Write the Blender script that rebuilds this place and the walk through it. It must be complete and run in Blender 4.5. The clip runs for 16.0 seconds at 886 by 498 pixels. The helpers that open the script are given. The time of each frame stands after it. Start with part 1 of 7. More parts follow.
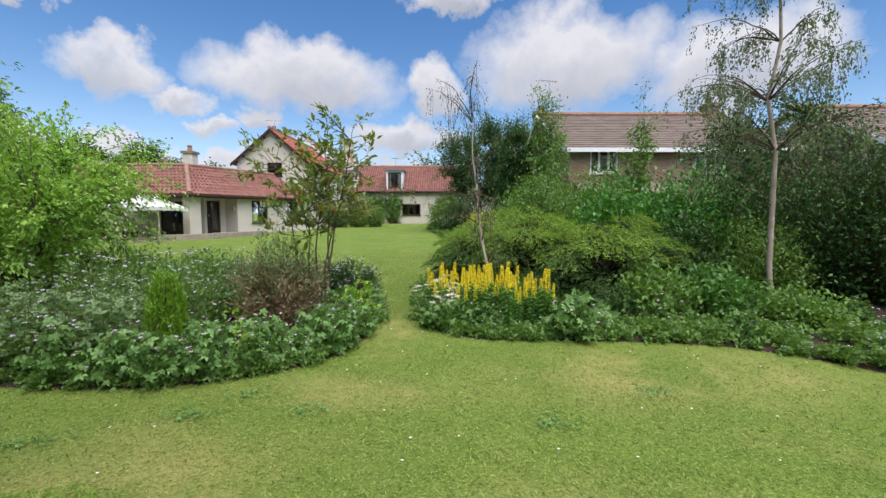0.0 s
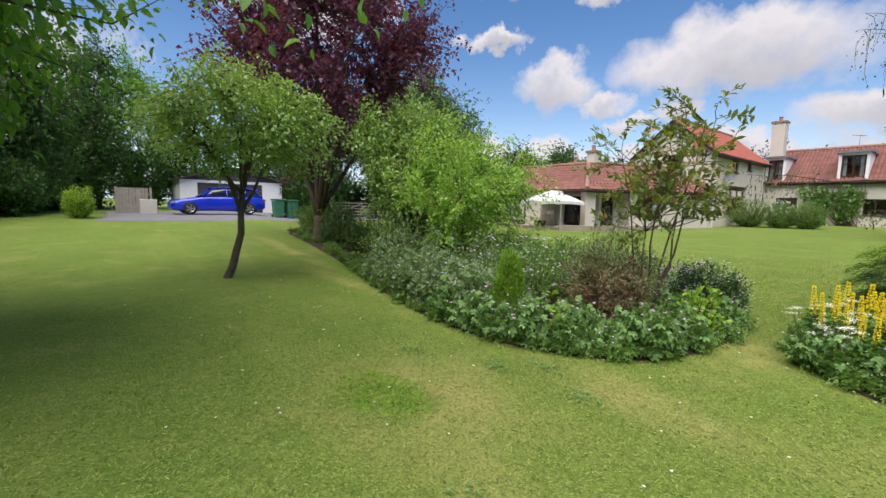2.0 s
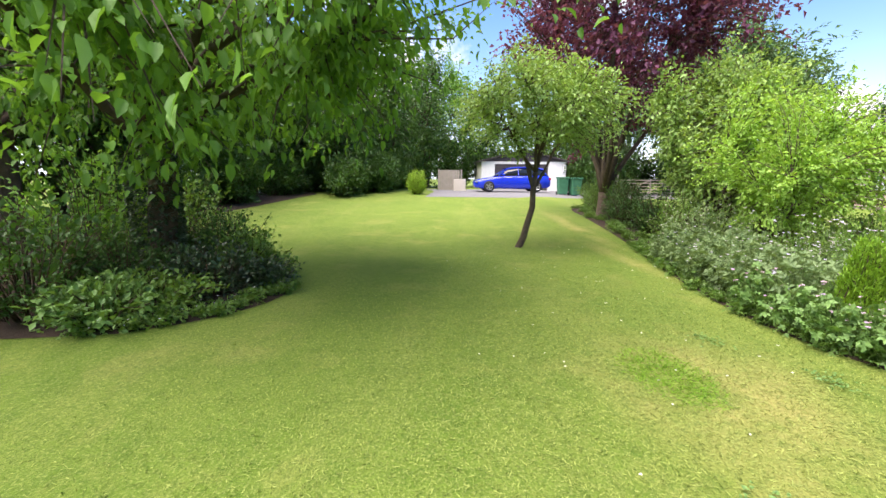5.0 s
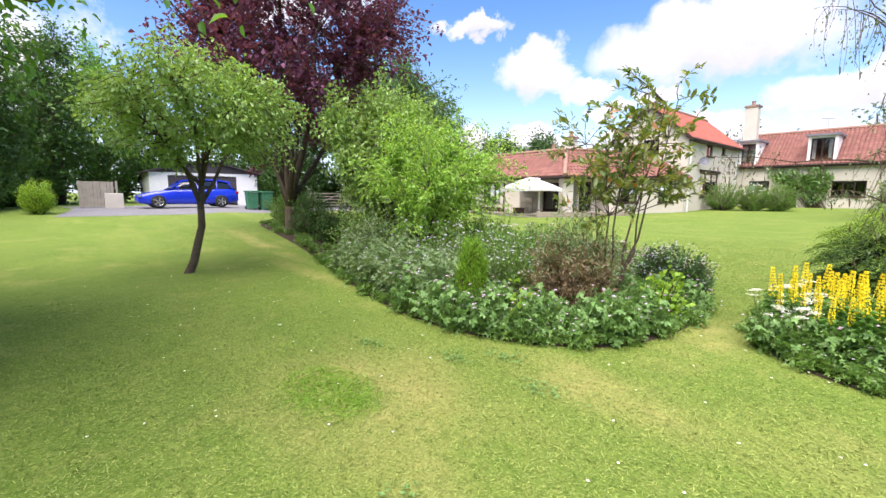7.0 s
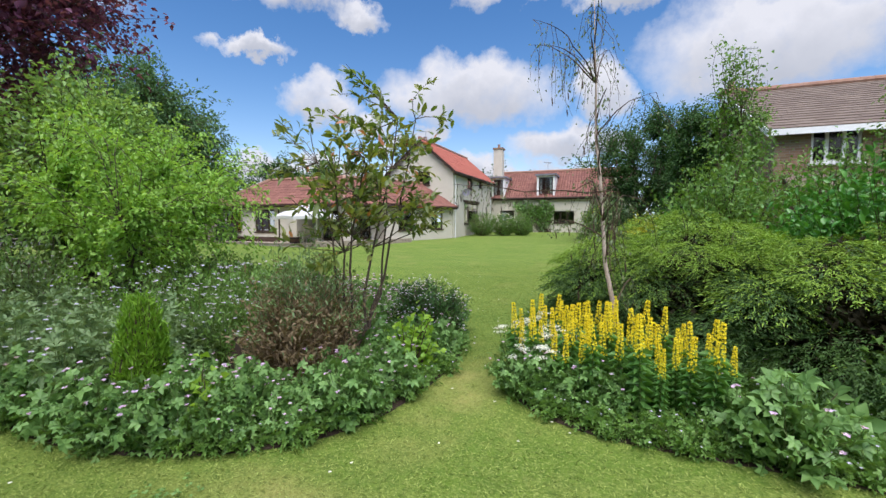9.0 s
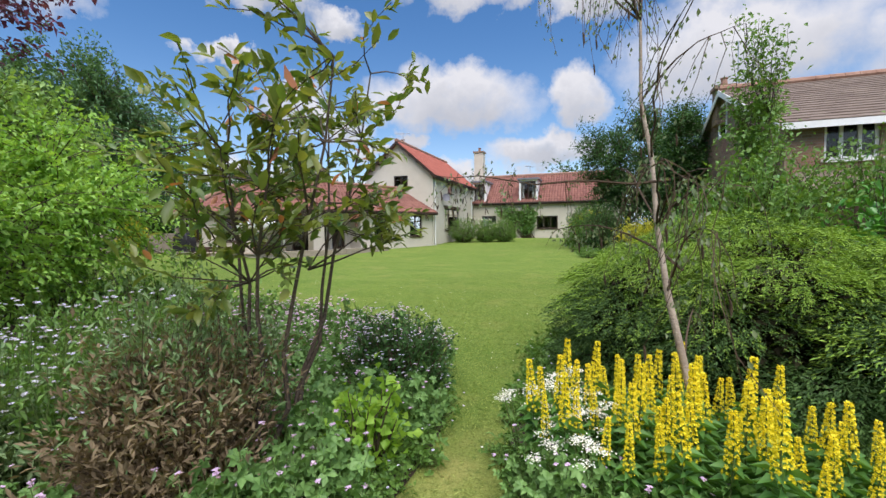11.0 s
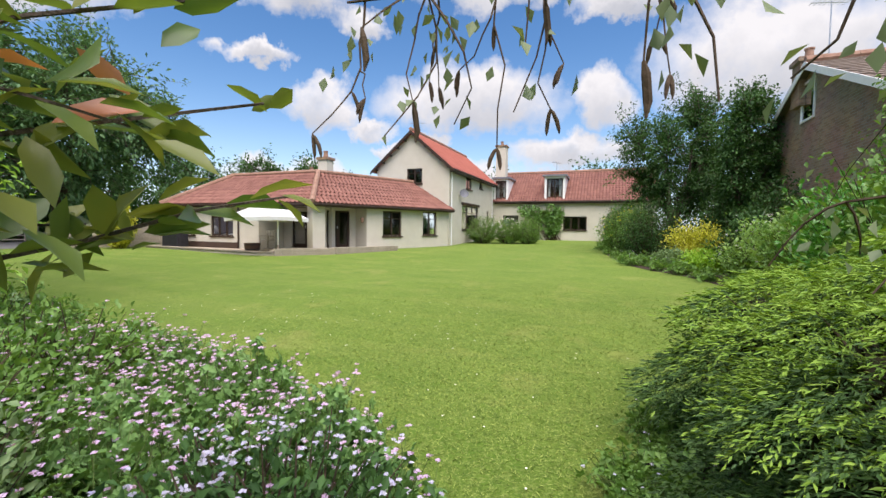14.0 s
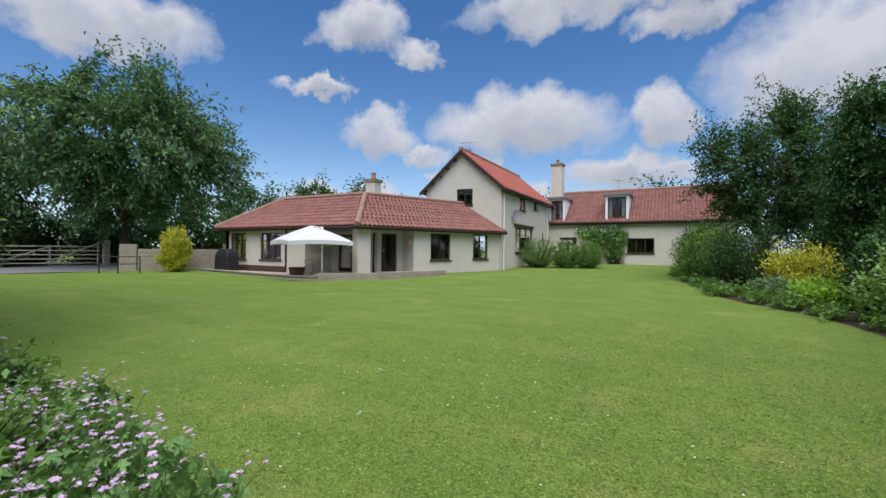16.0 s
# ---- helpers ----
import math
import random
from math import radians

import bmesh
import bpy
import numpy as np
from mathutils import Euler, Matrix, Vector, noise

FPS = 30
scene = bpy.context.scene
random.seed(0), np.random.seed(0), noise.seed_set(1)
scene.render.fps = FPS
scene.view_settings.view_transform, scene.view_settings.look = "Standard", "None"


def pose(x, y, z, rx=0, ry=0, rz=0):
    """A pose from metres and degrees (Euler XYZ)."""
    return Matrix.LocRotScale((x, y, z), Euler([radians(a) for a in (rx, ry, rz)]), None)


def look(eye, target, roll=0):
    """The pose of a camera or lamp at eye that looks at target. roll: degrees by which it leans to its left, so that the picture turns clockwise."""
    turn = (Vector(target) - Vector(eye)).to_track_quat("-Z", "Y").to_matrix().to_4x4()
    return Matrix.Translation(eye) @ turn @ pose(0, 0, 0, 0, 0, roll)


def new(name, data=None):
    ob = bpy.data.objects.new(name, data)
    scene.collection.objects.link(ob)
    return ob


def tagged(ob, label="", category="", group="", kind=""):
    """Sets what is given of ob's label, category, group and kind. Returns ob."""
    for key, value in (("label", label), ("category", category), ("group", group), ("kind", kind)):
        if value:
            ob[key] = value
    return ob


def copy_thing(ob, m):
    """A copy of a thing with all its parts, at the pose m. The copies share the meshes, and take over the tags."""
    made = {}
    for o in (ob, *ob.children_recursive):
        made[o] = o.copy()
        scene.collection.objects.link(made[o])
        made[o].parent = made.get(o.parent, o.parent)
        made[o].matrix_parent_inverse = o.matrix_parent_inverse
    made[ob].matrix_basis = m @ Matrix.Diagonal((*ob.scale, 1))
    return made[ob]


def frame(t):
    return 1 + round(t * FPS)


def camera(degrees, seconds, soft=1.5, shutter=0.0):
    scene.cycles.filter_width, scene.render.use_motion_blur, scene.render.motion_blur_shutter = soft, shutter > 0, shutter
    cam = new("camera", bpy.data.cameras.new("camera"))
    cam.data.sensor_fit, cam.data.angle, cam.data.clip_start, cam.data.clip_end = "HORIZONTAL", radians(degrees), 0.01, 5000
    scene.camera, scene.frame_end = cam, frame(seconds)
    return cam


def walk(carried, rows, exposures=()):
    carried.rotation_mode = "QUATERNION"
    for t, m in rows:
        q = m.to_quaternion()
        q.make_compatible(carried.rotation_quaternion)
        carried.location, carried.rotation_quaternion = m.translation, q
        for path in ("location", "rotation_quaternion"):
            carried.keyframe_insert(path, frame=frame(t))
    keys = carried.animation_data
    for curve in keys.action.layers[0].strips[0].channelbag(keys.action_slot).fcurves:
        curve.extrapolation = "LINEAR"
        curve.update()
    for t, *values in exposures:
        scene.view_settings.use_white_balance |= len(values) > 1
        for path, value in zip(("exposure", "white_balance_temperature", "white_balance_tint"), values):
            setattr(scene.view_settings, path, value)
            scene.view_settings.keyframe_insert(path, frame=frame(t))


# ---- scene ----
cam = camera(93.1, 16.0)
PATH = [
    (0, (-0.244, -1.146, 1.64), (-0.251, 0.847, 1.472), 0.1),
    (1, (0.212, -1.01, 1.659), (-0.638, 0.792, 1.49), 1.1),
    (1.5, (0.335, -0.837, 1.657), (-0.909, 0.717, 1.46), 1.0),
    (2, (0.513, -0.85, 1.616), (-1.046, 0.385, 1.404), 1.2),
    (2.5, (0.665, -0.914, 1.594), (-1.109, -0.021, 1.359), 1.3),
    (3, (0.687, -0.976, 1.567), (-1.211, -0.398, 1.314), 1.3),
    (3.5, (0.696, -1.03, 1.587), (-1.261, -0.722, 1.313), 0.9),
    (3.7, (0.686, -1.044, 1.578), (-1.284, -0.834, 1.3), 1.0),
    (6, (0.717, -1.051, 1.582), (-1.255, -1.011, 1.247), 0.3),
    (6.5, (0.628, -0.891, 1.603), (-1.215, -0.19, 1.266), 0.3),
    (7, (0.574, -0.517, 1.597), (-0.933, 0.772, 1.335), 0.2),
    (7.5, (0.573, -0.199, 1.619), (-0.564, 1.436, 1.432), 0.1),
    (8, (0.548, 0.13, 1.655), (-0.375, 1.899, 1.523), -0.1),
    (8.5, (0.456, 0.512, 1.625), (-0.355, 2.336, 1.5), -0.2),
    (9, (0.383, 0.929, 1.632), (-0.355, 2.783, 1.501), -0.0),
    (9.2, (0.359, 1.115, 1.622), (-0.358, 2.978, 1.492), 0.1),
    (11.3, (-0.264, 2.673, 1.654), (-0.906, 4.564, 1.555), -0.8),
    (11.5, (-0.339, 2.856, 1.673), (-0.974, 4.75, 1.574), -0.9),
    (12, (-0.436, 3.298, 1.648), (-1.062, 5.195, 1.548), -0.8),
    (12.5, (-0.52, 3.735, 1.638), (-1.148, 5.63, 1.53), -0.3),
    (13, (-0.659, 4.193, 1.615), (-1.309, 6.081, 1.506), 0.0),
    (13.5, (-0.731, 4.622, 1.577), (-1.418, 6.497, 1.466), 0.5),
    (14, (-0.839, 5.012, 1.555), (-1.577, 6.868, 1.454), 0.7),
    (14.5, (-0.967, 5.392, 1.571), (-1.768, 7.223, 1.497), 0.8),
    (15, (-1.022, 5.733, 1.563), (-1.889, 7.535, 1.521), 0.8),
    (15.5, (-1.143, 6.041, 1.56), (-2.067, 7.814, 1.547), 0.8),
    (16, (-1.303, 6.327, 1.601), (-2.269, 8.078, 1.604), 0.6),
]
EXPOSURES = [(0, 0.36, 6380, 15), (2, 0.38, 6670, 18), (2.5, 0.58, 6853, 18.7), (3, 0.83, 6937, 19.3), (3.5, 1.08, 7020, 20), (6, 1.38, 6980, 22), (6.6, 1.28, 6880, 21), (7, 1.13, 6624, 21.4), (7.5, 0.88, 6230, 18.5), (8, 0.53, 6275, 16), (8.5, 0.43, 6200, 15.5), (11.5, 0.38, 6484, 15.1), (12.5, 0.58, 6670, 15.5), (13, 0.68, 6720, 16), (14, 0.59, 6687, 15.7), (14.5, 0.47, 6620, 15.5), (15.2, 0.19, 6353, 15), (16, 0.08, 6120, 14.5)]
walk(cam, [(t, look(eye, target, roll)) for t, eye, target, roll in PATH], EXPOSURES)

# ---- world, sun, exposure ----
SUN = Vector((0.22, -0.42, 1.0)).normalized()
world = bpy.data.worlds.new("sky")
scene.world = world
world.use_nodes = True


def build_sky():
    nt = world.node_tree
    nodes, links = nt.nodes, nt.links
    bg = nodes["Background"]
    sky = nodes.new("ShaderNodeTexSky")
    sky.sky_type, sky.sun_disc = "NISHITA", False
    sky.sun_elevation = math.asin(SUN.z)
    sky.sun_rotation = math.atan2(SUN.x, SUN.y)
    sky.air_density, sky.dust_density, sky.ozone_density = 1.0, 0.6, 2.2
    tc = nodes.new("ShaderNodeTexCoord")

    def vmath(op, a, b=None, out=0):
        n = nodes.new("ShaderNodeVectorMath")
        n.operation = op
        for i, v in enumerate((a, b)):
            if v is None:
                continue
            if isinstance(v, tuple):
                n.inputs[i].default_value = v
            else:
                links.new(v, n.inputs[i])
        return n.outputs[out]

    def fmath(op, a, b=None, clamp=False):
        n = nodes.new("ShaderNodeMath")
        n.operation, n.use_clamp = op, clamp
        for i, v in enumerate((a, b)):
            if v is None:
                continue
            if isinstance(v, (int, float)):
                n.inputs[i].default_value = v
            else:
                links.new(v, n.inputs[i])
        return n.outputs[0]

    direction = tc.outputs["Generated"]

    def wobble(scale, detail):
        n = nodes.new("ShaderNodeTexNoise")
        n.inputs["Scale"].default_value, n.inputs["Detail"].default_value, n.inputs["Roughness"].default_value = scale, detail, 0.62
        links.new(direction, n.inputs["Vector"])
        return n

    w1, w2 = wobble(6.0, 2.0), wobble(17.0, 9.0)
    warped = vmath("ADD", direction, vmath("MULTIPLY", vmath("SUBTRACT", w1.outputs["Color"], (0.5, 0.5, 0.5)), (0.12, 0.12, 0.12)))
    warped = vmath("ADD", warped, vmath("MULTIPLY", vmath("SUBTRACT", w2.outputs["Color"], (0.5, 0.5, 0.5)), (0.10, 0.10, 0.10)))
    # cumulus heaps: direction, half width, half height
    heaps = [((-0.30, 0.905, 0.292), 0.23, 0.085), ((-0.595, 0.762, 0.262), 0.10, 0.06), ((-0.51, 0.83, 0.225), 0.06, 0.028),
             ((0.25, 0.914, 0.318), 0.22, 0.12), ((-0.034, 0.958, 0.285), 0.07, 0.065), ((0.015, 0.902, 0.44), 0.12, 0.035),
             ((-0.09, 0.978, 0.178), 0.15, 0.05), ((0.54, 0.799, 0.279), 0.20, 0.11), ((-0.388, 0.899, 0.204), 0.06, 0.03),
             ((-0.474, 0.861, 0.180), 0.055, 0.02), ((-0.10, 0.86, 0.50), 0.36, 0.055), ((-0.855, 0.35, 0.384), 0.19, 0.07),
             ((-0.573, 0.679, 0.459), 0.09, 0.06), ((-0.499, 0.759, 0.417), 0.07, 0.035), ((-0.664, 0.66, 0.351), 0.075, 0.022),
             ((-0.62, 0.74, 0.10), 0.20, 0.05), ((-0.30, 0.955, 0.11), 0.30, 0.04)]
    total = None
    for d, a, b in heaps:
        d = Vector(d).normalized()
        side = Vector((d.y, -d.x, 0)).normalized()
        up = side.cross(d)
        off = vmath("SUBTRACT", warped, tuple(d))
        u = fmath("DIVIDE", vmath("DOT_PRODUCT", off, tuple(side), 1), a)
        v = fmath("DIVIDE", vmath("DOT_PRODUCT", off, tuple(up), 1), b)
        f = fmath("DIVIDE", vmath("DOT_PRODUCT", off, tuple(d), 1), 0.3)
        r2 = fmath("ADD", fmath("ADD", fmath("MULTIPLY", u, u), fmath("MULTIPLY", v, v)), fmath("MULTIPLY", f, f))
        h = fmath("SUBTRACT", 1.0, r2)
        dusk = fmath("MULTIPLY", fmath("SUBTRACT", h, fmath("MULTIPLY", v, 1.1)), 0.8)
        if total is None:
            total, under = h, dusk
        else:
            total, under = fmath("MAXIMUM", total, h), fmath("MAXIMUM", under, dusk)
    # loose cloud elsewhere
    far = wobble(2.6, 8.0)
    sep = nodes.new("ShaderNodeSeparateXYZ")
    links.new(direction, sep.inputs[0])
    behind = fmath("MULTIPLY", fmath("SUBTRACT", 0.2, sep.outputs["Y"]), 3.0, True)
    loose = fmath("SUBTRACT", fmath("MULTIPLY", fmath("SUBTRACT", far.outputs["Fac"], 0.52), 6.0), fmath("SUBTRACT", 1.0, behind))
    total = fmath("MAXIMUM", total, loose)
    mask = fmath("MULTIPLY", total, 1.55, True)
    fine = wobble(16.0, 6.0)
    soft = wobble(5.0, 3.0)
    mask = fmath("MULTIPLY", mask, fmath("ADD", 0.55, fmath("MULTIPLY", fine.outputs["Fac"], 0.85)), True)
    tint = nodes.new("ShaderNodeMix")
    tint.data_type = "RGBA"
    shade = fmath("MULTIPLY", fmath("SUBTRACT", fmath("MULTIPLY", under, fmath("ADD", 0.3, soft.outputs["Fac"])), 0.22), 1.1, True)
    links.new(shade, tint.inputs["Factor"])
    tint.inputs["A"].default_value = (5.2, 5.3, 5.45, 1)
    tint.inputs["B"].default_value = (2.8, 3.05, 3.45, 1)
    mix = nodes.new("ShaderNodeMix")
    mix.data_type = "RGBA"
    links.new(mask, mix.inputs["Factor"])
    vivid = nodes.new("ShaderNodeHueSaturation")
    vivid.inputs["Saturation"].default_value, vivid.inputs["Value"].default_value = 1.27, 1.0
    links.new(sky.outputs[0], vivid.inputs["Color"])
    haze = nodes.new("ShaderNodeMix")
    haze.data_type = "RGBA"
    links.new(fmath("MULTIPLY", fmath("POWER", fmath("SUBTRACT", 1.0, fmath("ABSOLUTE", sep.outputs["Z"])), 9.0), 0.8, True), haze.inputs["Factor"])
    links.new(vivid.outputs[0], haze.inputs["A"])
    haze.inputs["B"].default_value = (6.0, 7.6, 9.2, 1)
    links.new(haze.outputs["Result"], mix.inputs["A"])
    links.new(tint.outputs["Result"], mix.inputs["B"])
    links.new(mix.outputs["Result"], bg.inputs["Color"])
    bg.inputs["Strength"].default_value = 0.118


build_sky()
sun = new("sun", bpy.data.lights.new("sun", "SUN"))
sun.data.energy, sun.data.angle, sun.data.color = 4.7, radians(72), (1.0, 0.965, 0.915)
sun.matrix_world = look(SUN * 60, (0, 0, 0))


# ---- materials ----
def material(name, c1, c2, scale=8.0, rough=0.8, bump=0.0, bump_scale=60.0, metal=0.0, spec=0.3, island=0.0, thin=0.0, fine=0.0, objrand=0.0):
    """Two-tone procedural surface: broad patches and fine grain; island and objrand: part of the tone taken per leaf or per piece; thin: share of light let through."""
    m = bpy.data.materials.new(name)
    m.use_nodes = True
    nt = m.node_tree
    nodes, links = nt.nodes, nt.links
    b = nodes["Principled BSDF"]
    b.inputs["Roughness"].default_value, b.inputs["Metallic"].default_value = rough, metal
    b.inputs["Specular IOR Level"].default_value = spec
    tc = nodes.new("ShaderNodeTexCoord")
    n = nodes.new("ShaderNodeTexNoise")
    n.inputs["Scale"].default_value, n.inputs["Detail"].default_value, n.inputs["Roughness"].default_value = scale, 6.0, 0.65
    geo = nodes.new("ShaderNodeNewGeometry")
    links.new(geo.outputs["Position"] if not objrand else tc.outputs["Object"], n.inputs["Vector"])
    ramp = nodes.new("ShaderNodeMapRange")
    ramp.inputs["From Min"].default_value, ramp.inputs["From Max"].default_value = 0.3, 0.7
    links.new(n.outputs["Fac"], ramp.inputs["Value"])
    fac = ramp.outputs[0]

    def blend(a, bb, share):
        k = nodes.new("ShaderNodeMix")
        k.inputs["Factor"].default_value = share
        links.new(a, k.inputs["A"])
        links.new(bb, k.inputs["B"])
        return k.outputs["Result"]

    if fine:
        g = nodes.new("ShaderNodeTexNoise")
        g.inputs["Scale"].default_value, g.inputs["Detail"].default_value = scale * 14, 3.0
        links.new(geo.outputs["Position"], g.inputs["Vector"])
        fac = blend(fac, g.outputs["Fac"], fine)
    if island:
        fac = blend(fac, geo.outputs["Random Per Island"], island)
    if objrand:
        oi = nodes.new("ShaderNodeObjectInfo")
        fac = blend(fac, oi.outputs["Random"], objrand)
    col = nodes.new("ShaderNodeMix")
    col.data_type = "RGBA"
    links.new(fac, col.inputs["Factor"])
    col.inputs["A"].default_value, col.inputs["B"].default_value = (*c1, 1), (*c2, 1)
    links.new(col.outputs["Result"], b.inputs["Base Color"])
    if bump:
        bn = nodes.new("ShaderNodeTexNoise")
        bn.inputs["Scale"].default_value, bn.inputs["Detail"].default_value = bump_scale, 4.0
        links.new(geo.outputs["Position"], bn.inputs["Vector"])
        bu = nodes.new("ShaderNodeBump")
        bu.inputs["Strength"].default_value, bu.inputs["Distance"].default_value = bump, 0.02
        links.new(bn.outputs["Fac"], bu.inputs["Height"])
        links.new(bu.outputs[0], b.inputs["Normal"])
    if thin:
        tr = nodes.new("ShaderNodeBsdfTranslucent")
        lift = nodes.new("ShaderNodeMix")
        lift.data_type, lift.blend_type = "RGBA", "MULTIPLY"
        lift.inputs["Factor"].default_value = 1.0
        links.new(col.outputs["Result"], lift.inputs["A"])
        lift.inputs["B"].default_value = (1.7, 1.6, 0.7, 1)
        links.new(lift.outputs["Result"], tr.inputs["Color"])
        ms = nodes.new("ShaderNodeMixShader")
        ms.inputs[0].default_value = thin
        links.new(b.outputs[0], ms.inputs[1])
        links.new(tr.outputs[0], ms.inputs[2])
        links.new(ms.outputs[0], nodes["Material Output"].inputs["Surface"])
    return m


def leaf_mat(name, c1, c2, rough=0.5, thin=0.3, spec=0.35, scale=2.5):
    return material(name, c1, c2, scale, rough, spec=spec, island=0.65, thin=thin)


def glass_mat():
    m = bpy.data.materials.new("window glass")
    m.use_nodes = True
    b = m.node_tree.nodes["Principled BSDF"]
    b.inputs["Base Color"].default_value = (0.34, 0.37, 0.37, 1)
    b.inputs["Roughness"].default_value, b.inputs["Transmission Weight"].default_value = 0.02, 1.0
    return m


M = dict(
    render=material("cream render", (0.51, 0.47, 0.385), (0.60, 0.56, 0.47), 1.3, 0.9, 0.25, 90, fine=0.3),
    plinth=material("dark brown plinth", (0.05, 0.03, 0.022), (0.08, 0.05, 0.035), 3, 0.7, 0.2),
    brown=material("dark brown stained wood", (0.028, 0.016, 0.011), (0.05, 0.03, 0.02), 12, 0.45, 0.1, 120),
    pantile=material("red clay pantile", (0.165, 0.066, 0.05), (0.28, 0.13, 0.098), 5, 0.75, 0.3, 60, objrand=0.55),
    pantile_rows=material("weathered red clay pantiles", (0.15, 0.06, 0.046), (0.26, 0.12, 0.09), 1.6, 0.75, 0.3, 60, island=0.5),
    newtile=material("orange red clay tiles", (0.26, 0.072, 0.05), (0.36, 0.115, 0.08), 1.5, 0.75, 0.3, 60, island=0.45),
    browntile=material("brown concrete tiles", (0.13, 0.095, 0.075), (0.21, 0.165, 0.13), 1.5, 0.85, 0.3, 60, island=0.5),
    ridge=material("weathered clay ridge", (0.24, 0.13, 0.09), (0.36, 0.22, 0.16), 4, 0.85, 0.3),
    brick=material("brown red brick", (0.24, 0.12, 0.07), (0.38, 0.21, 0.12), 3, 0.9, 0.3, 80, fine=0.4),
    mortar=material("mortar", (0.36, 0.32, 0.26), (0.45, 0.4, 0.33), 5, 0.95, 0.3),
    stone=material("grey buff stone", (0.24, 0.20, 0.15), (0.38, 0.33, 0.26), 2, 0.9, 0.5, 30, fine=0.3),
    paving=material("buff paving", (0.32, 0.25, 0.19), (0.44, 0.36, 0.28), 1.5, 0.9, 0.3, 40, fine=0.3),
    gravel=material("grey tarmac drive", (0.13, 0.13, 0.135), (0.22, 0.22, 0.22), 2, 0.95, 0.6, 120, fine=0.5),
    white=material("white paint", (0.74, 0.74, 0.72), (0.82, 0.82, 0.80), 6, 0.5, 0.05),
    canvas=material("white canvas", (0.60, 0.59, 0.59), (0.68, 0.67, 0.67), 3, 0.85, 0.1, 200, thin=0.12),
    lead=material("grey lead flashing", (0.13, 0.13, 0.15), (0.22, 0.22, 0.25), 4, 0.6, 0.2),
    metal=material("grey galvanised metal", (0.42, 0.43, 0.44), (0.55, 0.56, 0.57), 8, 0.4, metal=0.8),
    black=material("black plastic", (0.012, 0.012, 0.014), (0.025, 0.025, 0.03), 8, 0.5),
    garage=material("brown steel garage door", (0.055, 0.045, 0.05), (0.08, 0.068, 0.072), 3, 0.6),
    paint=material("blue car paint", (0.005, 0.025, 0.42), (0.008, 0.035, 0.5), 2, 0.22, spec=0.7),
    darkglass=material("tinted car glass", (0.008, 0.011, 0.014), (0.014, 0.018, 0.022), 3, 0.05, spec=0.8),
    tyre=material("black rubber", (0.014, 0.014, 0.014), (0.03, 0.03, 0.03), 10, 0.8),
    alloy=material("silver alloy", (0.5, 0.5, 0.52), (0.62, 0.62, 0.64), 8, 0.3, metal=0.9),
    lampred=material("red lamp lens", (0.3, 0.01, 0.01), (0.4, 0.02, 0.02), 8, 0.2),
    binlid=material("green plastic", (0.03, 0.13, 0.07), (0.05, 0.18, 0.10), 4, 0.5),
    timber=material("weathered grey timber", (0.27, 0.24, 0.19), (0.42, 0.38, 0.31), 5, 0.9, 0.4, 50, fine=0.4),
    fence=material("dark brown fence boards", (0.075, 0.048, 0.032), (0.13, 0.088, 0.06), 3, 0.9, 0.4, 50, objrand=0.4),
    soil=material("dark garden soil", (0.028, 0.019, 0.012), (0.065, 0.045, 0.03), 6, 0.95, 0.8, 40, fine=0.4),
    bark=material("brown grey bark", (0.05, 0.036, 0.025), (0.13, 0.10, 0.075), 9, 0.95, 0.9, 45, fine=0.4),
    birchbark=material("pale silver birch bark", (0.17, 0.12, 0.085), (0.50, 0.42, 0.34), 5, 0.85, 0.5, 60, fine=0.45),
    twig=material("brown twig bark", (0.05, 0.032, 0.02), (0.10, 0.07, 0.045), 14, 0.9, 0.3),
    stem=material("green plant stem", (0.07, 0.12, 0.03), (0.13, 0.18, 0.05), 14, 0.7),
    pot=material("brown glazed pot", (0.07, 0.035, 0.025), (0.12, 0.06, 0.04), 5, 0.5),
    interior=material("dim plaster", (0.25, 0.23, 0.2), (0.32, 0.3, 0.26), 2, 0.9),
    glass=glass_mat(),
)


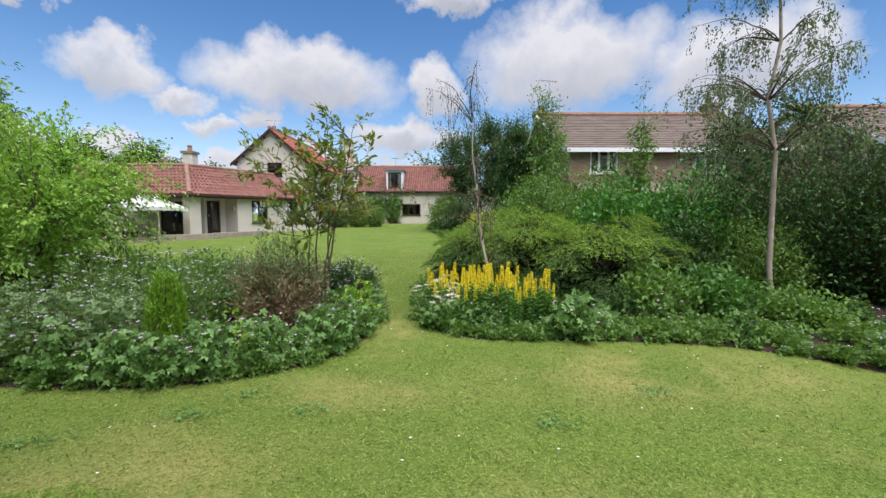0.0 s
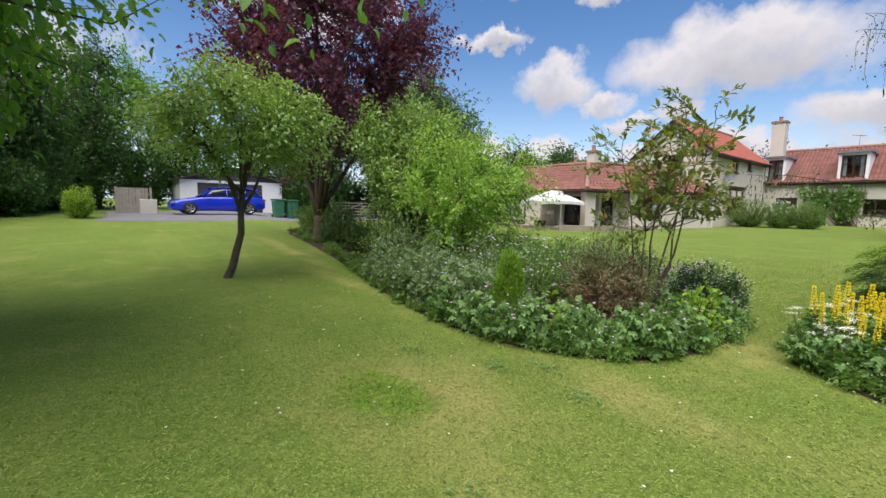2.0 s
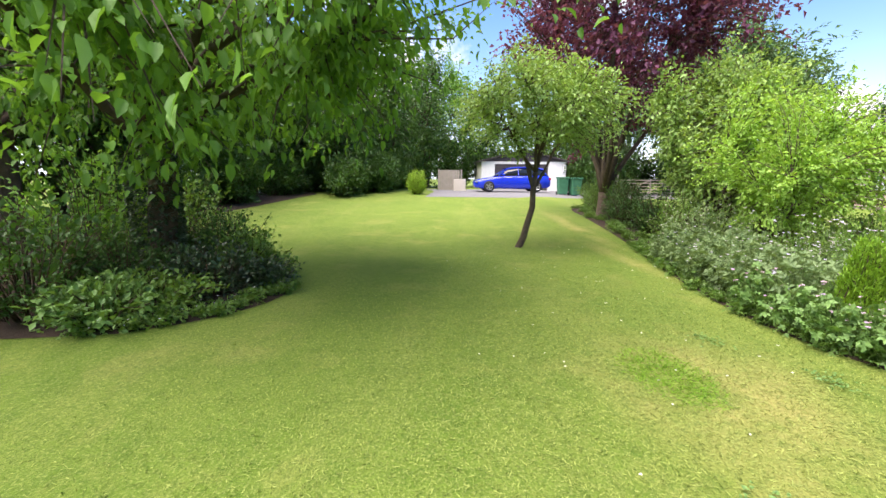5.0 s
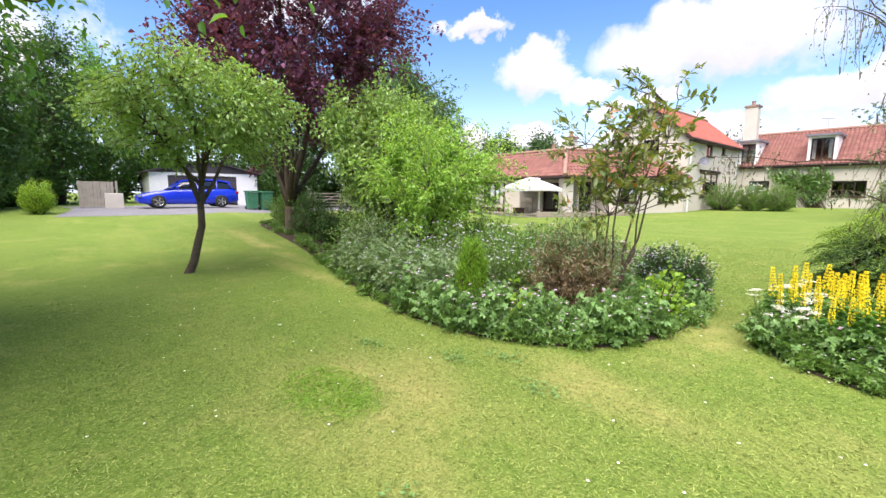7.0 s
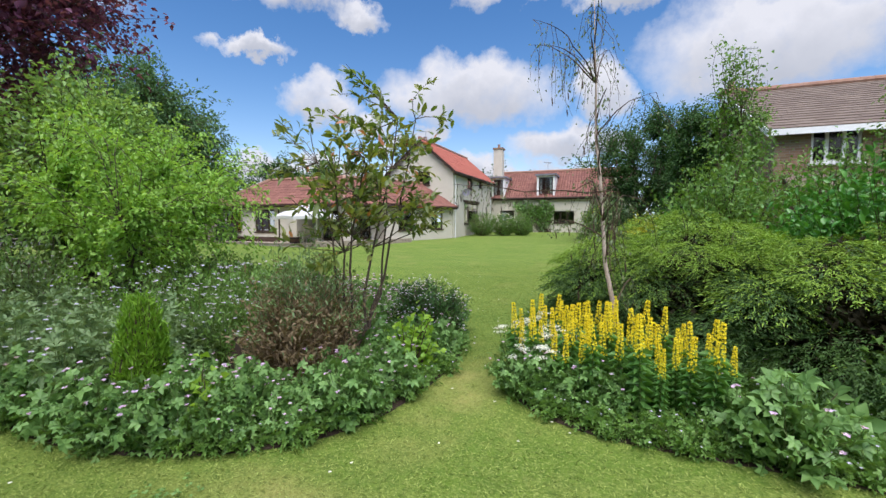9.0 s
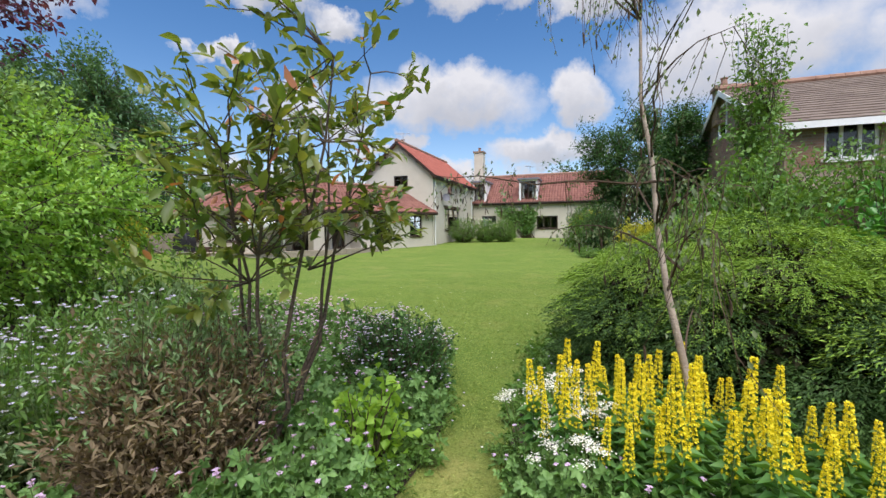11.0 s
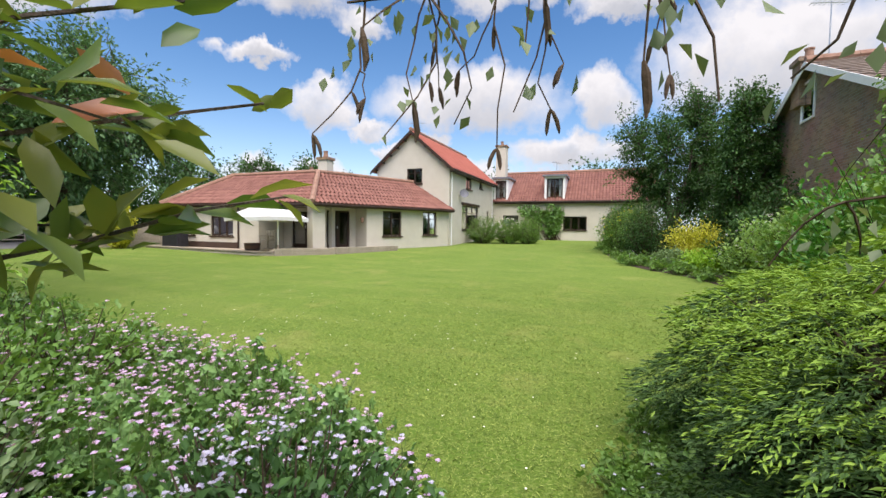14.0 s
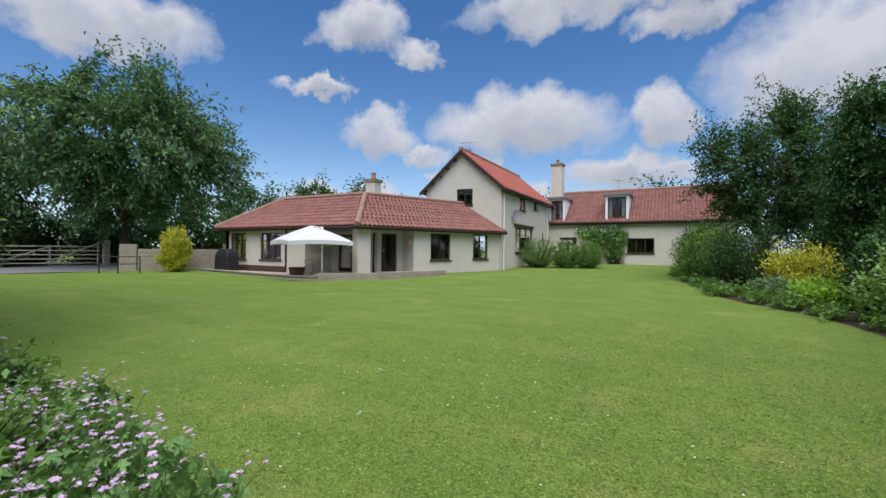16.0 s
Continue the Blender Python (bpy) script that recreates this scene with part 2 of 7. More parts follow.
def lawn_mat(name, blades):
    """Green turf with dry yellow patches, worn mostly on the near lawn, faint mowing stripes and fine grain."""
    m = bpy.data.materials.new(name)
    m.use_nodes = True
    nt = m.node_tree
    nodes, links = nt.nodes, nt.links
    b = nodes["Principled BSDF"]
    b.inputs["Roughness"].default_value, b.inputs["Specular IOR Level"].default_value = 0.85, 0.15
    geo = nodes.new("ShaderNodeNewGeometry")

    def grain(scale, detail=5.0):
        n = nodes.new("ShaderNodeTexNoise")
        n.inputs["Scale"].default_value, n.inputs["Detail"].default_value, n.inputs["Roughness"].default_value = scale, detail, 0.65
        links.new(geo.outputs["Position"], n.inputs["Vector"])
        return n.outputs["Fac"]

    def span(v, a, c, lo=0.0, hi=1.0):
        r = nodes.new("ShaderNodeMapRange")
        for k, x in zip(("From Min", "From Max", "To Min", "To Max"), (a, c, lo, hi)):
            r.inputs[k].default_value = x
        links.new(v, r.inputs["Value"])
        return r.outputs[0]

    def mul(a, c, op="MULTIPLY"):
        n = nodes.new("ShaderNodeMath")
        n.operation, n.use_clamp = op, True
        for i, v in enumerate((a, c)):
            if isinstance(v, float):
                n.inputs[i].default_value = v
            else:
                links.new(v, n.inputs[i])
        return n.outputs[0]

    def tone(f, a, c):
        n = nodes.new("ShaderNodeMix")
        n.data_type = "RGBA"
        links.new(f, n.inputs["Factor"])
        for k, v in (("A", a), ("B", c)):
            if isinstance(v, tuple):
                n.inputs[k].default_value = (*v, 1)
            else:
                links.new(v, n.inputs[k])
        return n.outputs["Result"]

    green = tone(span(grain(0.6), 0.3, 0.7), (0.088, 0.165, 0.017), (0.145, 0.222, 0.03))
    green = tone(mul(span(grain(9.0), 0.35, 0.75), 0.5), green, (0.175, 0.225, 0.046))

    def patch(x, y, rx, ry):
        """1 at the middle of a worn patch, 0 at its rim."""
        off, ln = nodes.new("ShaderNodeVectorMath"), nodes.new("ShaderNodeVectorMath")
        sc = nodes.new("ShaderNodeVectorMath")
        off.operation, sc.operation, ln.operation = "SUBTRACT", "MULTIPLY", "LENGTH"
        links.new(geo.outputs["Position"], off.inputs[0])
        off.inputs[1].default_value, sc.inputs[1].default_value = (x, y, 0), (1 / rx, 1 / ry, 0)
        links.new(off.outputs[0], sc.inputs[0])
        links.new(sc.outputs[0], ln.inputs[0])
        return span(ln.outputs["Value"], 1.0, 0.25)

    worn = patch(2.1, 3.0, 2.6, 1.1)
    for p in ((-2.1, 1.15, 1.7, 1.0), (-1.0, 2.6, 1.6, 0.5), (-0.95, 4.6, 0.5, 1.6), (-7.6, 2.85, 2.6, 0.32), (-12.6, 3.3, 4.6, 0.4), (0.6, 0.6, 1.5, 1.0)):
        worn = mul(worn, patch(*p), "MAXIMUM")
    dry = mul(span(grain(1.1, 7.0), 0.36, 0.62), mul(worn, 0.85))
    dry = mul(dry, mul(span(grain(0.9, 6.0), 0.54, 0.72), 0.4), "ADD")
    green = tone(mul(span(grain(4.0, 5.0), 0.5, 0.68), 0.45), green, (0.06, 0.125, 0.014))
    col = tone(dry, green, (0.37, 0.325, 0.11))
    streak = nodes.new("ShaderNodeMapping")
    streak.inputs["Rotation"].default_value, streak.inputs["Scale"].default_value = (0, 0, 0.35), (0.16, 1.5, 1.0)
    links.new(geo.outputs["Position"], streak.inputs["Vector"])
    mown = nodes.new("ShaderNodeTexNoise")
    mown.inputs["Scale"].default_value, mown.inputs["Detail"].default_value = 1.0, 5.0
    links.new(streak.outputs[0], mown.inputs["Vector"])
    col = tone(mul(span(mown.outputs["Fac"], 0.45, 0.68), 0.3), col, (0.22, 0.255, 0.06))
    col = tone(mul(span(grain(17.0, 5.0), 0.5, 0.66), 0.5), col, (0.05, 0.105, 0.013))
    col = tone(mul(span(grain(75.0, 4.0), 0.47, 0.68), 0.6), col, (0.05, 0.1, 0.014))
    col = tone(mul(span(grain(52.0, 4.0), 0.5, 0.7), 0.6), col, (0.33, 0.38, 0.11))
    if blades:
        col = tone(mul(geo.outputs["Random Per Island"], geo.outputs["Random Per Island"]), col, (0.34, 0.41, 0.11))
        tr = nodes.new("ShaderNodeBsdfTranslucent")
        links.new(col, tr.inputs["Color"])
        ms = nodes.new("ShaderNodeMixShader")
        ms.inputs[0].default_value = 0.1
        links.new(b.outputs[0], ms.inputs[1])
        links.new(tr.outputs[0], ms.inputs[2])
        links.new(ms.outputs[0], nodes["Material Output"].inputs["Surface"])
    else:
        bu = nodes.new("ShaderNodeBump")
        bu.inputs["Strength"].default_value, bu.inputs["Distance"].default_value = 0.6, 0.03
        links.new(grain(55.0, 6.0), bu.inputs["Height"])
        links.new(bu.outputs[0], b.inputs["Normal"])
    links.new(col, b.inputs["Base Color"])
    return m


M["lawn"], M["blade"] = lawn_mat("mown lawn", False), lawn_mat("grass blades", True)
def brick_mat():
    """Stretcher bond in mixed brown reds with pale recessed joints."""
    m = bpy.data.materials.new("brown brickwork")
    m.use_nodes = True
    nodes, links = m.node_tree.nodes, m.node_tree.links
    b = nodes["Principled BSDF"]
    b.inputs["Roughness"].default_value = 0.9
    geo = nodes.new("ShaderNodeNewGeometry")
    sep, com = nodes.new("ShaderNodeSeparateXYZ"), nodes.new("ShaderNodeCombineXYZ")
    add = nodes.new("ShaderNodeMath")
    links.new(geo.outputs["Position"], sep.inputs[0])
    links.new(sep.outputs["X"], add.inputs[0])
    links.new(sep.outputs["Y"], add.inputs[1])
    links.new(add.outputs[0], com.inputs["X"])
    links.new(sep.outputs["Z"], com.inputs["Y"])
    t = nodes.new("ShaderNodeTexBrick")
    t.inputs["Scale"].default_value = 1.0
    t.inputs["Brick Width"].default_value, t.inputs["Row Height"].default_value, t.inputs["Mortar Size"].default_value = 0.225, 0.075, 0.006
    t.inputs["Color1"].default_value, t.inputs["Color2"].default_value, t.inputs["Mortar"].default_value = (0.27, 0.165, 0.10, 1), (0.40, 0.26, 0.165, 1), (0.34, 0.30, 0.25, 1)
    links.new(com.outputs[0], t.inputs["Vector"])
    n = nodes.new("ShaderNodeTexNoise")
    n.inputs["Scale"].default_value, n.inputs["Detail"].default_value = 1.2, 6.0
    links.new(geo.outputs["Position"], n.inputs["Vector"])
    mx = nodes.new("ShaderNodeMix")
    mx.data_type, mx.blend_type = "RGBA", "MULTIPLY"
    mx.inputs["Factor"].default_value = 0.5
    links.new(t.outputs["Color"], mx.inputs["A"])
    links.new(n.outputs["Color"], mx.inputs["B"])
    links.new(mx.outputs["Result"], b.inputs["Base Color"])
    bu = nodes.new("ShaderNodeBump")
    bu.inputs["Strength"].default_value, bu.inputs["Distance"].default_value = 0.6, 0.01
    bu.invert = True
    links.new(t.outputs["Fac"], bu.inputs["Height"])
    links.new(bu.outputs[0], b.inputs["Normal"])
    return m


M["brick"] = brick_mat()
LEAF = dict(
    apple=leaf_mat("apple leaves", (0.135, 0.26, 0.062), (0.31, 0.46, 0.14)),
    purple=leaf_mat("copper purple leaves", (0.075, 0.024, 0.06), (0.21, 0.065, 0.14), thin=0.35),
    big=leaf_mat("broad green leaves", (0.07, 0.19, 0.034), (0.19, 0.38, 0.068), thin=0.42),
    wood=leaf_mat("woodland leaves", (0.026, 0.075, 0.02), (0.078, 0.175, 0.04), thin=0.3),
    dark=leaf_mat("dark evergreen leaves", (0.026, 0.07, 0.02), (0.075, 0.165, 0.04), 0.6, 0.15, 0.25),
    mid=leaf_mat("mid green leaves", (0.075, 0.175, 0.033), (0.18, 0.31, 0.068)),
    elm=leaf_mat("soft green pinnate leaves", (0.16, 0.33, 0.045), (0.33, 0.52, 0.11), thin=0.35),
    lime=leaf_mat("lime green leaves", (0.169, 0.338, 0.033), (0.338, 0.52, 0.072), thin=0.38),
    gold=leaf_mat("golden yellow leaves", (0.33, 0.37, 0.03), (0.58, 0.56, 0.07), thin=0.3),
    laurel=leaf_mat("glossy laurel leaves", (0.045, 0.17, 0.022), (0.12, 0.33, 0.046), 0.3, 0.2, 0.5),
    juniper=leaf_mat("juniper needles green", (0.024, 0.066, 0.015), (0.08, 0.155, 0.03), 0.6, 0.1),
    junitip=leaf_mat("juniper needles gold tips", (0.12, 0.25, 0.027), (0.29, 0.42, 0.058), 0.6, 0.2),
    conifer=leaf_mat("feathery green sprays", (0.05, 0.125, 0.045), (0.13, 0.235, 0.095), 0.6, 0.2),
    dwarf=leaf_mat("bright dwarf conifer", (0.10, 0.24, 0.015), (0.24, 0.42, 0.04), 0.6, 0.3),
    birch=leaf_mat("grey green birch leaves", (0.098, 0.146, 0.073), (0.227, 0.276, 0.146)),
    bronze=leaf_mat("bronze and green glossy leaves", (0.065, 0.15, 0.03), (0.24, 0.25, 0.06), 0.33, 0.38, 0.5),
    geran=leaf_mat("geranium leaves", (0.08, 0.18, 0.045), (0.20, 0.35, 0.10), thin=0.22),
    greyish=leaf_mat("grey green stems and leaves", (0.10, 0.18, 0.065), (0.22, 0.32, 0.135), thin=0.22),
    brown=leaf_mat("grey brown heath sprays", (0.15, 0.105, 0.06), (0.27, 0.21, 0.125), 0.8, 0.25),
    loose=leaf_mat("loosestrife leaves", (0.052, 0.156, 0.033), (0.13, 0.273, 0.065)),
    yellow=leaf_mat("yellow petals", (0.70, 0.58, 0.01), (0.86, 0.76, 0.04), 0.6, 0.25),
    white=leaf_mat("white petals", (0.72, 0.72, 0.68), (0.85, 0.85, 0.8), 0.7, 0.2),
    pink=leaf_mat("pink lilac petals", (0.55, 0.36, 0.60), (0.72, 0.56, 0.76), 0.7, 0.25),
    lilac=leaf_mat("pale lilac petals", (0.46, 0.42, 0.66), (0.68, 0.66, 0.78), 0.7, 0.25),
    red=leaf_mat("new red leaves", (0.39, 0.13, 0.065), (0.585, 0.26, 0.13), 0.35, 0.3, 0.5),
    # dead juniper foliage, its near-black colour standing in for shade inside the bush
    inner=leaf_mat("dead inner juniper sprays in shade tone", (0.022, 0.02, 0.012), (0.05, 0.045, 0.024), 0.9, 0.05, 0.1),
    ivy=leaf_mat("ivy leaves", (0.019, 0.046, 0.018), (0.052, 0.098, 0.039), 0.35, 0.1, 0.5),
)


# ---- builders ----
class Build:
    """Collects faces, then links one mesh."""

    def __init__(self):
        self.v, self.f = [], []

    def quad(self, *pts):
        n = len(self.v)
        self.v += [tuple(p) for p in pts]
        self.f.append(tuple(range(n, n + len(pts))))

    def prism(self, corners, shift):
        """A flat outline, and the same outline moved by shift, joined into a closed solid."""
        n, k, s = len(self.v), len(corners), Vector(shift)
        a = [Vector(c) for c in corners]
        self.v += [tuple(c) for c in a] + [tuple(c + s) for c in a]
        self.f.append(tuple(range(n, n + k)))
        self.f.append(tuple(range(n + 2 * k - 1, n + k - 1, -1)))
        for i in range(k):
            j = (i + 1) % k
            self.f.append((n + i, n + k + i, n + k + j, n + j))

    def box(self, lo, hi, m=None):
        (x0, y0, z0), (x1, y1, z1) = lo, hi
        c = [Vector(p) for p in ((x0, y0, z0), (x1, y0, z0), (x1, y1, z0), (x0, y1, z0))]
        up = Vector((0, 0, z1 - z0))
        if m is not None:
            up = m.to_3x3() @ up
            c = [m @ p for p in c]
        self.prism(c, up)

    def tube(self, pts, radii, sides=6, cap=True):
        pts = [Vector(p) for p in pts]
        n = len(self.v)
        for i, p in enumerate(pts):
            d = (pts[min(i + 1, len(pts) - 1)] - pts[max(i - 1, 0)])
            d = d.normalized() if d.length > 1e-6 else Vector((0, 0, 1))
            side = d.cross(Vector((0.31, 0.95, 0.07))).normalized()
            up = d.cross(side)
            for k in range(sides):
                a = 2 * math.pi * k / sides
                self.v.append(tuple(p + (side * math.cos(a) + up * math.sin(a)) * radii[i]))
        for i in range(len(pts) - 1):
            for k in range(sides):
                a, b = n + i * sides + k, n + i * sides + (k + 1) % sides
                self.f.append((a, b, b + sides, a + sides))
        if cap:
            self.f.append(tuple(range(n + sides - 1, n - 1, -1)))
            self.f.append(tuple(range(n + (len(pts) - 1) * sides, n + len(pts) * sides)))

    def lathe(self, centre, profile, sides=20):
        """profile: (radius, height) pairs turned round the upright through centre."""
        n, c = len(self.v), Vector(centre)
        for r, h in profile:
            for k in range(sides):
                a = 2 * math.pi * k / sides
                self.v.append((c.x + r * math.cos(a), c.y + r * math.sin(a), c.z + h))
        for i in range(len(profile) - 1):
            for k in range(sides):
                a, b = n + i * sides + k, n + i * sides + (k + 1) % sides
                self.f.append((a, b, b + sides, a + sides))
        self.f.append(tuple(range(n + sides - 1, n - 1, -1)))
        self.f.append(tuple(range(n + (len(profile) - 1) * sides, n + len(profile) * sides)))

    def mesh(self, name, mat, smooth=False):
        me = bpy.data.meshes.new(name)
        me.from_pydata(self.v, [], self.f)
        me.materials.append(mat)
        if smooth:
            me.shade_smooth()
        return me


def bevelled(me, width):
    bm = bmesh.new()
    bm.from_mesh(me)
    bmesh.ops.remove_doubles(bm, verts=bm.verts, dist=0.0005)
    bmesh.ops.recalc_face_normals(bm, faces=bm.faces)
    edges = [e for e in bm.edges if len(e.link_faces) == 2 and e.calc_face_angle(0) > 0.5]
    bmesh.ops.bevel(bm, geom=edges, offset=width, segments=2, profile=0.5, affect="EDGES")
    bm.to_mesh(me)
    bm.free()
    return me


SMALL = {"leaves", "flowers", "stems", "branches", "crown", "foliage", "outer_sprays", "young_leaves", "new_leaves", "sprays", "gold_tips", "boughs", "catkins", "flower_heads"}


def part(name, build, mat, parent=None, label="", smooth=False, bevel=0.0):
    me = build.mesh(name, mat, smooth) if isinstance(build, Build) else build
    if bevel:
        bevelled(me, bevel)
    ob = new(name, me)
    if parent is not None:
        ob.parent = parent
        ob.matrix_parent_inverse = parent.matrix_basis.inverted()
    if label:
        ob["label"] = label
    if name in SMALL:
        ob["kind"] = "stuff"
    return ob


def thing(name, place, label, category, group="", kind=""):
    ob = new(name)
    ob.empty_display_size = 0.2
    ob.matrix_basis = pose(*place)
    return tagged(ob, label, category, group, kind)


def ease(a, b, x):
    k = min(1.0, max(0.0, (x - a) / (b - a)))
    return k * k * (3 - 2 * k)


def gz(x, y):
    """Height of the ground."""
    z = 0.022 * max(0.0, min(y, 48.0) - 7.0)
    z += 0.05 * max(0.0, min(-x, 25.0) - 9.0) * (1 - ease(4, 17, y))
    z += 0.006 * max(0.0, min(-x, 30.0) - 9.0) * ease(4, 17, y)
    z += 0.012 * math.sin(x * 0.9 + 1.0) * math.cos(y * 0.7)
    return z


def leaf_cloud(name, P, D, L, W, mat, rng, fold=0.25, droop=0.0, lobes=1, oval=False):
    """One mesh of folded pointed leaves. P: bases, D: directions, L and W: length and width."""
    n = len(P)
    D = D / (np.linalg.norm(D, axis=1, keepdims=True) + 1e-9)
    L = np.broadcast_to(L, n).reshape(n, 1)
    W = np.broadcast_to(W, n).reshape(n, 1)
    up = rng.normal(0, 0.5, (n, 3)) + np.array([0, 0, 1.0])
    S = np.cross(D, up)
    S /= np.linalg.norm(S, axis=1, keepdims=True) + 1e-9
    N = np.cross(S, D)
    verts, faces, base = [], [], 0
    for k in range(lobes):
        a = 0.0 if lobes == 1 else (k - (lobes - 1) / 2) * 1.05
        d = D * math.cos(a) + S * math.sin(a)
        s = S * math.cos(a) - D * math.sin(a)
        ll = L * (1.0 if abs(a) < 0.2 else 0.86)
        mid = P + d * ll * 0.52
        tip = P + d * ll - np.array([0, 0, droop]) * ll - N * ll * 0.08
        va = np.stack([P, mid + s * W / 2 + N * W * fold, tip, mid - s * W / 2 + N * W * fold], 1).reshape(-1, 3)
        i = np.arange(n) * 4 + base
        faces.append(np.stack([i, i + 2, i + 1], 1))
        faces.append(np.stack([i, i + 3, i + 2], 1))
        verts.append(va)
        base += 4 * n
    if oval:
        tip = P + D * L - np.array([0, 0, droop]) * L - N * L * 0.1
        lift, sag = N * W * fold, np.array([0, 0, droop * 0.45]) * L
        a, c = P + D * L * 0.24, P + D * L * 0.62 - sag
        rib = P + D * L * 0.45 - sag * 0.6
        V6 = np.stack([P, a + S * W * 0.40 + lift * 0.8, c + S * W * 0.46 + lift, tip, c - S * W * 0.46 + lift, a - S * W * 0.40 + lift * 0.8, rib], 1).reshape(-1, 3)
        i = np.arange(n) * 7
        tris = ((0, 6, 1), (1, 6, 2), (2, 6, 3), (3, 6, 4), (4, 6, 5), (5, 6, 0))
        verts, faces = [V6], [np.stack([i + p, i + r, i + q], 1) for p, q, r in tris]
    V, F = np.concatenate(verts), np.concatenate(faces)
    me = bpy.data.meshes.new(name)
    me.vertices.add(len(V))
    me.vertices.foreach_set("co", V.astype(np.float32).ravel())
    me.loops.add(F.size)
    me.loops.foreach_set("vertex_index", F.astype(np.int32).ravel())
    me.polygons.add(len(F))
    me.polygons.foreach_set("loop_start", np.arange(0, F.size, 3, dtype=np.int32))
    me.update(calc_edges=True)
    me.materials.append(mat)
    return me


def in_crown(rng, centre, radii, n, ragged=0.35, hollow=0.0, flat=None):
    """Points in an uneven crown: an ellipsoid whose reach changes with direction."""
    d = rng.normal(0, 1, (n, 3))
    d /= np.linalg.norm(d, axis=1, keepdims=True)
    seed = float(rng.uniform(0, 100))
    reach = np.array([1 + ragged * (noise.noise(Vector((v[0] * 2.1 + seed, v[1] * 2.1, v[2] * 2.1)))) * 1.6 for v in d])
    r = (hollow + (1 - hollow) * rng.uniform(0, 1, n) ** 0.5) * reach
    p = d * r[:, None] * np.array(radii)
    return p + np.array(centre)


def bend(a, b, rng, k=5, sag=0.0, wig=0.06):
    """A crooked way from a to b."""
    a, b = np.array(a, float), np.array(b, float)
    ln = np.linalg.norm(b - a)
    out = []
    off = rng.normal(0, wig * ln, 3)
    for i in range(k + 1):
        t = i / k
        p = a + (b - a) * t + off * math.sin(math.pi * t) + np.array([0, 0, sag * ln]) * math.sin(math.pi * t)
        out.append(p + (rng.normal(0, wig * ln * 0.25, 3) if 0 < i < k else 0))
    return out


def twig_leaves(ways, per, rng, start=0.35, spread=0.9, jitter=0.06):
    """Leaf bases and directions along the outer part of each way."""
    P, D = [], []
    for w in ways:
        w = np.array(w)
        k = len(w) - 1
        t = rng.uniform(start, 1.0, per) * k
        i = np.minimum(t.astype(int), k - 1)
        f = (t - i)[:, None]
        P.append(w[i] * (1 - f) + w[i + 1] * f + rng.normal(0, jitter, (per, 3)))
        D.append((w[i + 1] - w[i]) / (np.linalg.norm(w[i + 1] - w[i], axis=1, keepdims=True) + 1e-9) + rng.normal(0, spread, (per, 3)))
    return np.concatenate(P), np.concatenate(D)


def tree(name, place, label, trunk, fork, crown, radii, leafmat, leaf, per=14, limbs=7, twigs=260, bark="bark", seed=1, group="", ragged=0.35,
         hollow=0.35, droop=0.1, lean=(0, 0), sag=0.05, category="tree", extra=None, jitter=0.09, wide=0.5, tips=0.0, thick=0.5, oval=False):
    """Tapered trunk, limbs, twigs and a crown of single leaves. place: (x, y); trunk: radius; fork: height of the first limbs; crown: centre over the foot."""
    rng = np.random.default_rng(seed)
    x, y = place
    z = gz(x, y) - 0.05
    t = thing(name, (x, y, z), label, category, group)
    wood = Build()
    c = np.array([x + crown[0], y + crown[1], z + crown[2]])
    foot = np.array([x, y, z])
    top = np.array([x + lean[0], y + lean[1], z + fork])
    way = bend(foot, top, rng, 5, wig=0.03)
    wood.tube([foot + (0, 0, -0.05)] + way, [trunk * 1.35, trunk * 1.15] + [trunk * (1 - 0.07 * i) for i in range(5)], 10)
    ends = in_crown(rng, c, np.array(radii) * 0.62, limbs, 0.3, 0.6)
    ends[:, 2] = np.maximum(ends[:, 2], z + fork + 0.15)
    limb_ways = []
    for i in range(limbs):
        w = bend(way[-1 - (i % 2)], ends[i], rng, 6, 0.06, 0.07)
        limb_ways.append(w)
        lb = Build()
        lb.tube(w, [trunk * thick * (1 - 0.14 * k) for k in range(7)], 6)
        part("limb", lb, M[bark], t, smooth=True)
    tp = in_crown(rng, c, radii, twigs, ragged, hollow)
    branches = Build()
    ways = []
    joints = np.array([p for w in limb_ways for p in w[2:]])
    for p in tp:
        j = joints[np.argmin(np.linalg.norm(joints - p, axis=1) + rng.uniform(0, 0.6, len(joints)))]
        w = bend(j, p, rng, 4, sag, 0.09)
        ways.append(w)
        branches.tube(w[::2], [trunk * 0.11 + 0.003, trunk * 0.05 + 0.003, 0.003], 3, False)
    P, D = twig_leaves(ways, per, rng, 0.25, 0.9, jitter)
    D[:, 2] -= droop
    part("trunk", wood, M[bark], t, smooth=True)
    part("branches", branches, M[bark if bark != "birchbark" else "twig"], t)
    Ls = leaf * rng.uniform(0.6, 1.25, len(P))
    if tips:
        k = rng.uniform(0, 1, len(P)) < tips
        part("young_leaves", leaf_cloud("young_leaves", P[k], D[k], Ls[k], Ls[k] * wide, extra, rng), extra, t, "fresh pale leaves")
        P, D, Ls = P[~k], D[~k], Ls[~k]
    part("crown", leaf_cloud("crown", P, D, Ls, Ls * wide, leafmat, rng, droop=droop, oval=oval), leafmat, t)
    return t


